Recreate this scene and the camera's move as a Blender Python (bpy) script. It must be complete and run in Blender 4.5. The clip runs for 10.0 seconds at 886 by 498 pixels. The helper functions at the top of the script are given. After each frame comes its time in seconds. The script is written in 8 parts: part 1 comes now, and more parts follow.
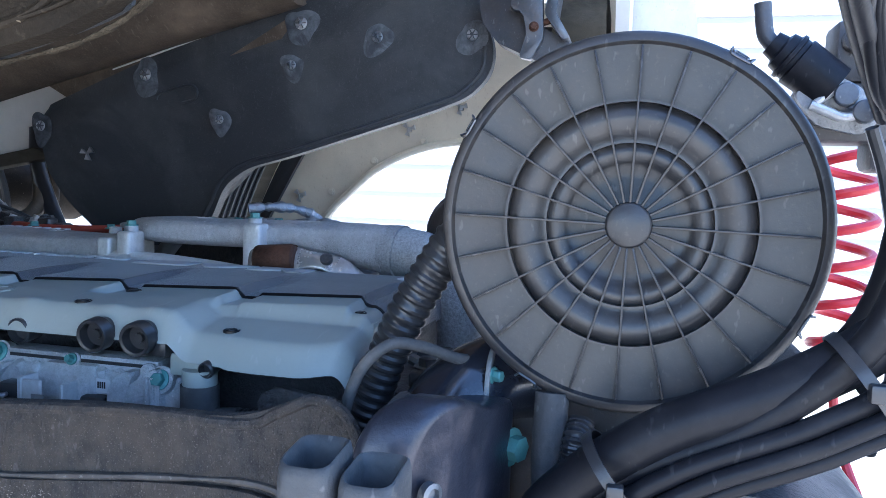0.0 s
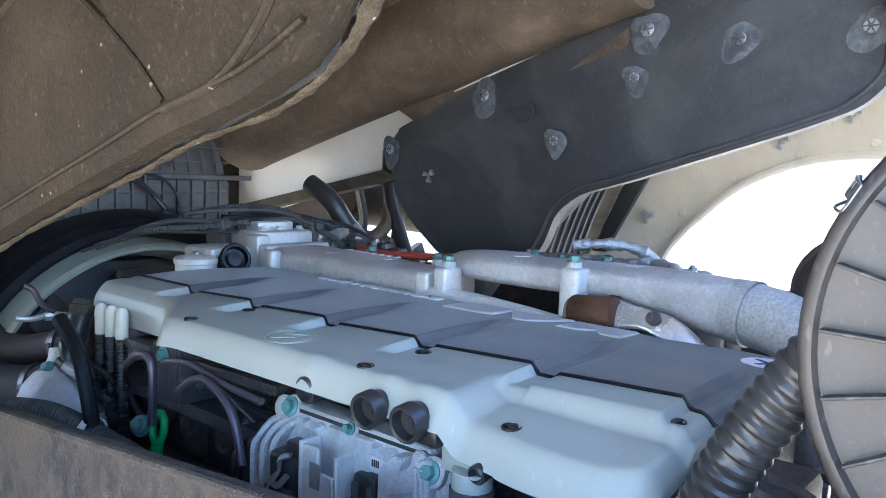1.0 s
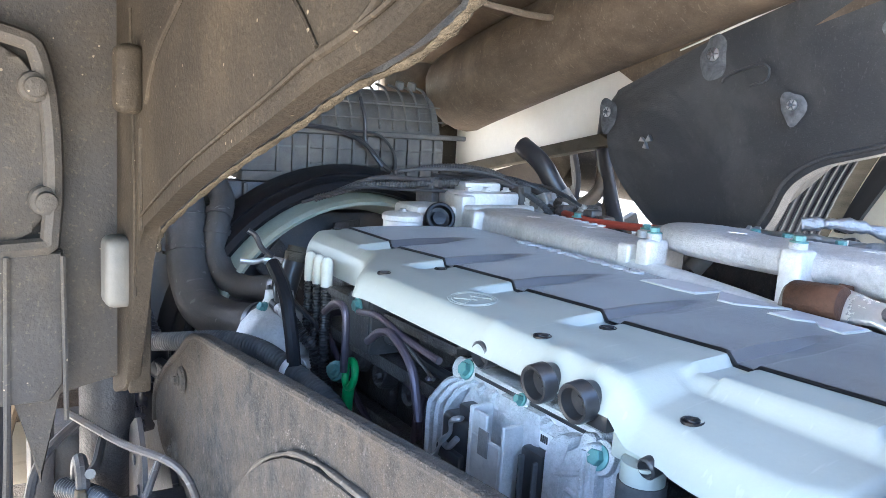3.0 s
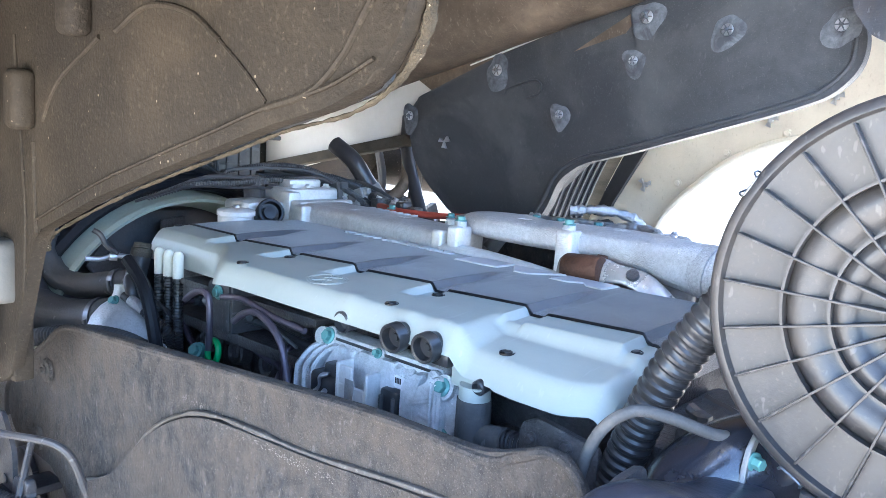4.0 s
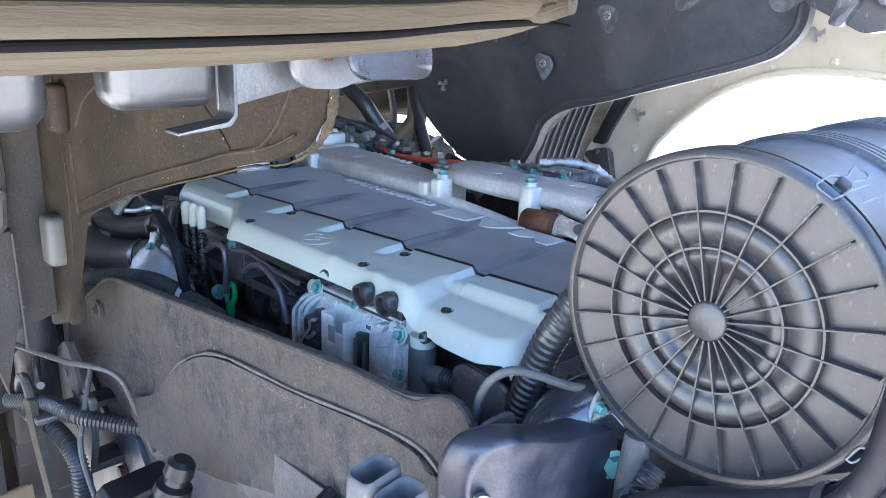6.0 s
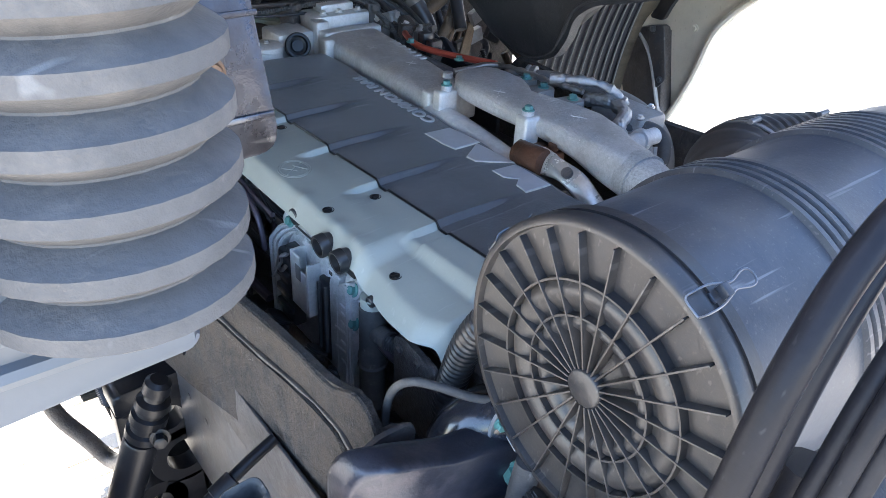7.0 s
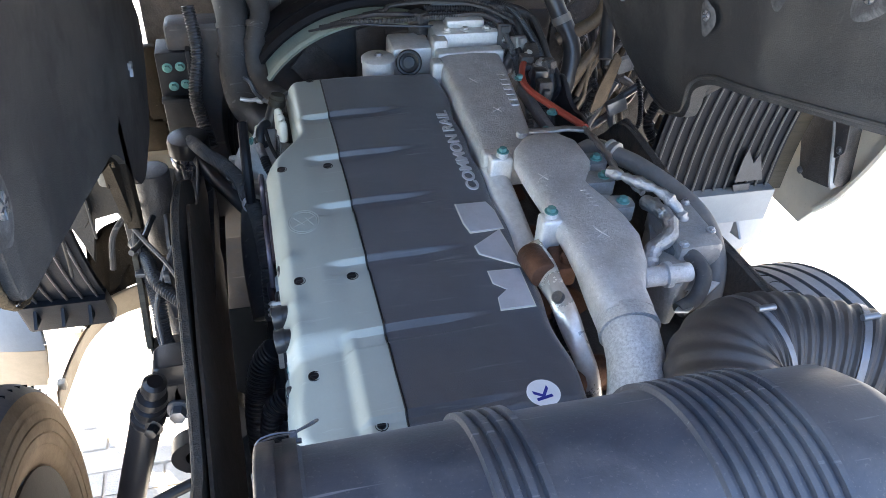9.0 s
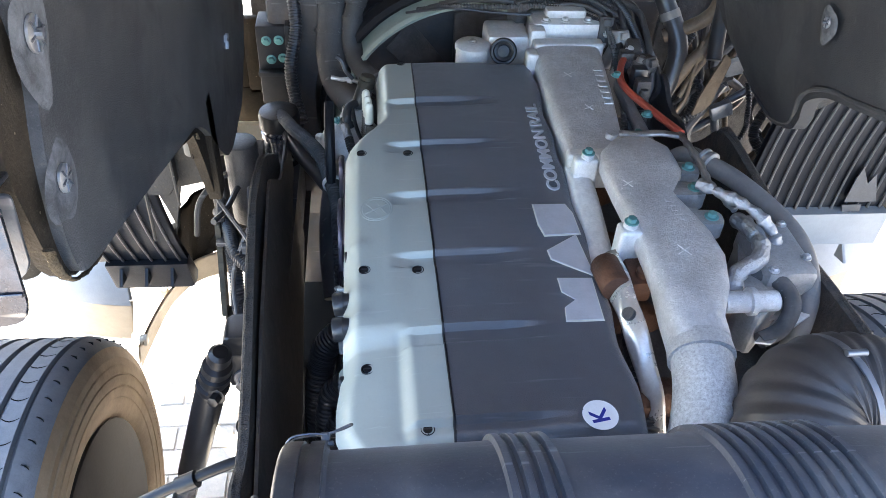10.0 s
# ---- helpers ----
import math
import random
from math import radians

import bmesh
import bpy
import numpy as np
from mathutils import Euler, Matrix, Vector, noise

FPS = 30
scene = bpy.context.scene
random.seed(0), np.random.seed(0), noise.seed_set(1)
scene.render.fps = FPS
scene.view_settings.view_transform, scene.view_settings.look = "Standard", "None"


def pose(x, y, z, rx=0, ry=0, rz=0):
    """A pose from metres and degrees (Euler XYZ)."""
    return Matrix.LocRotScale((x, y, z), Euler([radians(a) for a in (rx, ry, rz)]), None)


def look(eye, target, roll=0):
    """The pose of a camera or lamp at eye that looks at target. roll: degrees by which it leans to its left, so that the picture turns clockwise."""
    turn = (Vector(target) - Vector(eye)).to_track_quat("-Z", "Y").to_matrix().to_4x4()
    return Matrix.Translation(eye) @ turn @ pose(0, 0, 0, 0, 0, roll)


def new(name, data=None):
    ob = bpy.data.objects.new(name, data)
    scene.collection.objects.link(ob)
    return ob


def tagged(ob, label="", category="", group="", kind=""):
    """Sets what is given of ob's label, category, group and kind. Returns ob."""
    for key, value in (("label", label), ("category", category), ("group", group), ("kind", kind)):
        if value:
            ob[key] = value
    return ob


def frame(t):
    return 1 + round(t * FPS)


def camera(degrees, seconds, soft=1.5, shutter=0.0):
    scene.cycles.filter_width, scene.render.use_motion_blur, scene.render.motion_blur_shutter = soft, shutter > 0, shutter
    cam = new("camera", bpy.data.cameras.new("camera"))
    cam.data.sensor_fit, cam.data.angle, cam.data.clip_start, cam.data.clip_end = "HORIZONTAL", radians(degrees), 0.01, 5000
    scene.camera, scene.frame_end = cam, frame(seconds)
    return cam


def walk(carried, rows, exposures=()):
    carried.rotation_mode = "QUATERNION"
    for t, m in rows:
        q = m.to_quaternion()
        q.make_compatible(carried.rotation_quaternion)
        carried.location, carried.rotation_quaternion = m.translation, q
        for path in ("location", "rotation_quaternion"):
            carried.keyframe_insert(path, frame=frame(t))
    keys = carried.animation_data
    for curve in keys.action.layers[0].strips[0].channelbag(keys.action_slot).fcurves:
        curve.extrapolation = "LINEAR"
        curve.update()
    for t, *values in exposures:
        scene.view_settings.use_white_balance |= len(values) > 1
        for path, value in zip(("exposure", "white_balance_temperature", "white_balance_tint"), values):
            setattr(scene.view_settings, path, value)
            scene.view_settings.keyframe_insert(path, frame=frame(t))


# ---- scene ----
cam = camera(60.1, 10.0, soft=0.7)
PATH = [
    (0, (-1.042, 0.003, 1.671), (0.895, 0.477, 1.514), 1.9),
    (0.5, (-0.927, 0.007, 1.708), (0.854, 0.905, 1.545), 2.2),
    (1, (-0.823, 0.044, 1.736), (0.691, 1.336, 1.543), 2.1),
    (1.5, (-0.721, 0.049, 1.743), (0.417, 1.676, 1.5), 1.8),
    (2, (-0.663, 0.077, 1.729), (0.178, 1.869, 1.441), 2.2),
    (2.2, (-0.666, 0.08, 1.73), (0.138, 1.887, 1.43), 2.5),
    (3.3, (-0.818, 0.023, 1.733), (0.412, 1.569, 1.424), 4.0),
    (3.5, (-0.86, 0.003, 1.737), (0.464, 1.469, 1.429), 4.0),
    (4, (-0.979, -0.08, 1.76), (0.513, 1.217, 1.458), 3.9),
    (4.5, (-1.08, -0.178, 1.794), (0.48, 1.031, 1.476), 3.4),
    (5, (-1.066, -0.254, 1.817), (0.509, 0.931, 1.479), 3.2),
    (5.5, (-1.064, -0.313, 1.906), (0.46, 0.925, 1.528), 2.9),
    (6, (-1.032, -0.316, 1.936), (0.336, 1.021, 1.352), 2.5),
    (6.2, (-0.993, -0.323, 1.97), (0.315, 1.034, 1.301), 3.0),
    (7.3, (-0.695, -0.362, 2.202), (0.27, 0.992, 1.089), 3.1),
    (7.5, (-0.633, -0.353, 2.219), (0.252, 1.042, 1.092), 3.2),
    (8, (-0.549, -0.358, 2.294), (0.084, 1.154, 1.149), 3.2),
    (8.5, (-0.413, -0.361, 2.37), (0.102, 1.18, 1.204), 2.6),
    (9, (-0.264, -0.366, 2.409), (0.169, 1.135, 1.161), 3.7),
    (9.5, (-0.217, -0.347, 2.428), (0.032, 1.167, 1.144), 3.7),
    (10, (-0.215, -0.322, 2.406), (-0.022, 1.189, 1.11), 3.4),
]
walk(cam, [(t, look(eye, target, roll)) for t, eye, target, roll in PATH],
     [(0, 2.25, 5000, 10), (0.5, 2.98, 5400, 10), (1.0, 3.28, 5650, 10), (2.0, 4.0, 6250, 10), (3.5, 3.93, 5700, 10), (5.5, 3.42, 5400, 10), (6.1, 3.4, 5500, 10), (7.5, 2.65, 6050, 10), (10, 3.5, 6250, 10)])

# ---- world, sun ----
world = bpy.data.worlds.new("world")
scene.world = world
world.use_nodes = True
wn = world.node_tree.nodes
sky = wn.new("ShaderNodeTexSky")
sky.sky_type = "NISHITA"
sky.sun_disc = False
SUN_ELEV, SUN_AZ = radians(52), radians(-35)     # azimuth from +y towards +x
sky.sun_elevation, sky.sun_rotation = SUN_ELEV, SUN_AZ
world.node_tree.links.new(sky.outputs[0], wn["Background"].inputs[0])
wn["Background"].inputs[1].default_value = 0.15
sun = new("sun", bpy.data.lights.new("sun", "SUN"))
sun.data.energy, sun.data.angle, sun.data.color = 5.0, radians(0.53), (1.0, 0.94, 0.85)
sun_from = Vector((math.sin(SUN_AZ) * math.cos(SUN_ELEV), math.cos(SUN_AZ) * math.cos(SUN_ELEV), math.sin(SUN_ELEV)))
sun.matrix_world = look(sun_from * 30, (0, 0, 0))


# ---- materials ----
def mat(name, col, rough=0.5, metal=0.0, vary=0.25, big=5.0, fine=220.0, bump=0.12, dust=0.0, dustcol=(0.30, 0.25, 0.18), dscale=2.5,
        speck=0.0, speckcol=(0.6, 0.6, 0.58), coat=0.0, streak=None, each=0.0, grime=0.25, mid=45.0, scratch=0.0, scratchcol=(0.3, 0.3, 0.3), dots=90.0,
        patch=0.0, pscale=5.0, patchcol=(0.1, 0.07, 0.04), sharp=0.08, fleck=0.0, fscale=260.0, fleckcol=(0.2, 0.18, 0.15), spec=0.5, sheen=0.0):
    m = bpy.data.materials.new(name)
    m.use_nodes = True
    n, ln = m.node_tree.nodes, m.node_tree.links
    b = n["Principled BSDF"]
    tc = n.new("ShaderNodeTexCoord")
    mp = n.new("ShaderNodeMapping")
    ln.new(tc.outputs["Object"], mp.inputs[0])
    if streak:
        mp.inputs["Scale"].default_value = streak

    def noi(scale, detail=5.0, rgh=0.6):
        x = n.new("ShaderNodeTexNoise")
        x.inputs["Scale"].default_value, x.inputs["Detail"].default_value, x.inputs["Roughness"].default_value = scale, detail, rgh
        ln.new(mp.outputs[0], x.inputs["Vector"])
        return x

    def ramp(src, lo, hi):
        r = n.new("ShaderNodeMapRange")
        r.inputs["From Min"].default_value, r.inputs["From Max"].default_value = lo, hi
        ln.new(src, r.inputs["Value"])
        return r

    def mix(fac, a, bcol):
        x = n.new("ShaderNodeMix")
        x.data_type = "RGBA"
        ln.new(fac, x.inputs[0])
        for s, v in ((6, a), (7, bcol)):
            if isinstance(v, tuple):
                x.inputs[s].default_value = (*v, 1)
            else:
                ln.new(v, x.inputs[s])
        return x.outputs[2]

    n1, n2, nm = noi(big), noi(fine, 3), noi(mid, 6, 0.7)
    r1 = ramp(n1.outputs["Fac"], 0.3, 0.7)
    dark, light = tuple(c * (1 - vary) for c in col), tuple(min(1, c * (1 + vary)) for c in col)
    c = mix(r1.outputs[0], dark, light)
    rm = ramp(nm.outputs["Fac"], 0.38, 0.66)
    km = n.new("ShaderNodeMath")
    km.operation = "MULTIPLY"
    km.inputs[1].default_value = grime
    ln.new(rm.outputs[0], km.inputs[0])
    c = mix(km.outputs[0], c, tuple(x * 0.45 for x in col))
    r2 = ramp(n2.outputs["Fac"], 0.35, 0.75)
    half = n.new("ShaderNodeMath")
    half.operation = "MULTIPLY"
    half.inputs[1].default_value = 0.3
    ln.new(r2.outputs[0], half.inputs[0])
    c = mix(half.outputs[0], c, light)
    if each:
        oi = n.new("ShaderNodeObjectInfo")
        k = n.new("ShaderNodeMath")
        k.operation = "MULTIPLY"
        k.inputs[1].default_value = each
        ln.new(oi.outputs["Random"], k.inputs[0])
        c = mix(k.outputs[0], c, dark)
    rough_out = None
    if dust:
        n3 = noi(dscale, 9, 0.68)
        r3 = ramp(n3.outputs["Fac"], 0.62 - 0.35 * dust, 0.95 - 0.35 * dust)
        k3 = n.new("ShaderNodeMath")
        k3.operation = "MULTIPLY"
        k3.inputs[1].default_value = min(1.0, 0.35 + dust)
        ln.new(r3.outputs[0], k3.inputs[0])
        c = mix(k3.outputs[0], c, dustcol)
        rr = n.new("ShaderNodeMix")
        ln.new(k3.outputs[0], rr.inputs[0])
        rr.inputs[2].default_value, rr.inputs[3].default_value = rough, 0.9
        rough_out = rr.outputs[0]
    if patch:
        np_ = noi(pscale, 12, 0.66)
        np_.inputs["Distortion"].default_value = 0.7
        kp = n.new("ShaderNodeMath")
        kp.operation = "MULTIPLY"
        kp.inputs[1].default_value = patch
        ln.new(ramp(np_.outputs["Fac"], 0.5 - sharp, 0.5 + sharp).outputs[0], kp.inputs[0])
        c = mix(kp.outputs[0], c, patchcol)
    if fleck:
        nf = noi(fscale, 3, 0.55)
        ln.new(tc.outputs["Object"], nf.inputs["Vector"])
        kf = n.new("ShaderNodeMath")
        kf.operation = "MULTIPLY"
        kf.inputs[1].default_value = fleck
        ln.new(ramp(nf.outputs["Fac"], 0.60, 0.72).outputs[0], kf.inputs[0])
        c = mix(kf.outputs[0], c, fleckcol)
    if speck:
        vo = n.new("ShaderNodeTexVoronoi")
        vo.inputs["Scale"].default_value = dots
        ln.new(tc.outputs["Object"], vo.inputs["Vector"])
        sp = n.new("ShaderNodeSeparateColor")
        ln.new(vo.outputs["Color"], sp.inputs[0])
        rad = ramp(sp.outputs[0], 1 - speck, 1.0)
        rad.inputs["To Min"].default_value, rad.inputs["To Max"].default_value = 0.0, 0.30
        lt = n.new("ShaderNodeMath")
        lt.operation = "LESS_THAN"
        ln.new(vo.outputs["Distance"], lt.inputs[0])
        ln.new(rad.outputs[0], lt.inputs[1])
        c = mix(lt.outputs[0], c, speckcol)
    if scratch:
        mq = n.new("ShaderNodeMapping")
        mq.inputs["Rotation"].default_value = (0.4, 0.7, 0.5)
        mq.inputs["Scale"].default_value = (6, 130, 60)
        ln.new(tc.outputs["Object"], mq.inputs[0])
        n5 = n.new("ShaderNodeTexNoise")
        n5.inputs["Scale"].default_value, n5.inputs["Detail"].default_value = 1.0, 2.0
        ln.new(mq.outputs[0], n5.inputs["Vector"])
        r5 = ramp(n5.outputs["Fac"], 0.66, 0.72)
        k5 = n.new("ShaderNodeMath")
        k5.operation = "MULTIPLY"
        k5.inputs[1].default_value = scratch
        ln.new(r5.outputs[0], k5.inputs[0])
        c = mix(k5.outputs[0], c, scratchcol)
    ln.new(c, b.inputs["Base Color"])
    if rough_out is None:
        rr = n.new("ShaderNodeMapRange")
        rr.inputs["To Min"].default_value, rr.inputs["To Max"].default_value = max(0.03, rough - 0.12), min(1, rough + 0.14)
        ln.new(n1.outputs["Fac"], rr.inputs["Value"])
        rough_out = rr.outputs[0]
    ln.new(rough_out, b.inputs["Roughness"])
    b.inputs["Metallic"].default_value = metal
    b.inputs["Specular IOR Level"].default_value = spec
    if sheen:
        b.inputs["Sheen Weight"].default_value, b.inputs["Sheen Roughness"].default_value = sheen, 0.45
    if coat:
        b.inputs["Coat Weight"].default_value, b.inputs["Coat Roughness"].default_value = coat, 0.15
    if bump:
        bp = n.new("ShaderNodeBump")
        bp.inputs["Strength"].default_value, bp.inputs["Distance"].default_value = bump, 0.004
        hs2 = n.new("ShaderNodeMath")
        hs2.operation = "MULTIPLY_ADD"
        hs2.inputs[1].default_value = 1.6
        ln.new(nm.outputs["Fac"], hs2.inputs[0])
        ln.new(n2.outputs["Fac"], hs2.inputs[2])
        ln.new(hs2.outputs[0], bp.inputs["Height"])
        ln.new(bp.outputs[0], b.inputs["Normal"])
    return m


GREYPL = mat("grey_plastic", (0.365, 0.392, 0.362), 0.40, vary=0.05, dust=0.16, dustcol=(0.36, 0.36, 0.30), bump=0.04, grime=0.08, mid=18, scratch=0.2, scratchcol=(0.55, 0.57, 0.55), patch=0.14, pscale=9, patchcol=(0.32, 0.335, 0.30), fleck=0.15, fscale=90, fleckcol=(0.29, 0.29, 0.26))
BLACKPL = mat("black_cover_plastic", (0.074, 0.076, 0.087), 0.36, vary=0.2, dust=0.2, dustcol=(0.145, 0.145, 0.14), bump=0.28, fine=620, grime=0.25, mid=30, scratch=0.4, scratchcol=(0.17, 0.17, 0.18), fleck=0.35, fscale=420, fleckcol=(0.13, 0.13, 0.135), sheen=0.30, spec=0.6)
FILTERPL = mat("filter_plastic", (0.030, 0.035, 0.047), 0.40, vary=0.35, dust=0.34, dustcol=(0.125, 0.118, 0.112), bump=0.07, dscale=7, scratch=0.55, scratchcol=(0.20, 0.20, 0.21), patch=0.35, pscale=14, patchcol=(0.075, 0.075, 0.078), sharp=0.14, fleck=0.4, fscale=260, fleckcol=(0.13, 0.125, 0.12), sheen=0.08)
CAPPL = mat("dusty_cap_plastic", (0.026, 0.027, 0.031), 0.34, vary=0.35, dust=0.34, dustcol=(0.095, 0.080, 0.066), bump=0.06, dscale=9, scratch=0.3, scratchcol=(0.16, 0.15, 0.14), patch=0.35, pscale=11, patchcol=(0.072, 0.060, 0.048), sharp=0.14, fleck=0.25, fscale=200, fleckcol=(0.11, 0.095, 0.08))
ALU = mat("cast_aluminium", (0.72, 0.73, 0.745), 0.46, metal=0.55, vary=0.3, big=9, bump=0.6, fine=480, dust=0.3, dustcol=(0.30, 0.28, 0.25), dscale=9, grime=0.42, mid=140, speck=0.12, speckcol=(0.80, 0.80, 0.80), dots=180, patch=0.35, pscale=16, patchcol=(0.42, 0.41, 0.40), sharp=0.12, fleck=0.45, fscale=330, fleckcol=(0.90, 0.82, 0.82))
BLKIRON = mat("black_worn_iron", (0.028, 0.028, 0.032), 0.40, vary=0.4, bump=0.35, dust=0.3, dustcol=(0.075, 0.064, 0.056), dscale=11, grime=0.4, fleck=0.4, fscale=160, fleckcol=(0.09, 0.08, 0.07), spec=0.45)
HOSEBLK = mat("black_hose_plastic", (0.014, 0.014, 0.017), 0.40, vary=0.3, bump=0.06, dust=0.25, dustcol=(0.05, 0.047, 0.045), dscale=9, scratch=0.3, scratchcol=(0.08, 0.08, 0.08), spec=0.15)
ALUDARK = mat("dull_aluminium", (0.33, 0.33, 0.33), 0.5, metal=0.5, vary=0.3, bump=0.5, dust=0.25, grime=0.4, mid=80)
BRIGHTALU = mat("bright_aluminium", (0.72, 0.72, 0.71), 0.42, metal=0.35, vary=0.2, bump=0.35, fine=260, grime=0.3, mid=70, dust=0.2, dustcol=(0.42, 0.38, 0.32), dscale=8)
SPECKALU = mat("corroded_aluminium", (0.62, 0.63, 0.64), 0.45, metal=0.4, vary=0.25, bump=0.6, fine=300, grime=0.75, mid=210, dust=0.15, dustcol=(0.3, 0.28, 0.25))
FOIL = mat("crumpled_foil", (0.46, 0.47, 0.49), 0.30, metal=0.9, vary=0.2, bump=1.0, fine=70, grime=0.35, mid=60)
SATIN = mat("satin_steel", (0.125, 0.128, 0.135), 0.36, metal=0.85, vary=0.15, bump=0.06, dust=0.25, dustcol=(0.20, 0.16, 0.11), dscale=7, grime=0.25, scratch=0.4, scratchcol=(0.5, 0.48, 0.45))
STEEL = mat("worn_steel", (0.15, 0.16, 0.18), 0.36, metal=0.65, vary=0.35, bump=0.15, dust=0.35, dustcol=(0.30, 0.22, 0.14), dscale=9, scratch=0.5, scratchcol=(0.4, 0.38, 0.36))
ZINC = mat("zinc_steel", (0.55, 0.56, 0.58), 0.35, metal=0.9, vary=0.3, bump=0.2, grime=0.4)
RUST = mat("rusty_shield", (0.11, 0.05, 0.028), 0.6, metal=0.4, vary=0.6, big=14, bump=0.4, grime=0.5)
LOCKST = mat("blued_steel", (0.064, 0.070, 0.088), 0.22, metal=0.8, vary=0.5, big=9, bump=0.12, dust=0.45, dustcol=(0.055, 0.055, 0.06), dscale=8, grime=0.4, scratch=0.5, scratchcol=(0.3, 0.29, 0.28), patch=0.5, pscale=14, patchcol=(0.05, 0.042, 0.04), sharp=0.12)
SHIELD = mat("heat_shield", (0.66, 0.63, 0.59), 0.27, metal=0.6, vary=0.25, dust=0.35, dustcol=(0.20, 0.085, 0.045), dscale=9, grime=0.3, mid=30)
RUBBER = mat("black_rubber", (0.034, 0.034, 0.037), 0.32, vary=0.3, bump=0.06, dust=0.05, dustcol=(0.1, 0.09, 0.08), dscale=10)
RUBGREY = mat("dusty_rubber", (0.075, 0.075, 0.077), 0.65, vary=0.3, bump=0.2, dust=0.4, dustcol=(0.22, 0.20, 0.18), dscale=12, scratch=0.3, spec=0.35)
GLOSS = mat("gloss_black_paint", (0.018, 0.020, 0.028), 0.18, vary=0.2, bump=0.03, dust=0.1, dustcol=(0.1, 0.09, 0.08), coat=0.5, scratch=0.0, dscale=8)
DARK = mat("oily_dark_metal", (0.070, 0.064, 0.063), 0.42, vary=0.6, big=14, bump=0.7, dust=0.35, dustcol=(0.105, 0.082, 0.062), dscale=11, grime=0.55, fleck=0.6, fscale=130, fleckcol=(0.13, 0.11, 0.095))
CHASSIS = mat("chassis_paint", (0.052, 0.053, 0.060), 0.45, vary=0.4, bump=0.2, dust=0.3, dustcol=(0.115, 0.098, 0.082), dscale=7, grime=0.35, scratch=0.3, patch=0.4, pscale=9, patchcol=(0.085, 0.065, 0.05), fleck=0.4, fscale=200, fleckcol=(0.13, 0.11, 0.09))
INSUL = mat("insulation_mat", (0.068, 0.069, 0.071), 0.50, vary=0.40, bump=0.4, fine=420, dust=0.42, dustcol=(0.118, 0.117, 0.112), dscale=5.5, grime=0.4, mid=9, big=1.6, patch=0.7, pscale=2.6, patchcol=(0.038, 0.040, 0.045), sharp=0.045, fleck=0.35, fscale=320, fleckcol=(0.16, 0.16, 0.155), scratch=0.15, scratchcol=(0.2, 0.2, 0.19), spec=0.35, sheen=0.0)
SCUFF = mat("scuffed_insulation", (0.175, 0.185, 0.20), 0.55, vary=0.4, big=22, bump=0.3, dust=0.3, dustcol=(0.11, 0.115, 0.12), dscale=25, grime=0.5, patch=1.0, pscale=22, patchcol=(0.062, 0.065, 0.071), sharp=0.10)
LINER = mat("muddy_liner", (0.043, 0.034, 0.024), 0.66, vary=0.7, big=3, bump=0.35, fine=180, dust=0.5, dustcol=(0.062, 0.047, 0.031), dscale=4, speck=0.030, speckcol=(0.20, 0.165, 0.12), dots=150, grime=0.9, mid=7, scratch=0.1, scratchcol=(0.20, 0.165, 0.12), patch=0.8, pscale=5, patchcol=(0.023, 0.019, 0.015), sharp=0.12, fleck=0.35, fscale=190, fleckcol=(0.115, 0.092, 0.064), spec=0.12)
WALLMUD = mat("muddy_wall_plastic", (0.072, 0.062, 0.050), 0.6, vary=0.6, big=3, bump=0.35, fine=180, dust=0.5, dustcol=(0.090, 0.072, 0.052), dscale=4, speck=0.030, speckcol=(0.24, 0.20, 0.15), dots=150, grime=0.8, mid=7, patch=0.8, pscale=4, patchcol=(0.050, 0.050, 0.052), sharp=0.14, fleck=0.35, fscale=190, fleckcol=(0.15, 0.125, 0.09), spec=0.15)
HEATERPL = mat("dusty_heater_plastic", (0.115, 0.110, 0.104), 0.6, vary=0.3, bump=0.2, dust=0.45, dustcol=(0.22, 0.195, 0.165), dscale=9, grime=0.5, mid=30, scratch=0.3, spec=0.3)
FELT = mat("fibre_edge", (0.068, 0.055, 0.038), 0.95, vary=0.5, big=40, bump=0.9, fine=260, grime=0.6, mid=90, speck=0.10, speckcol=(0.34, 0.28, 0.19), dots=260, spec=0.1)
PLATE = mat("dusty_side_plate", (0.030, 0.032, 0.037), 0.66, vary=0.5, big=6, bump=0.9, fine=240, dust=0.60, dustcol=(0.118, 0.104, 0.090), dscale=48, grime=0.9, mid=130, streak=(1, 1.1, 0.75), patch=0.75, pscale=7, patchcol=(0.086, 0.070, 0.056), sharp=0.12, fleck=0.65, fscale=520, fleckcol=(0.20, 0.18, 0.155), scratch=0.2, scratchcol=(0.24, 0.22, 0.2), spec=0.22)
TUNNEL = mat("brown_tunnel_shell", (0.175, 0.128, 0.086), 0.55, vary=0.5, big=4, bump=0.3, dust=0.4, dustcol=(0.085, 0.064, 0.045), dscale=3, grime=0.45, mid=12, scratch=0.3, scratchcol=(0.33, 0.27, 0.2), patch=0.6, pscale=4, patchcol=(0.05, 0.038, 0.027), sharp=0.12, fleck=0.4, fscale=160, fleckcol=(0.24, 0.19, 0.13), spec=0.3)
WHITE = mat("white_cab_paint", (0.80, 0.78, 0.73), 0.35, vary=0.05, bump=0.02, dust=0.25, dustcol=(0.6, 0.52, 0.40), grime=0.08)
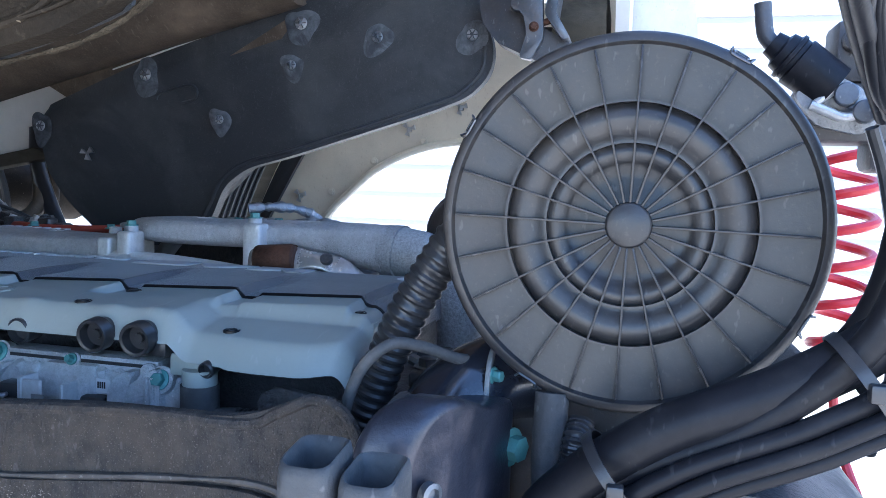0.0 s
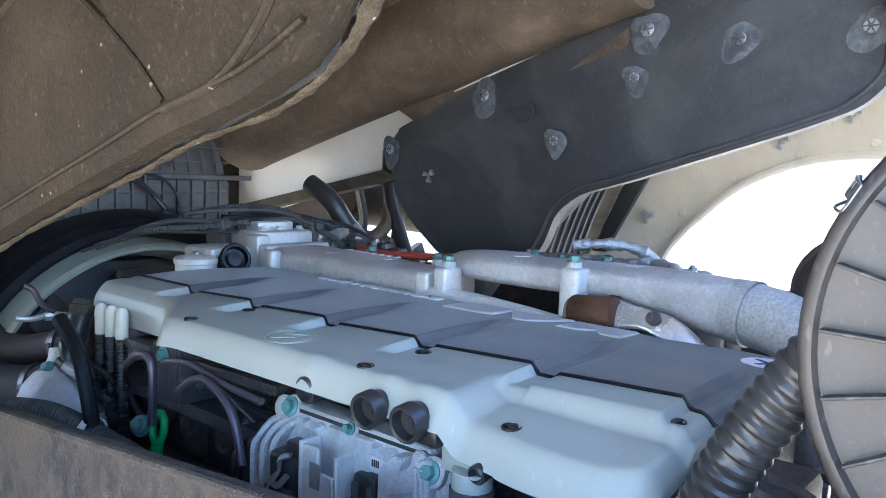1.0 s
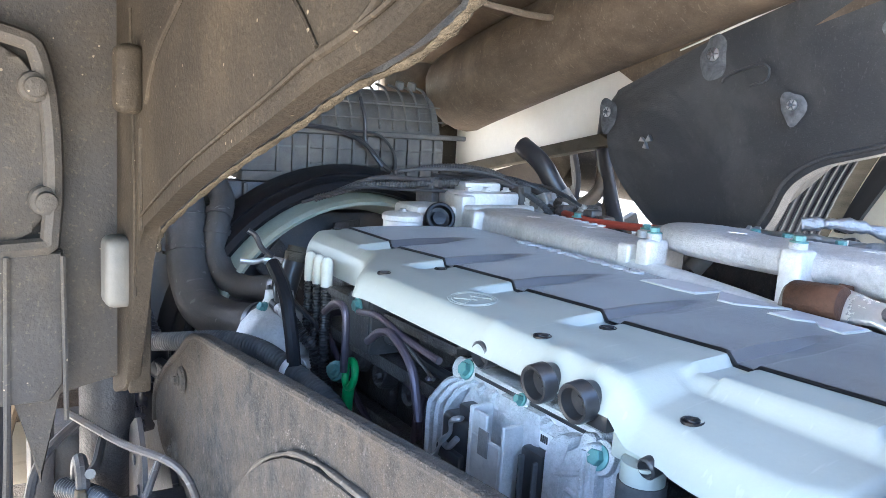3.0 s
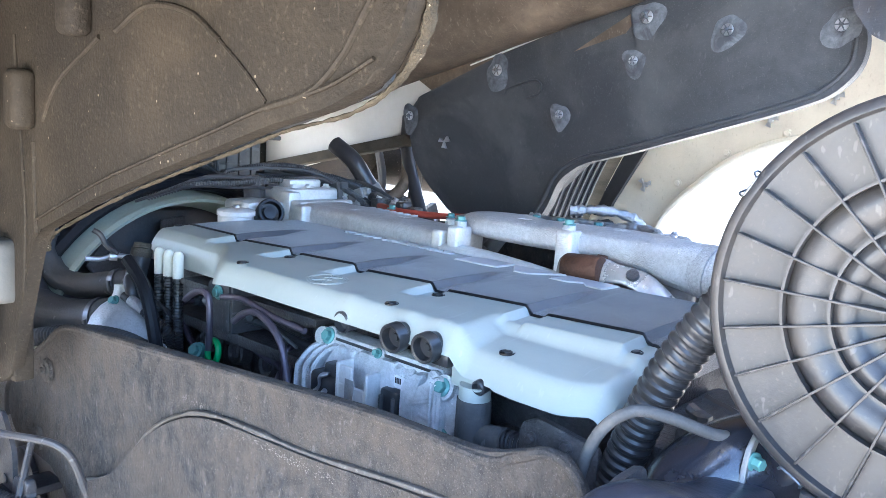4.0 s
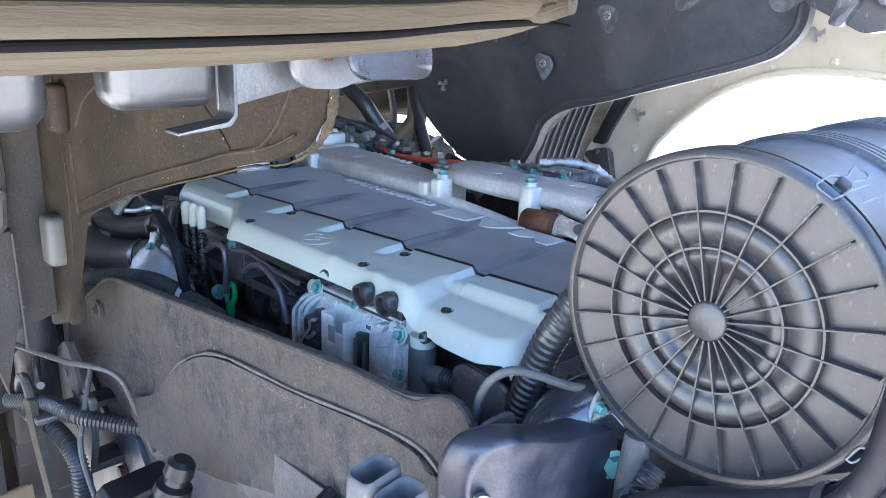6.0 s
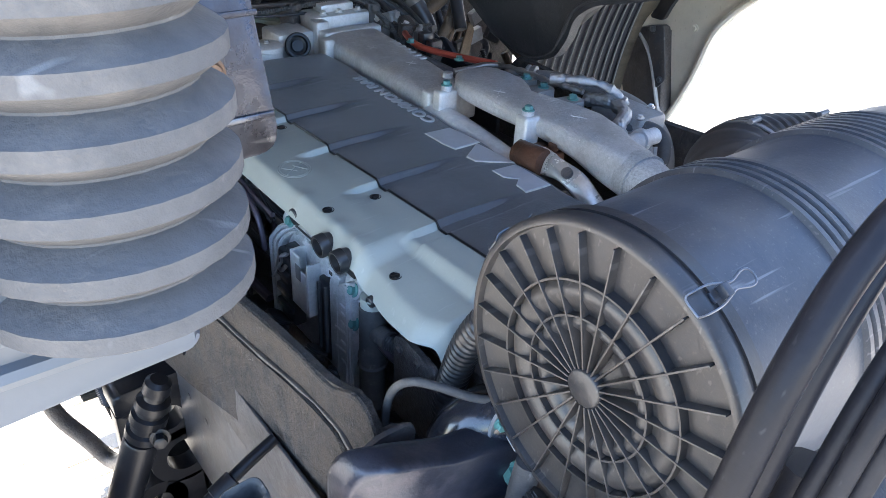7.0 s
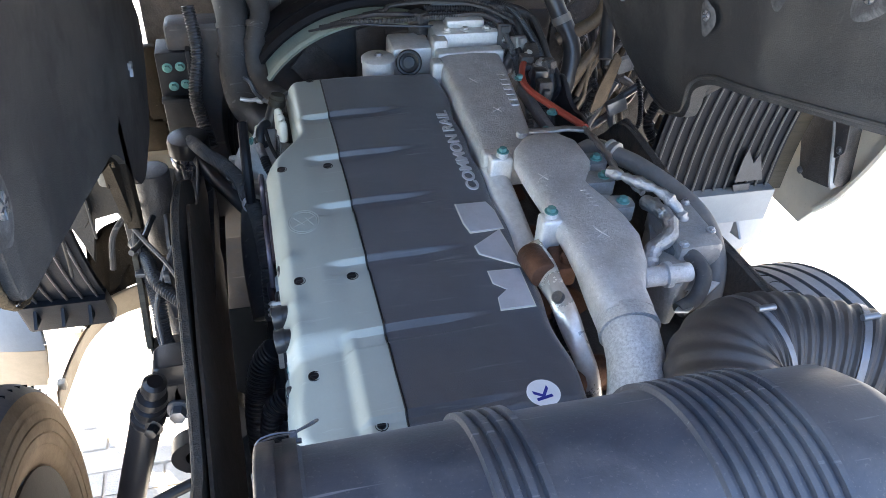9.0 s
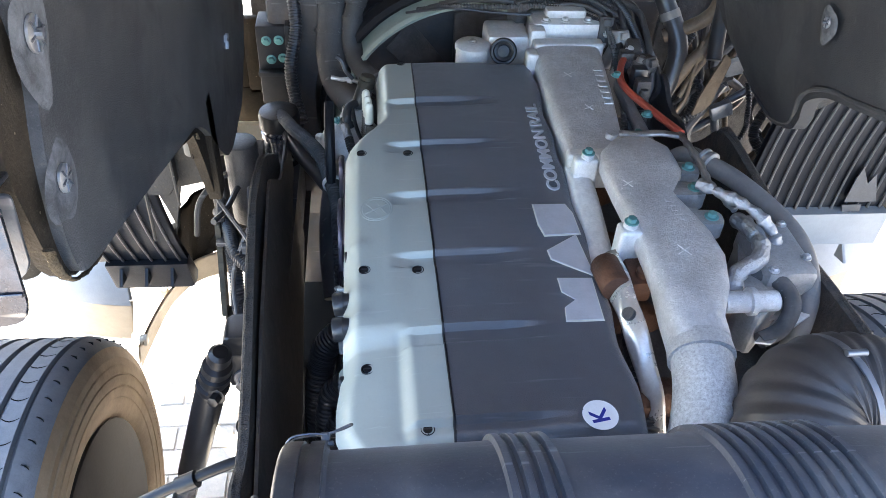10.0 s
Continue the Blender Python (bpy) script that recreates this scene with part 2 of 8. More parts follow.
CREAM = mat("cream_inner_fender", (0.66, 0.60, 0.49), 0.6, vary=0.12, bump=0.15, dust=0.35, dustcol=(0.48, 0.40, 0.29), grime=0.15, mid=14, scratch=0.3, scratchcol=(0.4, 0.33, 0.24))
TRIM = mat("muddy_rubber_trim", (0.050, 0.042, 0.028), 0.75, vary=0.5, bump=0.4, dust=0.5, dustcol=(0.088, 0.072, 0.047), patch=0.5, pscale=6, patchcol=(0.11, 0.096, 0.075), sharp=0.15, streak=(0.4, 2, 4), grime=0.4, spec=0.3)
TEAL = mat("teal_bolt", (0.13, 0.30, 0.29), 0.4, metal=0.3, vary=0.25, dust=0.2)
GREEN = mat("green_plastic", (0.02, 0.40, 0.12), 0.35, vary=0.1, grime=0.1)
REDH = mat("red_hose", (0.55, 0.03, 0.04), 0.35, vary=0.15, grime=0.1)
REDC = mat("red_sleeve", (0.38, 0.06, 0.035), 0.5, vary=0.25, dust=0.2, grime=0.2)
SHROUD = mat("pale_green_shroud", (0.36, 0.42, 0.37), 0.5, vary=0.15, dust=0.3, dustcol=(0.22, 0.22, 0.17), grime=0.2)
CAPWHITE = mat("offwhite_plastic", (0.66, 0.66, 0.58), 0.45, vary=0.08, grime=0.15)
HOSEGREY = mat("grey_hose_rubber", (0.060, 0.060, 0.062), 0.6, vary=0.3, bump=0.2, dust=0.28, dustcol=(0.135, 0.12, 0.105), dscale=12, scratch=0.3)
TYRE = mat("tyre_rubber", (0.135, 0.140, 0.150), 0.72, vary=0.3, bump=0.25, dust=0.35, dustcol=(0.16, 0.15, 0.14), grime=0.3, scratch=0, spec=0.3)
# dusty rubber; the pale brown also imitates warm light off the ground
SIDEWALL = mat("dusty_bounce_lit_sidewall", (0.28, 0.20, 0.125), 0.75, vary=0.35, bump=0.2, dust=0.5, dustcol=(0.36, 0.27, 0.17), dscale=6, grime=0.3, patch=0.4, pscale=12, patchcol=(0.17, 0.115, 0.07), sharp=0.12, spec=0.2)
PURPLE = mat("fuel_line_steel", (0.105, 0.088, 0.112), 0.4, metal=0.6, vary=0.2)
SHOCKBLK = mat("black_shock_paint", (0.009, 0.009, 0.011), 0.34, vary=0.3, dust=0.2, dustcol=(0.03, 0.027, 0.025), dscale=12, bump=0.1, spec=0.35)
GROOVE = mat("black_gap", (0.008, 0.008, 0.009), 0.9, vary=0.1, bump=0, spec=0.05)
PIPEGREY = mat("pale_grey_rubber", (0.17, 0.165, 0.16), 0.6, vary=0.25, bump=0.2, dust=0.35, dustcol=(0.27, 0.24, 0.20), dscale=12)
# white cab paint darkened so the rear wall reads as shaded
WALLSHADE = mat("shaded_white_cab_paint", (0.085, 0.096, 0.112), 0.42, vary=0.05, bump=0.02, dust=0.15, dustcol=(0.10, 0.095, 0.085), grime=0.08)
GUARDBLK = mat("black_guard_plastic", (0.013, 0.0145, 0.019), 0.5, vary=0.3, dust=0.25, dustcol=(0.04, 0.037, 0.034), dscale=12, grime=0.3, spec=0.3)
SILVER = mat("silver_print", (0.56, 0.57, 0.60), 0.36, metal=0.3, vary=0.1, grime=0.15)
BLUE = mat("blue_ink", (0.02, 0.03, 0.25), 0.5)
STICK = mat("sticker_white", (0.8, 0.8, 0.8), 0.5, vary=0.03, grime=0.05)
PAVE = mat("sandy_paver", (0.56, 0.49, 0.40), 0.85, vary=0.2, bump=0.5, fine=150, each=0.3)
SAND = mat("joint_sand", (0.56, 0.495, 0.405), 0.95, vary=0.25, bump=0.5)
# white siding darkened in colour to imitate a wall in shade
SIDING = mat("pale_siding", (0.33, 0.335, 0.35), 0.55, vary=0.04, grime=0.06)


# ---- builders ----
def thing(name, label, category, group="", kind=""):
    return tagged(new(name), label, category, group, kind)


def mesh_of(name, bm, material, sharp=35):
    me = bpy.data.meshes.new(name)
    bmesh.ops.recalc_face_normals(bm, faces=bm.faces[:])
    bm.to_mesh(me)
    bm.free()
    me.shade_smooth()
    me.set_sharp_from_angle(angle=radians(sharp))
    me.materials.append(material)
    return me


def part(name, bm, material, parent=None, label="", sharp=35):
    ob = new(name, mesh_of(name, bm, material, sharp))
    if parent is not None:
        ob.parent = parent
    return tagged(ob, label)


def solo(name, bm, material, label, category, group="", kind="", sharp=35):
    return tagged(part(name, bm, material, None, "", sharp), label, category, group, kind)


def B():
    return bmesh.new()


def box(bm, lo, hi, bev=0.0, m=None, seg=2):
    vs = bmesh.ops.create_cube(bm, size=1.0)["verts"]
    lo, hi = Vector(lo), Vector(hi)
    d, c = hi - lo, (hi + lo) / 2
    for v in vs:
        v.co = Vector((v.co.x * d.x, v.co.y * d.y, v.co.z * d.z)) + c
    if bev:
        es = list({e for v in vs for e in v.link_edges})
        r = bmesh.ops.bevel(bm, geom=es, offset=bev, segments=seg, affect="EDGES", profile=0.5)
        vs = list({v for f in r["faces"] for v in f.verts} | {v for v in vs if v.is_valid})
    if m is not None:
        bmesh.ops.transform(bm, matrix=m, verts=vs)
    return vs


def axes_for(d):
    d = Vector(d).normalized()
    u = d.cross(Vector((0, 0, 1)))
    if u.length < 1e-4:
        u = d.cross(Vector((0, 1, 0)))
    u.normalize()
    return d, u, d.cross(u)


def rings(bm, loops, close=True, cap=True):
    rows = [[bm.verts.new(p) for p in loop] for loop in loops]
    k = len(rows[0])
    for a, b in zip(rows, rows[1:]):
        for i in range(k if close else k - 1):
            bm.faces.new((a[i], a[(i + 1) % k], b[(i + 1) % k], b[i]))
    if cap and close:
        bm.faces.new(rows[0][::-1])
        bm.faces.new(rows[-1])
    return rows


def lathe(bm, origin, axis, profile, n=32, cap=True):
    """profile: (distance along the axis, radius)."""
    d, u, v = axes_for(axis)
    o = Vector(origin)
    loops = []
    for h, r in profile:
        r = max(r, 1e-5)
        loops.append([o + d * h + (u * math.cos(a) + v * math.sin(a)) * r for a in (2 * math.pi * i / n for i in range(n))])
    rings(bm, loops, True, cap)


def cyl(bm, a, b, r, r2=None, n=20, bev=0.0):
    a, b = Vector(a), Vector(b)
    L = (b - a).length
    r2 = r if r2 is None else r2
    if bev:
        lathe(bm, a, b - a, [(0, r - bev), (bev * 0.3, r - bev * 0.3), (bev, r), (L - bev, r2), (L - bev * 0.3, r2 - bev * 0.3), (L, r2 - bev)], n)
    else:
        lathe(bm, a, b - a, [(0, r), (L, r2)], n)


def spline(pts, res=8):
    P = [Vector(p) for p in pts]
    P = [P[0] * 2 - P[1], *P, P[-1] * 2 - P[-2]]
    out = []
    for i in range(1, len(P) - 2):
        for k in range(res):
            t = k / res
            a, b, c, d = P[i - 1], P[i], P[i + 1], P[i + 2]
            out.append(0.5 * ((2 * b) + (c - a) * t + (2 * a - 5 * b + 4 * c - d) * t * t + (3 * b - a - 3 * c + d) * t ** 3))
    out.append(P[-2])
    return out


def tube(bm, pts, r, n=12, res=8, flat=1.0, up=None, smooth=True, wave=None):
    """A tube along pts; r: number or function of the share of the way; wave: (pitch, height) of corrugations."""
    C = spline(pts, res) if smooth else [Vector(p) for p in pts]
    if wave:
        L = [0.0]
        for a, b in zip(C, C[1:]):
            L.append(L[-1] + (b - a).length)
        cnt = max(4, int(L[-1] / wave[0] * 4))
        D = []
        for i in range(cnt + 1):
            s = L[-1] * i / cnt
            k = min(max(j for j in range(len(L)) if L[j] <= s + 1e-9), len(L) - 2)
            f = (s - L[k]) / max(1e-9, L[k + 1] - L[k])
            D.append(C[k].lerp(C[k + 1], f))
        C = D
    loops = []
    u = None
    for i, p in enumerate(C):
        t = (C[min(i + 1, len(C) - 1)] - C[max(i - 1, 0)]).normalized()
        if up is not None:
            v = Vector(up)
            v = (v - t * v.dot(t)).normalized()
            u = t.cross(v)
        else:
            if u is None:
                u = axes_for(t)[1]
            u = (u - t * u.dot(t)).normalized()
            v = t.cross(u)
        s = i / (len(C) - 1)
        rr = r(s) if callable(r) else r
        if wave:
            rr += wave[1] * (0, 1, 1, 0)[i % 4]
        loops.append([p + (u * math.cos(a) + v * math.sin(a) * flat) * rr for a in (2 * math.pi * j / n for j in range(n))])
    rings(bm, loops)


def prism(bm, outline, axis, lo, hi, bev=0.0, seg=2):
    """An outline in the plane across the axis, in the order of the other two axes, drawn out from lo to hi."""
    def at(p, h):
        return {"x": (h, p[0], p[1]), "y": (p[0], h, p[1]), "z": (p[0], p[1], h)}[axis]
    a = [bm.verts.new(at(p, lo)) for p in outline]
    b = [bm.verts.new(at(p, hi)) for p in outline]
    k = len(outline)
    fs = [bm.faces.new(a[::-1]), bm.faces.new(b)]
    es = list({e for f in fs for e in f.edges})
    for i in range(k):
        bm.faces.new((a[i], a[(i + 1) % k], b[(i + 1) % k], b[i]))
    if bev:
        bmesh.ops.bevel(bm, geom=es, offset=bev, segments=seg, affect="EDGES", profile=0.5)


def rounded(pts, r=0.02, n=4):
    """The outline with its corners rounded."""
    out = []
    k = len(pts)
    for i in range(k):
        p, a, b = Vector(pts[i]), Vector(pts[i - 1]), Vector(pts[(i + 1) % k])
        ra = min(r, (a - p).length * 0.45)
        rb = min(r, (b - p).length * 0.45)
        s, e = p + (a - p).normalized() * ra, p + (b - p).normalized() * rb
        for j in range(n + 1):
            t = j / n
            out.append(tuple(s * (1 - t) ** 2 + p * 2 * t * (1 - t) + e * t * t))
    return out


def sheet(bm, f, nu, nv, skirt=None):
    """A height field: f(u, v) gives the place for u, v in 0..1."""
    g = [[bm.verts.new(f(i / nu, j / nv)) for j in range(nv + 1)] for i in range(nu + 1)]
    for i in range(nu):
        for j in range(nv):
            bm.faces.new((g[i][j], g[i + 1][j], g[i + 1][j + 1], g[i][j + 1]))
    if skirt is not None:
        ring = [g[i][0] for i in range(nu + 1)] + [g[nu][j] for j in range(1, nv + 1)] + [g[i][nv] for i in range(nu - 1, -1, -1)] + [g[0][j] for j in range(nv - 1, 0, -1)]
        low = [bm.verts.new(skirt(v.co)) for v in ring]
        k = len(ring)
        for i in range(k):
            bm.faces.new((ring[i], ring[(i + 1) % k], low[(i + 1) % k], low[i]))
    return g


def hose(name, pts, r, material, label, n=16, wave=None, res=8, category="hose", clamps=()):
    bm = B()
    tube(bm, pts, r, n, res, wave=wave)
    if not clamps:
        return solo(name, bm, material, label, category)
    whole = thing(name, label, category)
    part("tube", bm, material, whole)
    line = spline(pts, 8)
    for share, cm in clamps:
        k = round(share * (len(line) - 2))
        p, d = line[k], line[k + 1] - line[k]
        bm = B()
        lathe(bm, p, d, [(-0.007, r * 0.98), (-0.007, r + 0.0035), (0.007, r + 0.0035), (0.007, r * 0.98)], 24, False)
        band = part("clamp", bm, cm, whole, "worn hose clamp")
        _, u, v = axes_for(d)
        bm = B()
        cyl(bm, p + u * (r + 0.005) - v * 0.010, p + u * (r + 0.005) + v * 0.012, 0.0045, n=10)
        part("clamp_screw", bm, cm, band)
    return whole


def sstep(a, b, x):
    t = min(1.0, max(0.0, (x - a) / (b - a)))
    return t * t * (3 - 2 * t)


def hexbolt(bm, p, d, r=0.009, h=0.007, washer=True):
    d, u, v = axes_for(d)
    p = Vector(p)
    if washer:
        lathe(bm, p, d, [(0, r * 1.5), (0.002, r * 1.5), (0.0025, r * 1.4)], 14)
    loops = [[p + d * k + (u * math.cos(a) + v * math.sin(a)) * rr for a in (math.pi / 3 * i for i in range(6))] for k, rr in ((0.002, r), (h, r), (h + 0.001, r * 0.85))]
    rings(bm, loops)

# ---- ground, far building ----
bm = B()
sheet(bm, lambda u, v: Vector(((u - 0.5) * 600, (v - 0.5) * 600, -0.005)), 8, 8)
ground = solo("ground", bm, SAND, "sandy joint bed under sunlit block paving", "ground", kind="structure")

bm = B()
box(bm, (11.0, -30, 0), (11.3, 40, 6.5))
building = solo("building_wall", bm, SIDING, "long white building wall behind the truck", "building", kind="structure")
bm = B()
for k in range(14):
    box(bm, (10.96, -30, 0.25 + 0.45 * k), (11.0, 40, 0.27 + 0.45 * k))
part("siding_rib", bm, SIDING, building)
bm = B()
box(bm, (10.9, -12, 2.6), (10.99, -3, 2.9), 0.01)
part("wall_beam", bm, ALUDARK, building)

# ---- tilted cab ----
cab = thing("truck_cab", "white truck cab tilted forward over its engine", "truck cab")


def panel_side(name, outline, x0, x1, material, label="", bev=0.01, r=0.03, flare=0.0):
    bm = B()
    prism(bm, rounded(outline, r), "x", x0, x1, bev)
    for v in bm.verts:
        v.co.x += flare * sstep(1.70, 1.46, v.co.z)
    return part(name, bm, material, cab, label)


# insulation panels on both flanks of the tunnel
RIGHT = [(1.50, 1.85), (1.525, 1.80), (1.50, 1.70), (1.46, 1.60), (1.41, 1.525), (1.33, 1.478), (1.22, 1.465), (1.12, 1.505), (1.035, 1.59), (0.985, 1.66), (0.92, 1.705), (0.80, 1.738),
         (0.455, 1.847), (0.37, 1.88), (0.325, 1.93), (0.318, 1.99), (0.36, 2.10), (0.42, 2.215), (0.766, 2.104), (1.18, 1.977)]
right_panel = panel_side("insulation_panel", RIGHT, 0.668, 0.70, INSUL, "black felt insulation panel with metal clips", flare=0.10)
EDGE = [(0.994, 1.592), (0.823, 1.655), (0.686, 1.697), (0.571, 1.730), (0.491, 1.754), (0.408, 1.773), (0.354, 1.795), (0.328, 1.832), (0.318, 1.868)]
LEFT = [(0.395, 2.04), (0.356, 1.96), (0.338, 1.87), (0.345, 1.81), (0.375, 1.792), *[(y, z + 0.005) for y, z in EDGE[-5:0:-1]], (0.90, 1.638), (0.97, 1.618), (1.02, 1.59), (1.074, 1.544), (1.154, 1.445), (1.22, 1.385), (1.30, 1.358), (1.51, 1.365), (1.66, 1.46), (1.745, 1.56), (1.5, 1.87), (0.8, 2.13), (0.38, 2.26)]
left_panel = panel_side("insulation_panel", LEFT, -0.552, -0.528, INSUL, "black felt insulation panel with metal clips")
left_panel.location = (-0.012, 0.006, -0.005)


rsc = random.Random(11)


def clip_washer(p, d, parent, r=0.014, bolt=True):
    dd, u, v = axes_for(d)
    p = Vector(p)
    bm = B()
    n = 28
    ph = [rsc.uniform(0, 6.28) for _ in range(3)]
    mid = bm.verts.new(p + dd * 0.001)
    loops = []
    for f, lift in ((0.25, 0.001), (0.5, 0.0022), (0.72, 0.0026), (0.88, 0.0012), (1.0, 0.0002)):
        ring = []
        for k in range(n):
            a = 2 * math.pi * k / n
            rr = r * f * (2.6 + 0.35 * math.sin(2 * a + ph[0]) + 0.25 * math.sin(3 * a + ph[1]) + 0.12 * math.sin(5 * a + ph[2]))
            q = u * math.cos(a) + v * math.sin(a)
            ring.append(bm.verts.new(p + dd * lift + Vector((0, q.y, q.z * (1.4 if q.z < 0 else 0.95))) * rr))
        loops.append(ring)
    for k in range(n):
        bm.faces.new((mid, loops[0][k], loops[0][(k + 1) % n]))
    for a, b in zip(loops, loops[1:]):
        for k in range(n):
            bm.faces.new((a[k], a[(k + 1) % n], b[(k + 1) % n], b[k]))
    part("scuff", bm, SCUFF, parent, "pale scuffed dimple", 180)
    bm = B()
    lathe(bm, p, d, [(0.003, r), (0.006, r), (0.007, r * 0.9)], 16)
    washer = part("clip_washer", bm, ZINC, parent)
    for k in range(6):
        a = math.pi / 3 * k
        w = u * math.cos(a) + v * math.sin(a)
        bm = B()
        cyl(bm, p + dd * 0.007 + w * r * 0.25, p + dd * 0.008 + w * r * 0.95, 0.0013, n=6)
        part("spoke", bm, STEEL, washer)
    if bolt:
        bm = B()
        lathe(bm, p, d, [(0.006, r * 0.34), (0.014, r * 0.30), (0.015, r * 0.2)], 10)
        part("stud", bm, STEEL, washer)


for y, z, r in ((0.995, 1.822, 0.011), (0.806, 1.952, 0.011), (0.783, 2.049, 0.015), (1.201, 1.931, 0.015), (0.593, 2.014, 0.013), (0.369, 2.016, 0.013)):
    clip_washer((0.668, y, z), (-1, 0, 0), right_panel, r)
clip_washer((0.665, 1.51, 1.80), (-1, 0, 0), right_panel, 0.013)
clip_washer((-0.528, 0.410, 2.068), (1, 0, 0), left_panel, 0.019)
clip_washer((-0.528, 0.373, 1.922), (1, 0, 0), left_panel, 0.016, False)
for x, y, z in ((0.662, 1.371, 1.731), (-0.527, 1.399, 1.593)):
    bm = B()
    for a in (0, 2.1, 4.2):
        prism(bm, [(y, z), (y + 0.02 * math.cos(a), z + 0.02 * math.sin(a)), (y + 0.02 * math.cos(a + 0.8), z + 0.016 * math.sin(a + 0.8))], "x", x - 0.003, x + 0.006)
    part("spring_clip", bm, ZINC, right_panel if x > 0 else left_panel)

# moulded lines on the right panel
for pts, r in (([(0.669, 1.10, 1.862), (0.667, 1.065, 1.872), (0.667, 1.06, 1.895), (0.667, 1.085, 1.905), (0.667, 1.16, 1.885), (0.669, 1.175, 1.87)], 0.0035),
               ([(0.668, 1.39, 1.512), (0.667, 1.32, 1.49), (0.667, 1.23, 1.48), (0.667, 1.13, 1.52), (0.667, 1.045, 1.605), (0.667, 0.99, 1.675), (0.667, 0.92, 1.72), (0.667, 0.80, 1.753), (0.667, 0.455, 1.862), (0.667, 0.385, 1.895), (0.667, 0.345, 1.94), (0.667, 0.34, 1.99)], 0.0055)):
    bm = B()
    tube(bm, pts, r, 8)
    for v in bm.verts:
        v.co.x += 0.10 * sstep(1.70, 1.46, v.co.z)
    part("moulded_bead", bm, INSUL, right_panel)

# white tube drawn for the bright gap between panel top and tunnel
bm = B()
tube(bm, [(0.672, 1.30, 1.945), (0.670, 1.18, 1.981), (0.670, 0.98, 2.043), (0.672, 0.80, 2.098)], 0.0035, 6, 4, flat=0.7)
part("panel_flange", bm, WHITE, right_panel, "white strip imitating the light slit above the panel")

# tunnel shell over the engine: flanks curve in to a roof that falls forward
bm = B()


def tunnel(u, v):
    y = 0.34 + 2.1 * v
    fall = 0.29 * (y - 0.34)
    a = math.pi * u
    x = 0.062 - 0.60 * math.cos(a) * (1.02 - 0.06 * math.sin(a))
    s = math.sin(a) ** 0.55
    bulge = 0.02 * math.sin(y * 9 + u * 5) * math.sin(a)
    z = 2.16 + 0.36 * s - fall + bulge + 0.15 * sstep(1.36, 1.62, y) * sstep(0.62, 1.0, u)
    return Vector((x, y, z))


sheet(bm, tunnel, 36, 40)
part("tunnel_shell", bm, TUNNEL, cab, "dusty brown moulded engine tunnel shell")
for y0, z0, dx in ((1.35, 2.105, 0.24), (1.75, 1.92, 0.1), (1.6, 1.99, 0.42)):
    bm = B()
    tube(bm, [(dx - 0.16, y0, z0 + 0.05), (dx - 0.1, y0 - 0.05, z0 + 0.028), (dx + 0.05, y0 - 0.06, z0 + 0.022), (dx + 0.15, y0, z0 + 0.05)], 0.008, 8)
    part("moulded_bead", bm, TUNNEL, cab)
bm = B()
tube(bm, [(0.61, 0.80, 2.20), (0.61, 1.2, 2.095), (0.60, 1.6, 1.985), (0.57, 1.9, 1.89), (0.56, 2.02, 1.85), (0.56, 2.07, 1.83)], lambda q: 0.125 * (1 if q < 0.85 else max(0.12, math.sqrt(max(0.0, 1 - ((q - 0.85) / 0.15) ** 2)))), 20, 8)
part("tunnel_bulge", bm, TUNNEL, cab)

bm = B()
box(bm, (-0.60, 2.24, 1.80), (0.215, 2.28, 2.02), 0.008)
box(bm, (0.40, 2.24, 1.80), (0.70, 2.28, 2.02), 0.008)
box(bm, (0.215, 2.24, 1.885), (0.40, 2.28, 2.02), 0.008)
part("roof_lip", bm, TUNNEL, cab)

bm = B()
cyl(bm, (0.86, 1.93, 1.66), (1.30, 1.93, 1.60), 0.085, n=20, bev=0.02)
part("round_duct", bm, LINER, cab, "muddy brown round duct")
for k in range(3):
    bm = B()
    tube(bm, [(0.80 + 0.05 * k, 1.78 + 0.06 * k, 1.70), (0.82 + 0.05 * k, 1.77 + 0.06 * k, 1.60 - 0.02 * k), (0.79 + 0.06 * k, 1.74 + 0.05 * k, 1.48), (0.80 + 0.05 * k, 1.70, 1.36)], 0.011, 8)
    part("hanging_strut", bm, CHASSIS, cab)
# dark plate added in place of clutter, to hide sunlit ground
bm = B()
prism(bm, rounded([(0.66, 0.80), (0.66, 1.50), (0.74, 1.56), (0.90, 1.55), (1.14, 1.44), (1.22, 1.30), (1.22, 0.80)], 0.03), "y", 1.78, 1.80, 0.004)
mount_plate = part("mount_plate", bm, DARK, cab, "dark filler plate hiding bright ground")
for x0, z0, x1, z1 in ((0.70, 1.46, 0.92, 1.20), (0.98, 1.42, 0.80, 1.05), (0.69, 1.25, 0.72, 0.90)):
    bm = B()
    tube(bm, [(x0, 1.765, z0), ((x0 + x1) / 2 + 0.02, 1.755, (z0 + z1) / 2), (x1, 1.765, z1)], 0.014, 8)
    part("strut", bm, TUNNEL, mount_plate)
for k in range(6):
    bm = B()
    hexbolt(bm, (0.71 + 0.055 * k, 1.779, 1.48 - 0.05 * (k % 3)), (0, -1, 0), 0.009, 0.008)
    part("plate_bolt", bm, STEEL, mount_plate)
# unseen panel added to keep sun off the left fender, guard and tyre
bm = B()
prism(bm, rounded([(1.42, 0.99), (2.28, 0.80), (2.30, 2.35), (0.62, 2.55), (0.62, 1.80), (0.95, 1.74), (1.20, 1.50)], 0.05), "x", -1.40, -1.38, 0.004)
part("outer_side", bm, WHITE, cab, "unseen white cab side added to block sun")
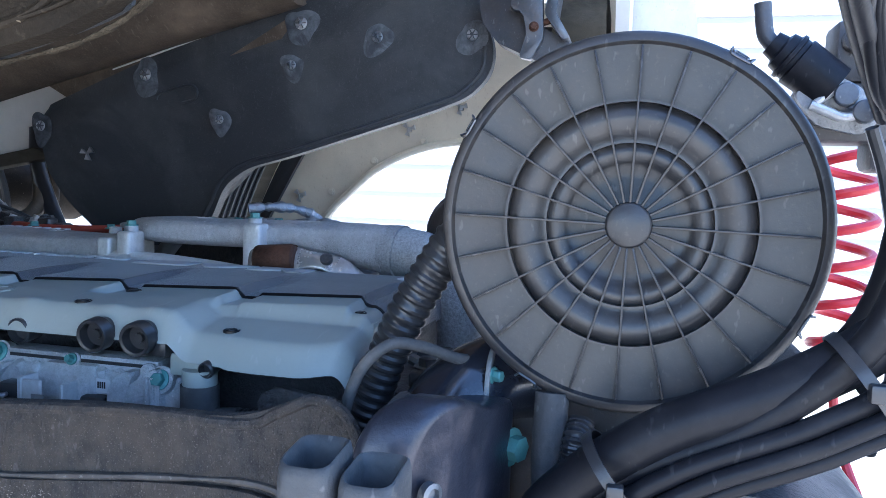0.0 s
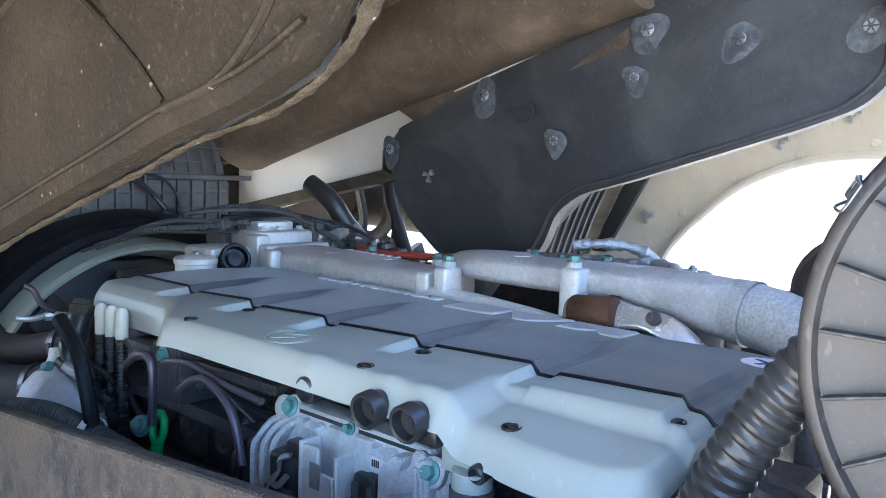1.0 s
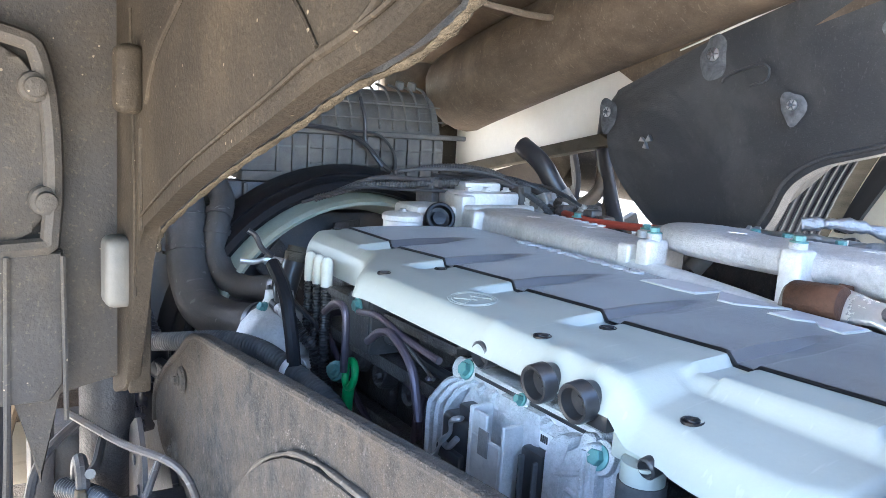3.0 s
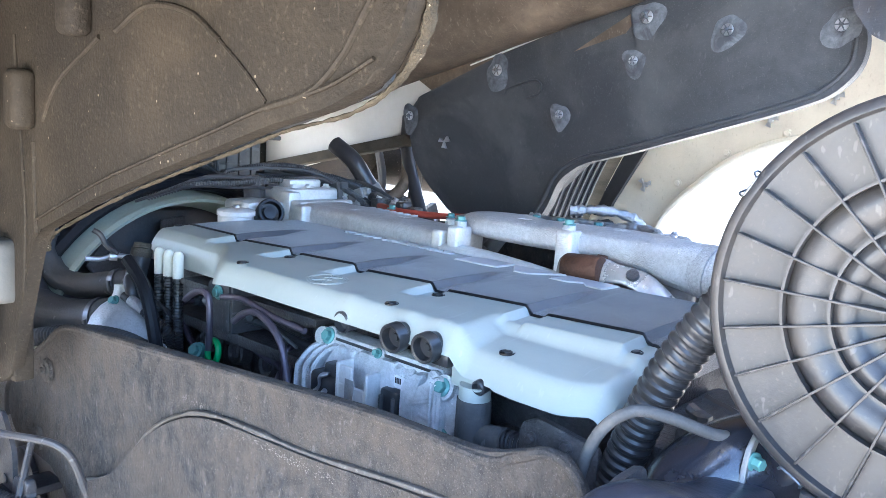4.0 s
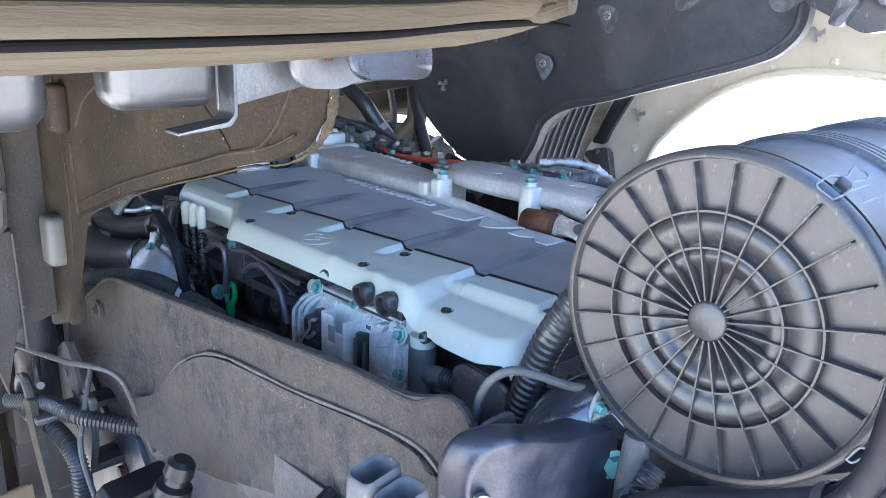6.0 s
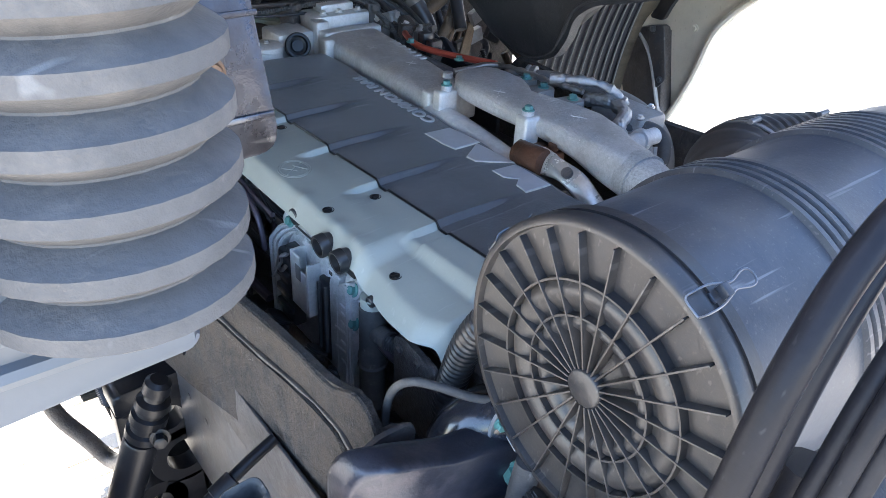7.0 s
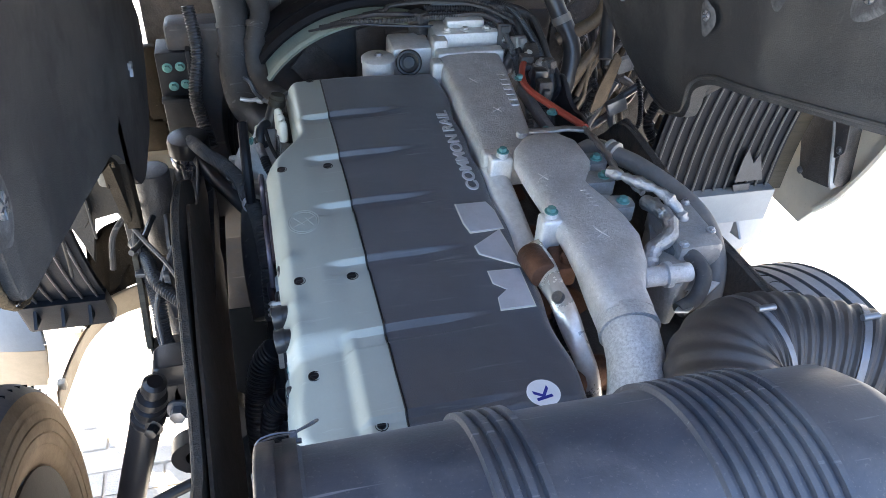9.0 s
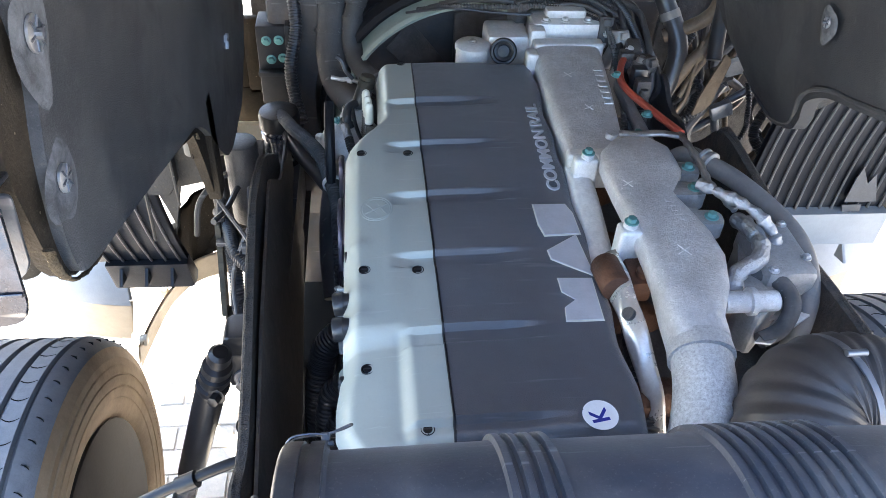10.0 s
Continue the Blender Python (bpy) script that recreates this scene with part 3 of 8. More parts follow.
# cream inner side wall ahead of the right panel, and its pipe
bm = B()
prism(bm, [(1.46, 1.77), (1.40, 2.02), (1.62, 1.98), (2.45, 1.76), (2.45, 1.56), (2.2, 1.58)], "x", 0.74, 0.76, 0.004)
part("inner_side_wall", bm, WHITE, cab, "cream painted inner cab wall")
bm = B()
prism(bm, [(1.50, 1.72), (1.56, 1.745), (2.3, 1.60), (2.3, 1.57)], "x", 0.69, 0.735, 0.004)
part("sill_flange", bm, TRIM, cab)
bm = B()
tube(bm, [(0.75, 1.60, 1.80), (0.735, 1.585, 1.70), (0.725, 1.54, 1.60), (0.71, 1.48, 1.50)], 0.020, 14)
part("drain_hose", bm, RUBBER, cab, "black rubber drain hose")

bm = B()
box(bm, (0.44, 2.32, 0.66), (1.34, 2.38, 1.90), 0.02)
part("front_inner_wall", bm, LINER, cab, "dusty brown inner front wall")
for k in range(5):
    bm = B()
    z = 1.34 - 0.055 * k
    tube(bm, [(0.80 + 0.02 * k, 2.06, z - 0.18), (0.84, 2.0, z - 0.06), (0.90 + 0.01 * k, 2.0, z + 0.02), (0.95, 2.02, z + 0.07), (1.05, 2.05, z + 0.16)], (0.024, 0.016, 0.02, 0.012, 0.018)[k], 12)
    part("steel_pipe", bm, (TUNNEL, DARK, TUNNEL, STEEL, DARK)[k], cab, "dusty brown bent pipe")
rcl = random.Random(31)
for k in range(16):
    x, y = rcl.uniform(0.70, 1.06), rcl.uniform(1.50, 1.74)
    z = rcl.uniform(1.32, 1.56)
    bm = B()
    tube(bm, [(x, y, z), (x + rcl.uniform(-0.05, 0.07), y - rcl.uniform(0.0, 0.04), z - 0.08), (x + rcl.uniform(-0.09, 0.09), y - rcl.uniform(-0.02, 0.06), z - 0.19), (x + rcl.uniform(-0.12, 0.06), y, z - 0.33)],
         rcl.choice((0.006, 0.009, 0.013, 0.018)), 10, 6, wave=(0.009, 0.0025) if k % 5 == 0 else None)
    part("front_pipe", bm, (BLKIRON, TUNNEL, DARK, STEEL, RUBBER)[k % 5], cab)
for k in range(8):
    x, y, z = rcl.uniform(0.72, 1.04), rcl.uniform(1.48, 1.72), rcl.uniform(1.18, 1.52)
    bm = B()
    box(bm, (-0.03, -0.012, -0.022), (0.03, 0.012, 0.022), 0.004, Matrix.Translation((x, y, z)) @ Matrix.Rotation(rcl.uniform(-1, 1), 4, "Y"))
    part("front_bracket", bm, (CHASSIS, TUNNEL, ALUDARK, STEEL)[k % 4], cab)
bm = B()
prism(bm, rounded([(0.80, 1.10), (0.88, 1.12), (0.90, 1.34), (0.86, 1.36), (0.82, 1.2)], 0.01), "y", 1.74, 1.76, 0.003)
part("support_bracket", bm, TUNNEL, cab)
bm = B()
box(bm, (0.74, 1.66, 1.02), (0.90, 1.70, 1.10), 0.01)
cyl(bm, (0.78, 1.6, 1.06), (0.90, 1.45, 1.17), 0.022, n=14)
part("support_bracket", bm, CHASSIS, cab)
bm = B()
box(bm, (-1.25, 2.20, 1.02), (-0.62, 2.24, 1.52), 0.02)
# two strips added to close bright gaps beside the wall
box(bm, (-0.63, 2.20, 1.00), (-0.57, 2.24, 1.29), 0.01)
box(bm, (-0.70, 2.20, 0.78), (-0.58, 2.24, 1.03), 0.01)
part("front_inner_wall", bm, LINER, cab, "dusty brown inner front wall")
bm = B()
box(bm, (-1.20, 2.06, 0.80), (-0.46, 2.10, 0.96), 0.02)
part("bumper_inside", bm, CREAM, cab, "cream inner side of the bumper")
bm = B()
prism(bm, rounded([(-0.735, 0.42), (-0.665, 0.42), (-0.66, 1.08), (-0.72, 1.10)], 0.01), "y", 1.985, 2.02, 0.006)
post = part("bumper_post", bm, CHASSIS, cab, "dark upright post behind the bumper")
for x in (-0.745, -0.655):
    bm = B()
    cyl(bm, (x, 2.0, 0.43), (x, 1.975, 0.46), 0.012, n=12, bev=0.003)
    part("post_nut", bm, ZINC, post)
for k in range(5):
    bm = B()
    x = -1.0 + 0.075 * k
    tube(bm, [(x, 2.02, 0.84 + 0.02 * (k % 2)), (x + 0.03, 1.98, 0.98), (x + 0.06, 1.96, 1.12), (x + 0.05 + 0.03 * (k % 3), 1.98, 1.30)], 0.008 + 0.004 * (k % 3), 8)
    part("bumper_pipe", bm, (BLKIRON, TUNNEL, CHASSIS)[k % 3], cab)
bm = B()
# added wall: lower box blocks sun on the floor, upper box hides sky
box(bm, (-0.70, 2.26, 0.46), (0.42, 2.30, 1.02), 0.01)
box(bm, (-0.60, 2.26, 1.0), (-0.10, 2.30, 1.92), 0.01)
part("front_inner_wall", bm, DARK, cab, "added dark wall behind the radiator closing off sun and sky")

# left wheelhouse liner, outer side
LINER_OUT = [*EDGE, (0.305, 1.96), (0.36, 2.30), (1.2, 2.30), (1.2, 1.32), (1.135, 1.345), (1.10, 1.36),
             (1.06, 1.46), (1.02, 1.55)]
bm = B()
prism(bm, rounded(LINER_OUT, 0.012, 2), "x", -0.572, -0.553, 0.004)
liner = part("wheelhouse_liner", bm, LINER, cab, "mud-splashed brown plastic wheelhouse liner")
bm = B()
rag = random.Random(7)
tube(bm, [(-0.549, 1.02, 1.56), *[(-0.549, y + rag.uniform(-0.003, 0.003), z - 0.002 + rag.uniform(-0.002, 0.002)) for y, z in EDGE]],
     lambda s: 0.0036 + 0.0030 * sstep(0.72, 0.9, s) + 0.0008 * math.sin(s * 90) + 0.0006 * math.sin(s * 231), 12, 14, flat=0.45, up=(0, 0.32, 0.95))
part("felt_edge", bm, FELT, liner, "frayed tan felt edge")
bm = B()
tube(bm, [(-0.574, y, z + 0.016) for y, z in EDGE[:-2]], 0.002, 6, 6)
part("pressed_lip", bm, LINER, liner)
bm = B()
tube(bm, [(-0.5725, 0.49, 1.77), (-0.5725, 0.43, 1.785), (-0.5725, 0.395, 1.81), (-0.5725, 0.375, 1.835), (-0.5725, 0.33, 1.90)], 0.0035, 8)
tube(bm, [(-0.5725, 0.97, 1.74), (-0.5725, 0.92, 1.79), (-0.5725, 0.81, 1.84)], 0.0035, 8)
tube(bm, [(-0.5725, 0.77, 1.845), (-0.5725, 0.70, 1.868), (-0.5725, 0.62, 1.858), (-0.5725, 0.565, 1.83)], 0.0035, 8)
tube(bm, [(-0.5725, 1.0, 1.71), (-0.5725, 1.0, 1.68), (-0.5725, 0.995, 1.59)], 0.0035, 8)
tube(bm, [(-0.5725, 0.565, 1.83), (-0.5725, 0.52, 1.80), (-0.5725, 0.49, 1.775)], 0.002, 6)
tube(bm, [(-0.5725, 1.06, 1.85), (-0.5725, 1.04, 1.70), (-0.5725, 1.03, 1.60), (-0.5725, 1.04, 1.5)], 0.003, 6)
part("moulded_bead", bm, LINER, liner)
for y, z in ((0.85, 1.87), (1.015, 1.755)):
    bm = B()
    box(bm, (-0.60, y - 0.022, z - 0.03), (-0.568, y + 0.022, z + 0.05), 0.012, None, 3)
    hexbolt(bm, (-0.586, y, z - 0.02), (-0.6, 0, -0.8), 0.009)
    part("moulded_boss", bm, LINER, liner)
bm = B()
box(bm, (-0.60, 1.075, 1.475), (-0.562, 1.125, 1.568), 0.012, None, 3)
part("grey_box", bm, mat("grey_box_plastic", (0.085, 0.082, 0.075), 0.55, dust=0.3, dustcol=(0.12, 0.11, 0.09)), liner, "small dusty grey plastic box")
bm = B()
box(bm, (-0.568, 1.095, 1.352), (-0.54, 1.150, 1.60), 0.003)
part("hanging_strip", bm, LINER, liner)

# front wall of the left wheelhouse, facing back
WLOW = 1.345
bm = B()
prism(bm, [(-0.556, 1.36), (-0.556, 2.30), (-1.25, 2.30), (-1.25, WLOW), (-0.70, WLOW), (-0.67, 1.215), (-0.648, 1.345)], "y", 1.16, 1.185, 0.003)
wheelhouse = part("wheelhouse_wall", bm, WALLMUD, cab, "mud-splashed moulded wheelhouse wall")
bm = B()
prism(bm, rounded([(-0.66, 1.58), (-0.668, 1.76), (-0.70, 1.80), (-1.0, 1.84), (-1.0, 1.55), (-0.70, 1.555)], 0.02), "y", 1.135, 1.165, 0.01)
part("service_flap", bm, WALLMUD, wheelhouse)
bm = B()
tube(bm, [(-1.0, 1.128, 1.545), (-0.70, 1.128, 1.548), (-0.655, 1.128, 1.58), (-0.662, 1.128, 1.77), (-0.72, 1.128, 1.815), (-1.0, 1.128, 1.85)], 0.012, 8, 5)
for x, z in ((-0.672, 1.75), (-0.662, 1.61), (-0.74, 1.575)):
    lathe(bm, (x, 1.13, z), (0, -1, 0), [(0, 0.020), (0.012, 0.018), (0.014, 0.013), (0.026, 0.012), (0.027, 0.006)], 14)
part("flap_frame", bm, WALLMUD, wheelhouse)
bm = B()
prism(bm, [(-0.643, 1.545), (-0.643, 1.37), (-0.66, WLOW), (-1.25, WLOW), (-1.25, 1.545)], "y", 1.118, 1.165, 0.010)
part("lower_panel", bm, WALLMUD, wheelhouse)
for pts, r in (([(-0.707, 1.116, 1.54), (-0.712, 1.116, 1.3), (-0.715, 1.116, 1.22)], 0.004), ([(-0.644, 1.118, 1.54), (-0.642, 1.118, 1.32)], 0.0035), ([(-0.73, 1.116, 1.54), (-0.76, 1.116, 1.50), (-0.80, 1.116, 1.49)], 0.005)):
    bm = B()
    tube(bm, pts, r, 6, 4)
    part("moulded_rib", bm, WALLMUD, wheelhouse)
for x in (-0.757, -0.86):
    bm = B()
    box(bm, (x - 0.011, 1.100, WLOW + 0.03), (x + 0.011, 1.122, 1.385), 0.006)
    part("moulded_rib", bm, CHASSIS, wheelhouse)
bm = B()
lathe(bm, (-0.731, 1.118, 1.372), (0, -1, 0), [(0, 0.0045), (0.001, 0.0045)], 10)
part("drain_hole", bm, RUBBER, wheelhouse)

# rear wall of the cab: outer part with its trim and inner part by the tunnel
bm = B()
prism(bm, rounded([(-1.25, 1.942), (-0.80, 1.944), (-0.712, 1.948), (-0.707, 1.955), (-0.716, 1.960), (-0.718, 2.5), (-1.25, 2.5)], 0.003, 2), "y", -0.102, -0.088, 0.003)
rear_wall = part("rear_wall", bm, WALLSHADE, cab, "white rear cab wall with its shade put into the colour")
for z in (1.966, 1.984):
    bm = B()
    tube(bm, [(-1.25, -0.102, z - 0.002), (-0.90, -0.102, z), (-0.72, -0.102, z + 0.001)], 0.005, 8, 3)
    part("pressed_flute", bm, WALLSHADE, rear_wall)


def trim_path(s, lift=0.0):
    """A lip of the wall's underside: s = 0 along the outer edge, 1 along the low inner edge."""
    y, z = -0.080 + 0.125 * s, 1.944 - 0.030 * s + lift
    tip = Vector((-0.712, -0.084, 1.944 + lift))
    run = [Vector((-1.25, y, z - 0.006)), Vector((-0.95, y, z)), Vector((-0.80, y, z + 0.005)), Vector((-0.735 + 0.022 * s, y - 0.004 * s, z + 0.011))]
    turn = Vector((-0.705 + 0.020 * s, y * 0.45 - 0.040, z + 0.010 + 0.010 * s))
    return run + [turn, tip]


for s_, r, m, dz in ((0.0, 0.005, TRIM, 0.0), (0.16, 0.0025, GROOVE, -0.002), (0.36, 0.011, TRIM, 0.0), (0.47, 0.0022, GROOVE, -0.0105), (0.60, 0.009, TRIM, -0.003), (0.80, 0.010, TRIM, -0.002), (1.0, 0.011, TRIM, 0.0)):
    bm = B()
    tube(bm, trim_path(s_, dz), lambda q, r=r: r * (1.0 if q < 0.7 else 1.0 - 0.75 * (q - 0.7) / 0.3), 10, 6)
    part("rubber_trim", bm, m, rear_wall, "muddy rubber edge trim")
bm = B()
web = [spline(trim_path(k / 6, 0.010), 4) for k in range(7)]
sheet(bm, lambda u, v: web[round(v * 6)][round(u * (len(web[0]) - 1))], len(web[0]) - 1, 6)
part("trim_web", bm, TRIM, rear_wall)
bm = B()
prism(bm, rounded([(-0.72, 2.084), (-0.555, 2.091), (-0.530, 2.102), (-0.521, 2.125), (-0.516, 2.5), (-0.72, 2.5)], 0.02), "y", 0.12, 0.15, 0.005)
part("rear_wall_edge", bm, WHITE, cab)
bm = B()
box(bm, (-1.25, 0.03, 1.985), (-0.78, 0.34, 2.0), 0.005)
box(bm, (-1.25, 0.30, 2.0), (-0.66, 1.16, 2.30), 0.02)
# filler added to stop sun leaking between floor and liner
box(bm, (-0.66, 0.36, 2.02), (-0.575, 1.16, 2.28), 0.004)
part("floor_edge", bm, LINER, cab)
# right rear wall, mirrored
bm = B()
prism(bm, rounded([(1.36, 1.98), (0.80, 1.99), (0.75, 2.03), (0.70, 2.10), (0.69, 2.6), (1.36, 2.6)], 0.03), "y", 0.03, 0.06, 0.006)
part("rear_wall", bm, WHITE, cab, "white painted rear cab wall")
bm = B()
prism(bm, rounded([(0.72, 2.06), (0.78, 1.965), (0.86, 1.955), (1.05, 2.0), (1.05, 2.12), (0.74, 2.14)], 0.02), "y", 0.08, 0.20, 0.01)
part("rear_cover", bm, TRIM, cab)
bm = B()
prism(bm, rounded([(0.10, 2.02), (0.16, 2.055), (0.24, 2.06), (0.25, 2.0), (0.18, 1.97), (0.17, 1.93), (0.12, 1.95)], 0.01), "x", 0.80, 0.86, 0.004)
part("dark_handle", bm, CHASSIS, cab)
# high body that shades the engine
bm = B()
prism(bm, [(0.03, 2.5), (0.6, 3.75), (2.75, 3.45), (3.05, 2.4), (2.95, 2.1), (2.5, 2.0), (0.36, 2.45)], "x", -1.25, -1.21, 0.01)
part("side_wall", bm, WHITE, cab)
bm = B()
prism(bm, [(0.03, 2.6), (0.6, 3.75), (2.75, 3.45), (3.05, 2.4), (2.95, 2.1), (2.5, 2.0), (0.36, 2.45)], "x", 1.33, 1.37, 0.01)
part("side_wall", bm, WHITE, cab)
bm = B()
prism(bm, [(0.6, 3.75), (2.75, 3.45), (2.74, 3.41), (0.6, 3.71)], "x", -1.21, 1.33)
prism(bm, [(2.75, 3.45), (3.05, 2.4), (2.95, 2.1), (2.91, 2.1), (3.01, 2.4), (2.72, 3.42)], "x", -1.21, 1.33)
part("roof", bm, WHITE, cab)
bm = B()
prism(bm, [(0.05, 2.52), (0.60, 3.72), (0.64, 3.70), (0.09, 2.50)], "x", -1.21, 1.33)
part("rear_wall_upper", bm, WHITE, cab)

# cab locks
def cab_lock(sx, x, y, z, label):
    lock = new("cab_lock")
    lock.parent = cab
    tagged(lock, label)
    tilt = Matrix.Translation((x, y, z)) @ Matrix.Rotation(radians(-14), 4, "X") @ Matrix.Rotation(radians(6 * sx), 4, "Z")
    bm = B()
    prism(bm, rounded([(-0.048, 0.070), (0.052, 0.070), (0.058, -0.075), (-0.048, -0.075)], 0.022, 5), "y", -0.003, 0.003, 0.0015)
    box(bm, (-0.05, -0.006, 0.052), (0.052, 0.045, 0.058), 0.002)
    bmesh.ops.transform(bm, matrix=tilt, verts=bm.verts[:])
    part("lock_plate", bm, LOCKST, lock, "worn steel lock plate")
    for z in (0.036, -0.046):
        bm = B()
        box(bm, (-0.052, -0.0055, z), (0.056, -0.0025, z + 0.005), 0.001)
        bmesh.ops.transform(bm, matrix=tilt, verts=bm.verts[:])
        part("fold", bm, LOCKST, lock)
    bm = B()
    box(bm, (-0.020, -0.0065, -0.020), (0.020, -0.0035, 0.020), 0.001)
    bmesh.ops.transform(bm, matrix=tilt, verts=bm.verts[:])
    part("square_hole", bm, DARK, lock)
    bm = B()
    lathe(bm, (0.002, -0.006, -0.003), (0, -1, 0), [(0, 0.0155), (0.003, 0.0155), (0.004, 0.013), (0.004, 0.011), (0.010, 0.0105), (0.012, 0.008)], 18)
    bmesh.ops.transform(bm, matrix=tilt, verts=bm.verts[:])
    part("bolt", bm, mat("copper_bolt", (0.17, 0.105, 0.065), 0.4, metal=0.7), lock, "corroded copper-coloured bolt")
    bm = B()
    for dx in (-0.036, 0.036):
        box(bm, (dx - 0.006, 0.004, 0.05), (dx + 0.006, 0.03, 0.30), 0.003)
    bmesh.ops.transform(bm, matrix=tilt, verts=bm.verts[:])
    part("stem", bm, STEEL, lock)
    return lock


cab_lock(1, -0.582, 0.214, 1.953, "worn galvanised cab lock bracket with square bolt hole")

# right lock seen from the side: dark housing with a steel hook
lockr = new("cab_lock")
lockr.parent = cab
tagged(lockr, "dark cab lock housing with steel hook")
bm = B()
prism(bm, rounded([(0.345, 2.085), (0.24, 2.12), (0.215, 2.02), (0.145, 1.985), (0.14, 1.945), (0.19, 1.935), (0.30, 1.985), (0.335, 2.03)], 0.012), "x", 0.60, 0.66, 0.006)
part("housing", bm, CHASSIS, lockr)
bm = B()
prism(bm, rounded([(0.27, 2.07), (0.205, 2.08), (0.20, 1.99), (0.225, 1.945), (0.25, 1.95), (0.235, 2.0), (0.245, 2.045), (0.27, 2.05)], 0.006), "x", 0.575, 0.599, 0.003)
prism(bm, rounded([(0.185, 2.13), (0.165, 2.12), (0.175, 2.04), (0.145, 1.99), (0.16, 1.985), (0.20, 2.04)], 0.005), "x", 0.575, 0.65, 0.003)
part("hook", bm, STEEL, lockr, "worn steel hook")
bm = B()
cyl(bm, (0.590, 0.236, 2.015), (0.590, 0.185, 2.028), 0.007, n=12)
hexbolt(bm, (0.573, 0.22, 2.012), (-1, 0, 0), 0.007, 0.008)
part("bolt", bm, RUST, lockr)
bm = B()
cyl(bm, (0.62, 0.34, 2.13), (0.62, 0.20, 2.17), 0.016, n=16, bev=0.003)
part("cylinder", bm, GLOSS, lockr)

# steel boxes and tabs hanging below the left rear edge
bm = B()
box(bm, (-0.802, 0.255, 1.856), (-0.711, 0.295, 1.97), 0.016, None, 4)
part("steel_box", bm, SATIN, cab, "smooth grey steel box under the cab floor")
bm = B()
box(bm, (-0.96, 0.255, 1.845), (-0.84, 0.33, 1.97), 0.02, None, 4)
part("steel_box", bm, SATIN, cab)
bm = B()
prism(bm, rounded([(-0.752, 1.836), (-0.706, 1.841), (-0.699, 1.848), (-0.700, 1.98), (-0.703, 1.98), (-0.702, 1.851), (-0.708, 1.844), (-0.752, 1.839)], 0.0015, 2), "y", 0.252, 0.278, 0.0008)
part("angle_strip", bm, STEEL, cab, "bent steel strip with a bright worn edge")
bm = B()
prism(bm, [(-0.698, 1.98), (-0.698, 1.850), (-0.607, 1.868), (-0.607, 1.98)], "y", 0.286, 0.290, 0.001)
part("speckled_sheet", bm, STEEL, cab, "speckled galvanised sheet under the cab floor")
bm = B()
prism(bm, rounded([(-0.640, 1.98), (-0.640, 1.880), (-0.624, 1.868), (-0.588, 1.866), (-0.560, 1.874), (-0.542, 1.892), (-0.534, 1.98)], 0.008, 3), "y", 0.262, 0.267, 0.0015)
part("hanging_tab", bm, STEEL, cab, "dusty grey tab with a rusty slot")
bm = B()
box(bm, (-0.604, 0.2595, 1.892), (-0.596, 0.2625, 1.925), 0.001)
part("rusty_slot", bm, RUST, cab)
# right fender with its wheel arch, cream inside
AC, AR = (0.45, 1.05), 0.77
arc = [(1.211, 1.089), (1.143, 1.19), (1.075, 1.36), (1.035, 1.51), (0.98, 1.59), (0.93, 1.64), (0.84, 1.72), (0.74, 1.775), (0.63, 1.81), (0.52, 1.823), (0.36, 1.822), (0.20, 1.79), (0.05, 1.72), (-0.10, 1.60), (-0.22, 1.45)]
bm = B()
prism(bm, [(1.26, 1.0), *arc, (-0.32, 1.3), (-0.30, 1.7), (-0.17, 2.05), (-0.14, 2.35), (1.7, 1.95), (1.75, 1.0)], "x", 1.38, 1.40, 0.003)
fender = part("fender", bm, CREAM, cab, "cream inner side of the wheel arch panel")
bm = B()
tube(bm, [(1.372, y, z) for y, z in arc], 0.012, 8, 4)
part("arch_lip", bm, CREAM, fender)
for y, z in ((1.098, 1.633), (0.325, 1.882), (0.72, 1.86), (0.55, 1.93), (0.20, 1.99), (0.86, 1.98), (1.15, 1.80)):
    bm = B()
    for a in (0.4, 2.5, 4.6):
        prism(bm, [(y, z), (y + 0.024 * math.cos(a), z + 0.024 * math.sin(a)), (y + 0.022 * math.cos(a + 0.7), z + 0.022 * math.sin(a + 0.7))], "x", 1.362, 1.372)
    box(bm, (1.366, y - 0.008, z - 0.008), (1.38, y + 0.008, z + 0.008), 0.002)
    part("spring_clip", bm, ZINC, fender)
for k in range(9):
    a = radians(35 + 13 * k)
    bm = B()
    hexbolt(bm, (1.379, AC[0] + (AR + 0.035) * math.cos(a), AC[1] + (AR + 0.035) * math.sin(a)), (-1, 0, 0), 0.009, 0.008)
    part("fender_bolt", bm, CREAM, fender)
bm = B()
prism(bm, rounded([(1.205, 1.56), (1.105, 1.74), (1.03, 1.86), (1.10, 1.87), (1.185, 1.71), (1.26, 1.55), (1.28, 1.51), (1.225, 1.51)], 0.01), "x", 1.360, 1.379, 0.004)
part("dark_seal", bm, RUBBER, fender)

# dusty white plastic toned down and bluish to imitate shade
FENDUP = mat("dusty_shaded_fender", (0.27, 0.285, 0.30), 0.5, vary=0.1, dust=0.2, dustcol=(0.26, 0.24, 0.21), grime=0.15)
# ribs of the right guard, paler than its sheet
RIBEDGE = mat("pale_rib_edge", (0.12, 0.118, 0.115), 0.45, vary=0.35, dust=0.3, dustcol=(0.20, 0.18, 0.155), dscale=14, grime=0.4)
GREYPATCH = mat("grey_patch", (0.065, 0.068, 0.076), 0.5, vary=0.3, grime=0.5)
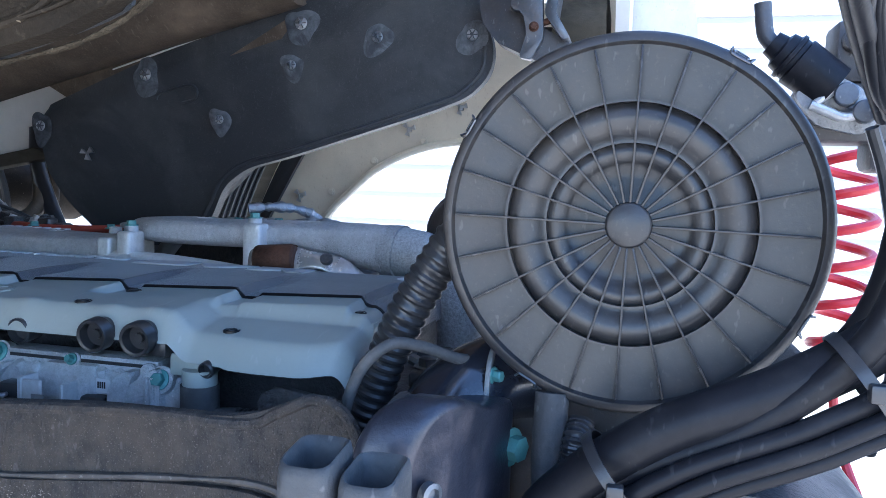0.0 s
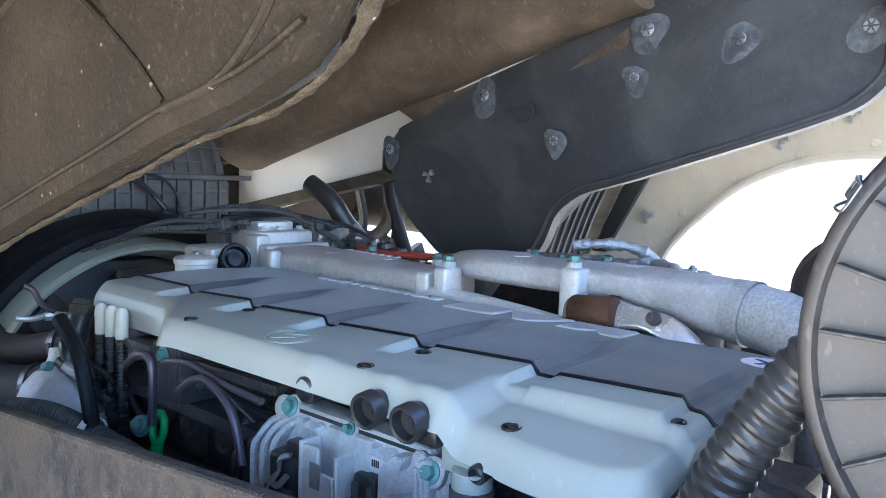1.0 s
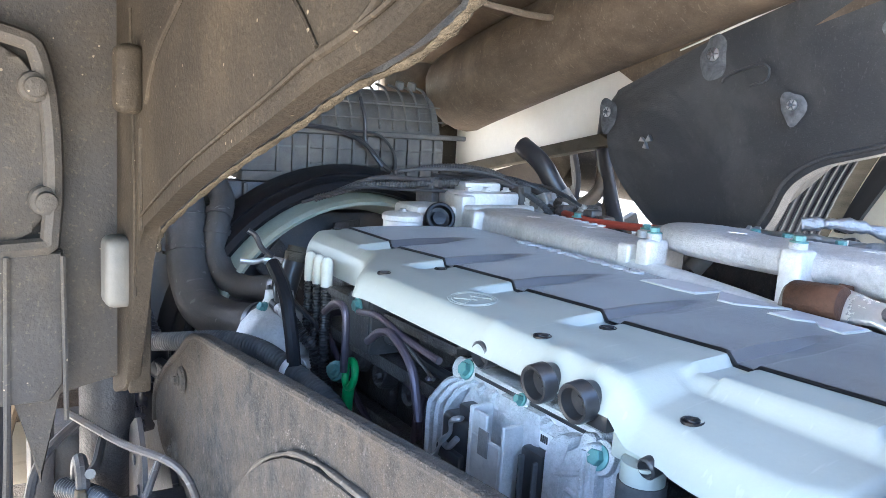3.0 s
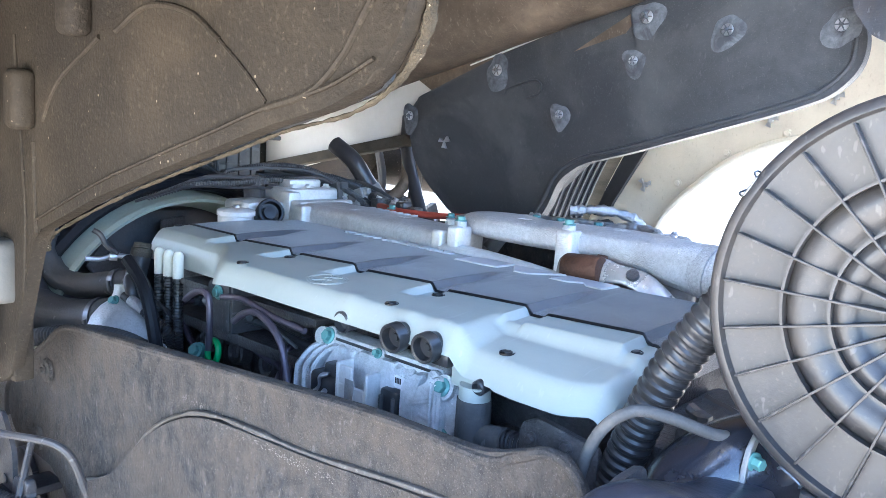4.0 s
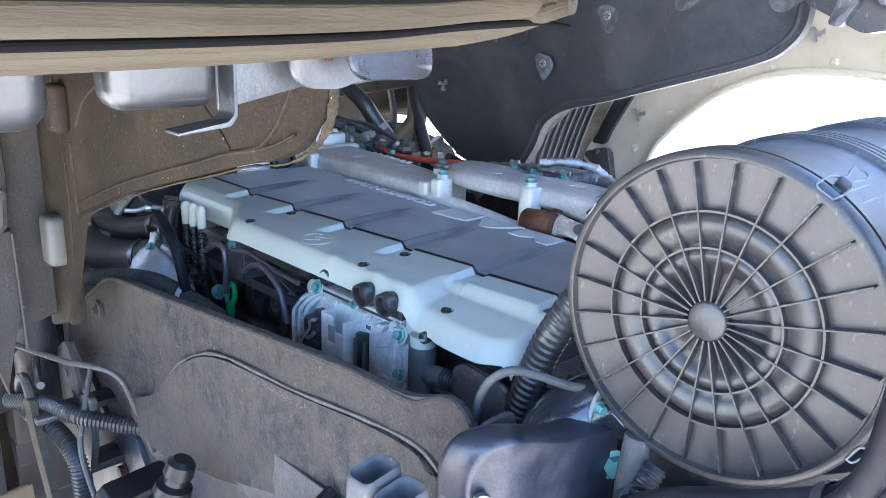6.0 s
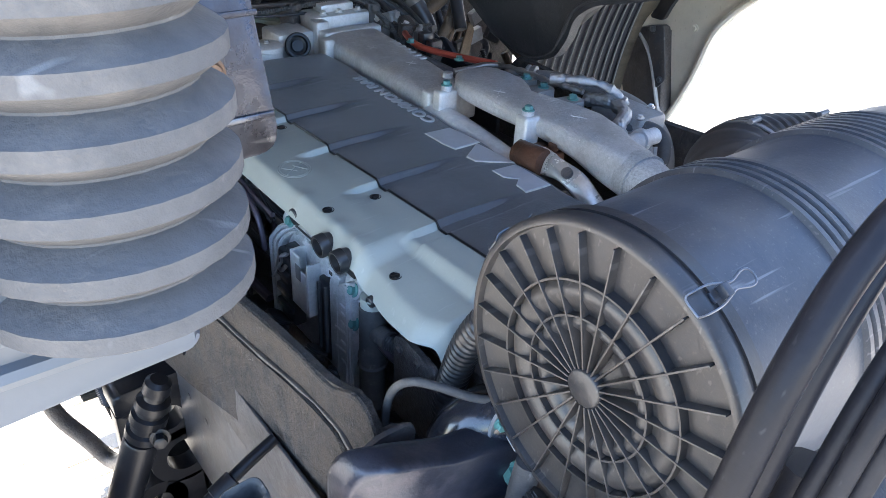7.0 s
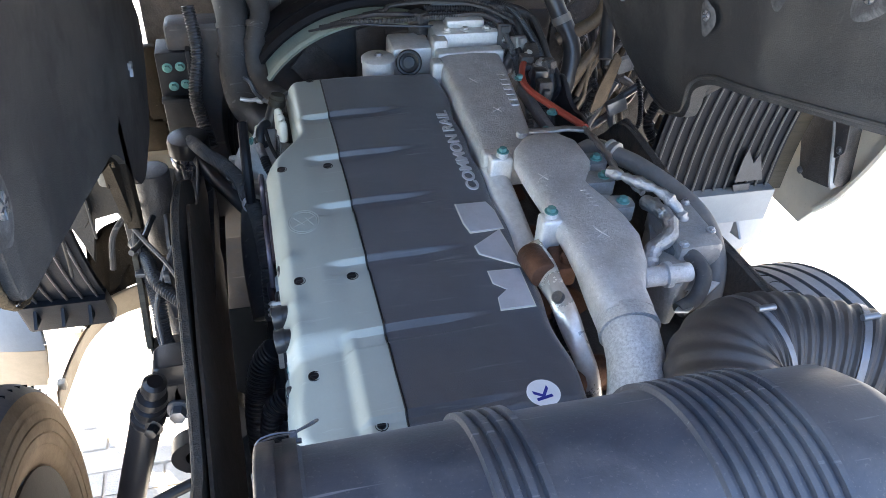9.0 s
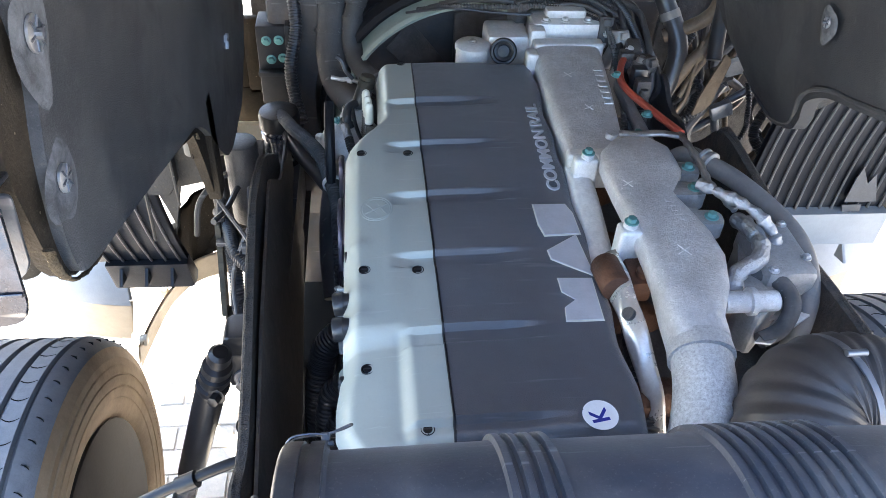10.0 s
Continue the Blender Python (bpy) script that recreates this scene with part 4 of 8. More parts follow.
# ribbed mudguards ahead of both front wheels
def mudguard(x0, x1, at, z0, z1, foot, label, foot_mat, rib_mat):
    """A ribbed sheet from z0 to z1; at: its y at a share of that height; foot: outline (y, z) of the box below."""
    guard = new("mudguard")
    guard.location = (0.0, -0.026, 0.030) if x0 > 0 else (0.004, -0.020, -0.018)
    guard.parent = cab
    tagged(guard, label)

    bm = B()
    for d in (0.0, 0.02):
        sheet(bm, lambda u, v: Vector((x0 + (x1 - x0) * u, at(v) + d, z0 + (z1 - z0) * v)), 4, 16)
    part("guard_sheet", bm, GUARDBLK, guard)
    n = max(8, round(abs(x1 - x0) / 0.036))
    for k in range(n):
        x = x0 + (x1 - x0) * (k + 0.5) / n
        bm = B()
        tube(bm, [(x, at(v) - 0.006, z0 + (z1 - z0) * v) for v in (0, 0.2, 0.4, 0.6, 0.8, 1)], 0.0045, 6, 3, flat=0.8, up=(1, 0, 0))
        part("guard_rib", bm, rib_mat, guard)
    bm = B()
    prism(bm, foot, "x", min(x0, x1) - 0.005 if x0 > 0 else x0 - 0.215, max(x0, x1) + 0.005 if x0 > 0 else x0 + 0.003, 0.010)
    foot_ob = part("guard_foot", bm, foot_mat, guard)
    y0, za = min(foot, key=lambda p: p[0])
    for k in range(3):
        x = x0 + (x1 - x0) * ((0.2 + 0.3 * k) if x0 > 0 else (0.12 + 0.2 * k))
        bm = B()
        prism(bm, [(y0 - 0.03, za - 0.05), (y0 + 0.02, za - 0.06), (y0 + 0.02, za)], "x", x - 0.004, x + 0.004)
        part("fin", bm, foot_mat, foot_ob)
    return guard


def right_arc(v):
    return 1.325 - 0.17 * v ** 2.2


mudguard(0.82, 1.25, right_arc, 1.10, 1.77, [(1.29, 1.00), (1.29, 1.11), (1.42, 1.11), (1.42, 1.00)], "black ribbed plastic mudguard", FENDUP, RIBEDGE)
for n_, poly in enumerate(([(1.104, 1.187), (1.198, 1.187), (1.161, 1.282), (1.148, 1.249), (1.115, 1.303), (1.108, 1.265)], [(1.102, 1.177), (1.159, 1.178), (1.176, 1.087), (1.136, 1.156), (1.144, 1.079)])):
    bm = B()
    prism(bm, [(x, z - 0.012) for x, z in poly], "y", 1.274, 1.277)
    part("torn_patch", bm, GREYPATCH, cab, "grey torn patch on the mudguard")
# dark box and plate fixed inside the right arch
bm = B()
prism(bm, rounded([(1.273, 1.176), (1.133, 1.219), (1.20, 1.503), (1.302, 1.475), (1.33, 1.30)], 0.02), "x", 1.325, 1.379, 0.008)
arch_box = part("arch_box", bm, DARK, cab, "black plastic box inside the wheel arch")
bm = B()
prism(bm, rounded([(1.247, 1.493), (1.186, 1.510), (1.139, 1.339), (1.17, 1.30), (1.196, 1.33)], 0.012), "x", 1.318, 1.324, 0.002)
part("cover_plate", bm, CHASSIS, arch_box)
bm = B()
tube(bm, [(1.33, 1.300, 1.475), (1.323, 1.22, 1.40), (1.323, 1.15, 1.245), (1.33, 1.138, 1.222)], 0.010, 8, flat=0.6)
part("edge_strip", bm, ALUDARK, arch_box, "pale worn edge")
for y, z in ((1.225, 1.49), (1.16, 1.335), (1.27, 1.20)):
    bm = B()
    hexbolt(bm, (1.318, y, z), (-1, 0, 0), 0.008, 0.006)
    part("bolt", bm, STEEL, arch_box)
bm = B()
for d in (0.0, 0.015):
    sheet(bm, lambda u, v: Vector((1.252 + (0.066 + 0.032 * sstep(0.60, 0.68, v)) * u, right_arc(v) - 0.004 + d, 1.10 + 0.67 * v)), 3, 24)
part("guard_flange", bm, TRIM, cab, "dusty brown flange of the mudguard")
mudguard(-0.708, -1.04, lambda v: 1.30 + 0.015 * (2 * v - 1) ** 2 - 0.150 * v, 1.02, 1.385, [(1.285, 1.03), (1.335, 1.03), (1.385, 0.925), (1.36, 0.905), (1.318, 0.918)], "black ribbed plastic mudguard", GUARDBLK, CHASSIS)
bm = B()
prism(bm, rounded([(-1.20, 1.50), (-1.018, 1.50), (-1.009, 1.15), (-1.036, 1.055), (-1.22, 1.04)], 0.035), "y", 1.175, 1.187, 0.004)
part("guard_flap", bm, LINER, cab, "muddy dark rubber flap behind the mudguard")
# same white skin lower down: dust plus warm ground bounce in the colour
FENDLOW = mat("dusty_bounce_lit_fender", (0.28, 0.232, 0.168), 0.6, vary=0.12, dust=0.3, dustcol=(0.34, 0.28, 0.2), grime=0.2)
LIPTAN = mat("tan_arch_lip", (0.36, 0.29, 0.20), 0.6, vary=0.2, dust=0.3, dustcol=(0.26, 0.20, 0.13), dscale=9, grime=0.25)
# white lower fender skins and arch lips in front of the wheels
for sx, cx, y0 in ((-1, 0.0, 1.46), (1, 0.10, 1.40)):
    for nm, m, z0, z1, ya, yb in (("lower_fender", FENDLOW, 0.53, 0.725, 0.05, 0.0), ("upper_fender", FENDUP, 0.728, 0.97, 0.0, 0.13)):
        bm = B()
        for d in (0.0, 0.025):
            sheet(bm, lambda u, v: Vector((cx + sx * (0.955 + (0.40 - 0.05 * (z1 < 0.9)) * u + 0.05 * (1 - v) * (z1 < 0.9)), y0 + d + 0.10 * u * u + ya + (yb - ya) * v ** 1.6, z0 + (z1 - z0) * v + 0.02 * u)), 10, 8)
        part(nm, bm, m, cab, "dusty white front fender skin with shade and ground bounce in its colour").location = (0.012, -0.04, -0.016) if sx < 0 else (0.0, -0.03, 0.03)
    pts = [(cx + sx * 0.95, 1.30, 0.56), (cx + sx * 0.927, 1.40, 0.575), (cx + sx * 0.91, 1.64, 0.555), (cx + sx * 0.84, 1.83, 0.50), (cx + sx * 0.69, 1.92, 0.47), (cx + sx * 0.50, 1.95, 0.46)]
    # broad folded lip: outer edge low, inner edge a hand higher
    low = spline([Vector((cx + sx * a, b, 0.50)) for a, b in ((0.966, 1.42), (0.947, 1.56), (0.929, 1.67), (0.903, 1.743), (0.855, 1.815), (0.78, 1.857), (0.676, 1.872), (0.50, 1.88))], 4)
    high = spline([Vector((cx + sx * a, b, 0.60)) for a, b in ((0.949, 1.41), (0.930, 1.541), (0.905, 1.649), (0.865, 1.748), (0.846, 1.807), (0.765, 1.859), (0.663, 1.885), (0.50, 1.90))], 4)
    bm = B()
    nl = len(low) - 1
    for d in (0.0, 0.012):
        sheet(bm, lambda u, v: low[round(u * nl)].lerp(high[round(u * nl)], v) + Vector((sx * d * 0.7, d * 0.7, 0.006 * math.sin(math.pi * v))), nl, 4)
    part("arch_lip", bm, LIPTAN, cab, "dusty tan wheel arch lip").location = (0.022, -0.055, -0.010) if sx < 0 else (0.0, -0.03, 0.03)
    bm = B()
    tube(bm, [(x - sx * 0.0, y + 0.03, z + 0.10) for x, y, z in pts[2:]], 0.09, 10, 6, flat=0.3, up=(sx * 0.7, -0.7, 0))
    part("bumper_back", bm, LINER, cab, "muddy brown backing of the arch")
    bm = B()
    for d in (0.0, 0.014):
        sheet(bm, lambda u, v: high[round((0.35 + 0.65 * u) * nl)] + Vector((-sx * 0.03 * v + sx * d, 0.045 + 0.06 * v + d, -0.02 + 0.24 * v)), nl, 4)
    part("arch_backing", bm, LINER, cab, "muddy brown wall above the arch lip").location = (0.022, -0.055, -0.010) if sx < 0 else (0.0, -0.03, 0.03)
    for k in range(4):
        p = Vector(pts[k + 1])
        bm = B()
        box(bm, p + Vector((-0.012, -0.012, -0.01)), p + Vector((0.012, 0.012, 0.02)), 0.003)
        part("lip_clip", bm, CREAM, cab)

# rubber boot of the cab suspension at the left rear edge
boot = new("cab_damper")
boot.parent = cab
tagged(boot, "grey ribbed rubber boot of the cab damper")
bm = B()
prof = [(0.0, 0.030)]
for k in range(7):
    prof += [(0.004 + 0.022 * k, 0.040), (0.011 + 0.022 * k, 0.050), (0.018 + 0.022 * k, 0.050), (0.025 + 0.022 * k, 0.040)]
prof += [(0.165, 0.030)]
lathe(bm, (-0.732, -0.092, 1.974), (0.0, 0.05, 1), prof, 30)
part("rubber_boot", bm, RUBGREY, boot)
DAMPGREY = mat("grey_damper_paint", (0.055, 0.058, 0.064), 0.5, vary=0.2, dust=0.3, dustcol=(0.085, 0.08, 0.075), dscale=20, grime=0.3)
bm = B()
prism(bm, rounded([(-0.681, 2.1225), (-0.6715, 2.1265), (-0.6695, 2.135), (-0.6690, 2.155), (-0.669, 2.32), (-0.690, 2.32), (-0.689, 2.15)], 0.003), "y", -0.206, -0.196, 0.003, 3)
part("damper_arm", bm, DAMPGREY, boot, "grey painted damper arm")

# ---- air filter ----
FY, FZ, FR = 0.0055, 1.6425, 0.1725
air_filter = thing("air_filter", "black plastic air filter canister with dusty ribbed end cap", "air filter")
bm = B()
prof = [(-0.284, FR), (-0.262, FR), (-0.258, FR - 0.003), (-0.105, FR - 0.001)]
for k in range(4):
    x = -0.098 + 0.0155 * k
    prof += [(x, FR), (x + 0.002, FR + 0.006), (x + 0.009, FR + 0.006), (x + 0.011, FR)]
prof += [(-0.03, FR - 0.002), (0.110, FR - 0.002)]
for k in range(8):
    x = 0.114 + 0.0165 * k
    prof += [(x, FR), (x + 0.002, FR + 0.006), (x + 0.009, FR + 0.006), (x + 0.011, FR)]
prof += [(0.252, FR - 0.002), (0.335, FR - 0.004), (0.365, FR - 0.02), (0.375, FR - 0.06), (0.378, 0.02)]
lathe(bm, (0, FY, FZ), (1, 0, 0), prof, 72)
part("canister", bm, FILTERPL, air_filter, "blue-black scuffed plastic canister")
bm = B()
lathe(bm, (0, FY, FZ), (1, 0, 0), [(-0.262, FR + 0.001), (-0.262, FR + 0.007), (-0.276, FR + 0.007), (-0.276, FR + 0.004), (-0.284, FR + 0.004), (-0.284, FR + 0.0075), (-0.300, FR + 0.0075),
                                   (-0.304, FR + 0.004), (-0.304, FR - 0.002), (-0.297, FR - 0.004), (-0.294, 0.116), (-0.2985, 0.112), (-0.3035, 0.106), (-0.3035, 0.097), (-0.2990, 0.088), (-0.2965, 0.084),
                                   (-0.2960, 0.079), (-0.2965, 0.077), (-0.3015, 0.071), (-0.3010, 0.065), (-0.295, 0.059), (-0.292, 0.054), (-0.292, 0.044), (-0.295, 0.030), (-0.296, 0.022), (-0.3055, 0.0215), (-0.3075, 0.019), (-0.3075, 0.001)], 96)
cap = part("end_cap", bm, CAPPL, air_filter, "dusty black ribbed end cap", 50)
NR = 24
bm = B()
box(bm, (-0.3065, -0.0011, 0.0215), (-0.286, 0.0011, 0.1665), 0.0006)
rib_mesh = mesh_of("cap_rib", bm, CAPPL)
for k in range(NR):
    ob = new("cap_rib", rib_mesh)
    ob.matrix_basis = Matrix.Translation((0, FY, FZ)) @ Matrix.Rotation(2 * math.pi * (k + 0.10) / NR, 4, "X")
    ob.parent = cap
for r in (0.1160, 0.0780):
    bm = B()
    lathe(bm, (0, FY, FZ), (1, 0, 0), [(-0.290, r - 0.0012), (-0.3055, r - 0.0012), (-0.3055, r + 0.0012), (-0.290, r + 0.0012)], 96, False)
    part("ring_rib", bm, CAPPL, cap)


def wire_clip(angle):
    c = new("wire_clip")
    c.parent = air_filter
    R = Matrix.Translation((0, FY, FZ)) @ Matrix.Rotation(angle, 4, "X") @ Matrix.Translation((-0.105, 0, FR + 0.003)) @ Matrix.Scale(0.65, 4)
    bm = B()
    w = [(-0.306, -0.014, 0.004), (-0.306, 0.014, 0.004), (-0.296, 0.017, 0.013), (-0.270, 0.016, 0.017), (-0.245, 0.010, 0.016), (-0.232, 0.006, 0.020), (-0.215, 0.012, 0.026), (-0.205, 0.010, 0.030),
         (-0.202, 0.0, 0.031), (-0.205, -0.010, 0.030), (-0.215, -0.012, 0.026), (-0.232, -0.006, 0.020), (-0.245, -0.010, 0.016), (-0.270, -0.016, 0.017), (-0.296, -0.017, 0.013), (-0.306, -0.014, 0.004)]
    tube(bm, w, 0.0017, 6, 3)
    bmesh.ops.transform(bm, matrix=R, verts=bm.verts[:])
    part("wire", bm, STEEL, c, "bent steel wire")
    bm = B()
    box(bm, (-0.266, -0.008, -0.002), (-0.232, 0.008, 0.006), 0.002)
    box(bm, (-0.252, -0.0105, 0.004), (-0.238, 0.0105, 0.020), 0.003)
    bmesh.ops.transform(bm, matrix=R, verts=bm.verts[:])
    part("latch_block", bm, FILTERPL, c)


for py, pz in ((-185, 315), (288, 165), (-330, -175), (165, -285)):
    wire_clip(math.atan2(-py, pz))

# saddle under the canister
bm = B()
prism(bm, rounded([(-0.17, 1.30), (0.14, 1.30), (0.15, 1.50), (0.10, 1.472), (0.0, 1.452), (-0.10, 1.472), (-0.175, 1.52)], 0.01), "x", -0.22, 0.30, 0.006)
solo("filter_saddle", bm, CHASSIS, "black plastic saddle below the air filter", "bracket")
bm = B()
prism(bm, rounded([(-0.26, 1.10), (0.06, 1.10), (0.06, 1.36), (0.0, 1.41), (-0.16, 1.41), (-0.26, 1.36)], 0.03), "x", -0.34, 0.30, 0.012, 2)
solo("battery_cover", bm, BLKIRON, "dusty black plastic cover below the hoses", "cover")

# ---- rocker cover ----
STEPS = (1.241, 1.060, 0.880, 0.700, 0.518, 0.338)
Y0, Y1, SEAM = 0.303, 1.432, -0.100


def saw(y):
    """Plateau, slope, narrow valley and a sharp small rise for each cylinder."""
    h = 0.0
    for s in STEPS:
        d = s - y
        h += -0.0115 * sstep(-0.003, 0.006, d) + 0.0060 * sstep(0.030, 0.0330, d) + 0.0055 * min(1.0, max(0.0, (d - 0.035) / 0.14))
    return h


rocker = thing("rocker_cover", "grey and black plastic rocker cover over six cylinders", "engine cover")


def left_edge(y):
    return -0.252 + 0.072 * sstep(1.05, 1.19, y) - 0.010 * sstep(0.50, 0.40, y) + 0.022 * sstep(0.36, 0.303, y)


def light_top(x, y):
    e = left_edge(y)
    z = 1.5245 - 0.012 * ((SEAM - x) / 0.15) ** 1.3 + saw(y) * sstep(-0.185, -0.135, x)
    # rounded shoulder at the outer edge
    d = x - e
    z -= 0.018 * (1 - min(1, d / 0.022)) ** 2
    # lower scoop at the back
    k = sstep(0.535, 0.495, y) * sstep(-0.150, -0.176, x)
    z -= (0.019 + 0.006 * sstep(-0.175, -0.262, x)) * k
    # boss arches over the ports
    for py in (0.614, 0.556, 0.735):
        z += 0.005 * math.exp(-((y - py) / 0.017) ** 2) * sstep(0.05, 0.0, d)
    # end rounding
    z -= 0.02 * (1 - min(1, (y - Y0) / 0.02)) ** 2 + 0.02 * (1 - min(1, (Y1 - y) / 0.02)) ** 2
    return z


bm = B()


def light_f(u, v):
    y = Y0 + (Y1 - Y0) * v
    e = left_edge(y)
    x = e + (SEAM - 0.0015 - e) * u
    return Vector((x, y, light_top(x, y)))


def light_skirt(c):
    low = 1.479 - 0.022 * sstep(1.0, 1.2, c.y)
    k = sstep(0.50, 0.44, c.y) * sstep(-0.12, -0.2, c.x)
    low = low * (1 - k) + (c.z - 0.012) * k
    return Vector((c.x - (0.008 if c.x < -0.17 else 0), c.y, min(low, c.z - 0.01)))


sheet(bm, light_f, 40, 420, light_skirt)
grey_cover = part("grey_cover", bm, GREYPL, rocker, "pale grey plastic half with scooped rear corner", 30)


def black_right(y):
    return 0.182 + 0.012 * sstep(0.4, 1.0, y) + 0.012 * sstep(1.15, 1.38, y) + 0.004 * math.sin(y * 34.8 + 0.6) - 0.03 * sstep(1.39, 1.432, y) ** 2


def black_top(x, y):
    z = 1.5275 + saw(y) * sstep(0.105, -0.02, x) + 0.002 * sstep(-0.1, -0.04, x) - 0.005 * sstep(0.03, 0.16, x)
    d = black_right(y) - x
    z -= 0.016 * (1 - min(1, d / 0.020)) ** 2 + 0.02 * (1 - min(1, (y - Y0) / 0.02)) ** 2 + 0.02 * (1 - min(1, (Y1 - y) / 0.03)) ** 2
    return z


bm = B()


def black_f(u, v):
    y = Y0 + (Y1 - Y0) * v
    x = SEAM + 0.002 + (black_right(y) - SEAM - 0.002) * u
    return Vector((x, y, black_top(x, y)))


sheet(bm, black_f, 40, 420, lambda c: Vector((c.x + (0.012 if c.x > 0.1 else 0), c.y, 1.455)))
black_cover = part("black_cover", bm, BLACKPL, rocker, "black grained plastic half with stepped ridges", 28)
bm = B()
tube(bm, [(SEAM, y, black_top(SEAM + 0.004, y) - 0.001) for y in [Y0 + 0.004 + (Y1 - Y0 - 0.01) * k / 160 for k in range(161)]], 0.0021, 6, 1, smooth=False)
part("seam_gasket", bm, SHOCKBLK, rocker)
for x, y in ((-0.225, 1.029), (-0.129, 1.024), (-0.223, 0.666), (-0.131, 0.660), (-0.221, 0.461), (-0.138, 0.331), (-0.125, 1.415)):
    z = light_top(x, y)
    bm = B()
    lathe(bm, (x, y, z - 0.002), (0, 0, 1), [(0, 0.0105), (0.0028, 0.0105), (0.0035, 0.0095), (0.002, 0.0085), (0.002, 0.007), (0.004, 0.0065)], 18)
    s = part("screw", bm, SHOCKBLK, rocker, "black slotted plastic screw")
    bm = B()
    box(bm, (x - 0.0065, y - 0.0011, z + 0.0018), (x + 0.0065, y + 0.0011, z + 0.0024))
    part("slot", bm, RUBBER, s)
# moulded oval badge outline
bm = B()
zb = light_top(-0.2, 0.82)
for q in range(28):
    a, b = 2 * math.pi * q / 28, 2 * math.pi * (q + 1) / 28
    for rr in (1.0, 0.86):
        cyl(bm, (-0.199 + 0.030 * rr * math.cos(a), 0.835 + 0.036 * rr * math.sin(a), light_top(-0.199 + 0.03 * rr * math.cos(a), 0.835)), (-0.199 + 0.030 * rr * math.cos(b), 0.835 + 0.036 * rr * math.sin(b), light_top(-0.199 + 0.03 * rr * math.cos(b), 0.835)), 0.0007, n=5)
for a, b in (((-0.02, -0.012), (0.02, 0.012)), ((-0.018, 0.016), (0.0, -0.01)), ((0.018, -0.016), (0.004, 0.012))):
    cyl(bm, (-0.199 + a[0], 0.835 + a[1], light_top(-0.199 + a[0], 0.83) + 0.0005), (-0.199 + b[0], 0.835 + b[1], light_top(-0.199 + b[0], 0.83) + 0.0005), 0.0008, n=5)
part("moulded_badge", bm, GREYPL, grey_cover)


def plate_on(outline, name, material, parent, lift=0.0015, label=""):
    bm = B()
    zt = max(black_top(x, y) for x, y in outline if x < 0.13)
    top = [bm.verts.new((x, y, zt - 0.035 * max(0, x - 0.09) + lift)) for x, y in outline]
    low = [bm.verts.new((x, y, zt - 0.020)) for x, y in outline]
    bm.faces.new(top)
    for i in range(len(top)):
        j = (i + 1) % len(top)
        bm.faces.new((top[i], top[j], low[j], low[i]))
    return part(name, bm, material, parent, label, 20)


# three angular silver plates
P1 = [(0.100, 0.826), (0.162, 0.828), (0.171, 0.800), (0.172, 0.740), (0.106, 0.734), (0.100, 0.765)]
P2 = [(0.103, 0.692), (0.105, 0.668), (0.171, 0.626), (0.163, 0.735)]
P3 = [(0.106, 0.617), (0.164, 0.617), (0.161, 0.520), (0.100, 0.518), (0.104, 0.548), (0.126, 0.566), (0.106, 0.584)]
for P in (P1, P2, P3):
    cx, cy = sum(p[0] for p in P) / len(P), sum(p[1] for p in P) / len(P)
    plate_on([(cx + (x - cx) * 1.06, cy + (y - cy) * 1.05) for x, y in P], "emblem_border", CAPWHITE, black_cover, 0.0012)
    plate_on(P, "emblem_plate", SILVER, black_cover, 0.0026, "angular silver emblem plate")


def lettering(text, size, m, material, parent, name="lettering", depth=0.0006, width=None, drape=None):
    cu = bpy.data.curves.new(name, "FONT")
    cu.body, cu.size, cu.extrude, cu.offset = text, size, depth, size * 0.022
    cu.align_x, cu.align_y = "LEFT", "BOTTOM_BASELINE"
    tmp = bpy.data.objects.new("tmp_text", cu)
    scene.collection.objects.link(tmp)
    me = bpy.data.meshes.new_from_object(tmp.evaluated_get(bpy.context.evaluated_depsgraph_get()))
    bpy.data.objects.remove(tmp)
    if width:
        xs = [v.co.x for v in me.vertices]
        k = width / (max(xs) - min(xs))
        for v in me.vertices:
            v.co.x *= k
    me.transform(m)
    if drape:
        for v in me.vertices:
            v.co.z = drape(v.co.x, v.co.y) + v.co.z - m.translation.z + depth * 0.5
    me.materials.append(material)
    ob = new(name, me)
    ob.parent = parent
    return ob


tm = Matrix.Translation((0.165, 0.873, 1.5305)) @ Matrix.Rotation(radians(-1.5), 4, "Z") @ Matrix.Rotation(radians(90), 4, "Z")
tagged(lettering("COMMON RAIL", 0.036, tm, SILVER, black_cover, "lettering", 0.002, 0.335, black_top), "silver raised words common rail")
bm = B()
sx, sy = 0.109, 0.331
lathe(bm, (sx, sy, black_top(sx, sy) + 0.0005), (0, 0.0, 1), [(0, 0.026), (0.0008, 0.026)], 32)
st = part("sticker", bm, STICK, rocker, "round white sticker with blue K")
lettering("K", 0.036, Matrix.Translation((sx + 0.012, sy - 0.012, black_top(sx, sy) + 0.0018)) @ Matrix.Rotation(radians(100), 4, "Z"), BLUE, st, "letter", 0.0003)

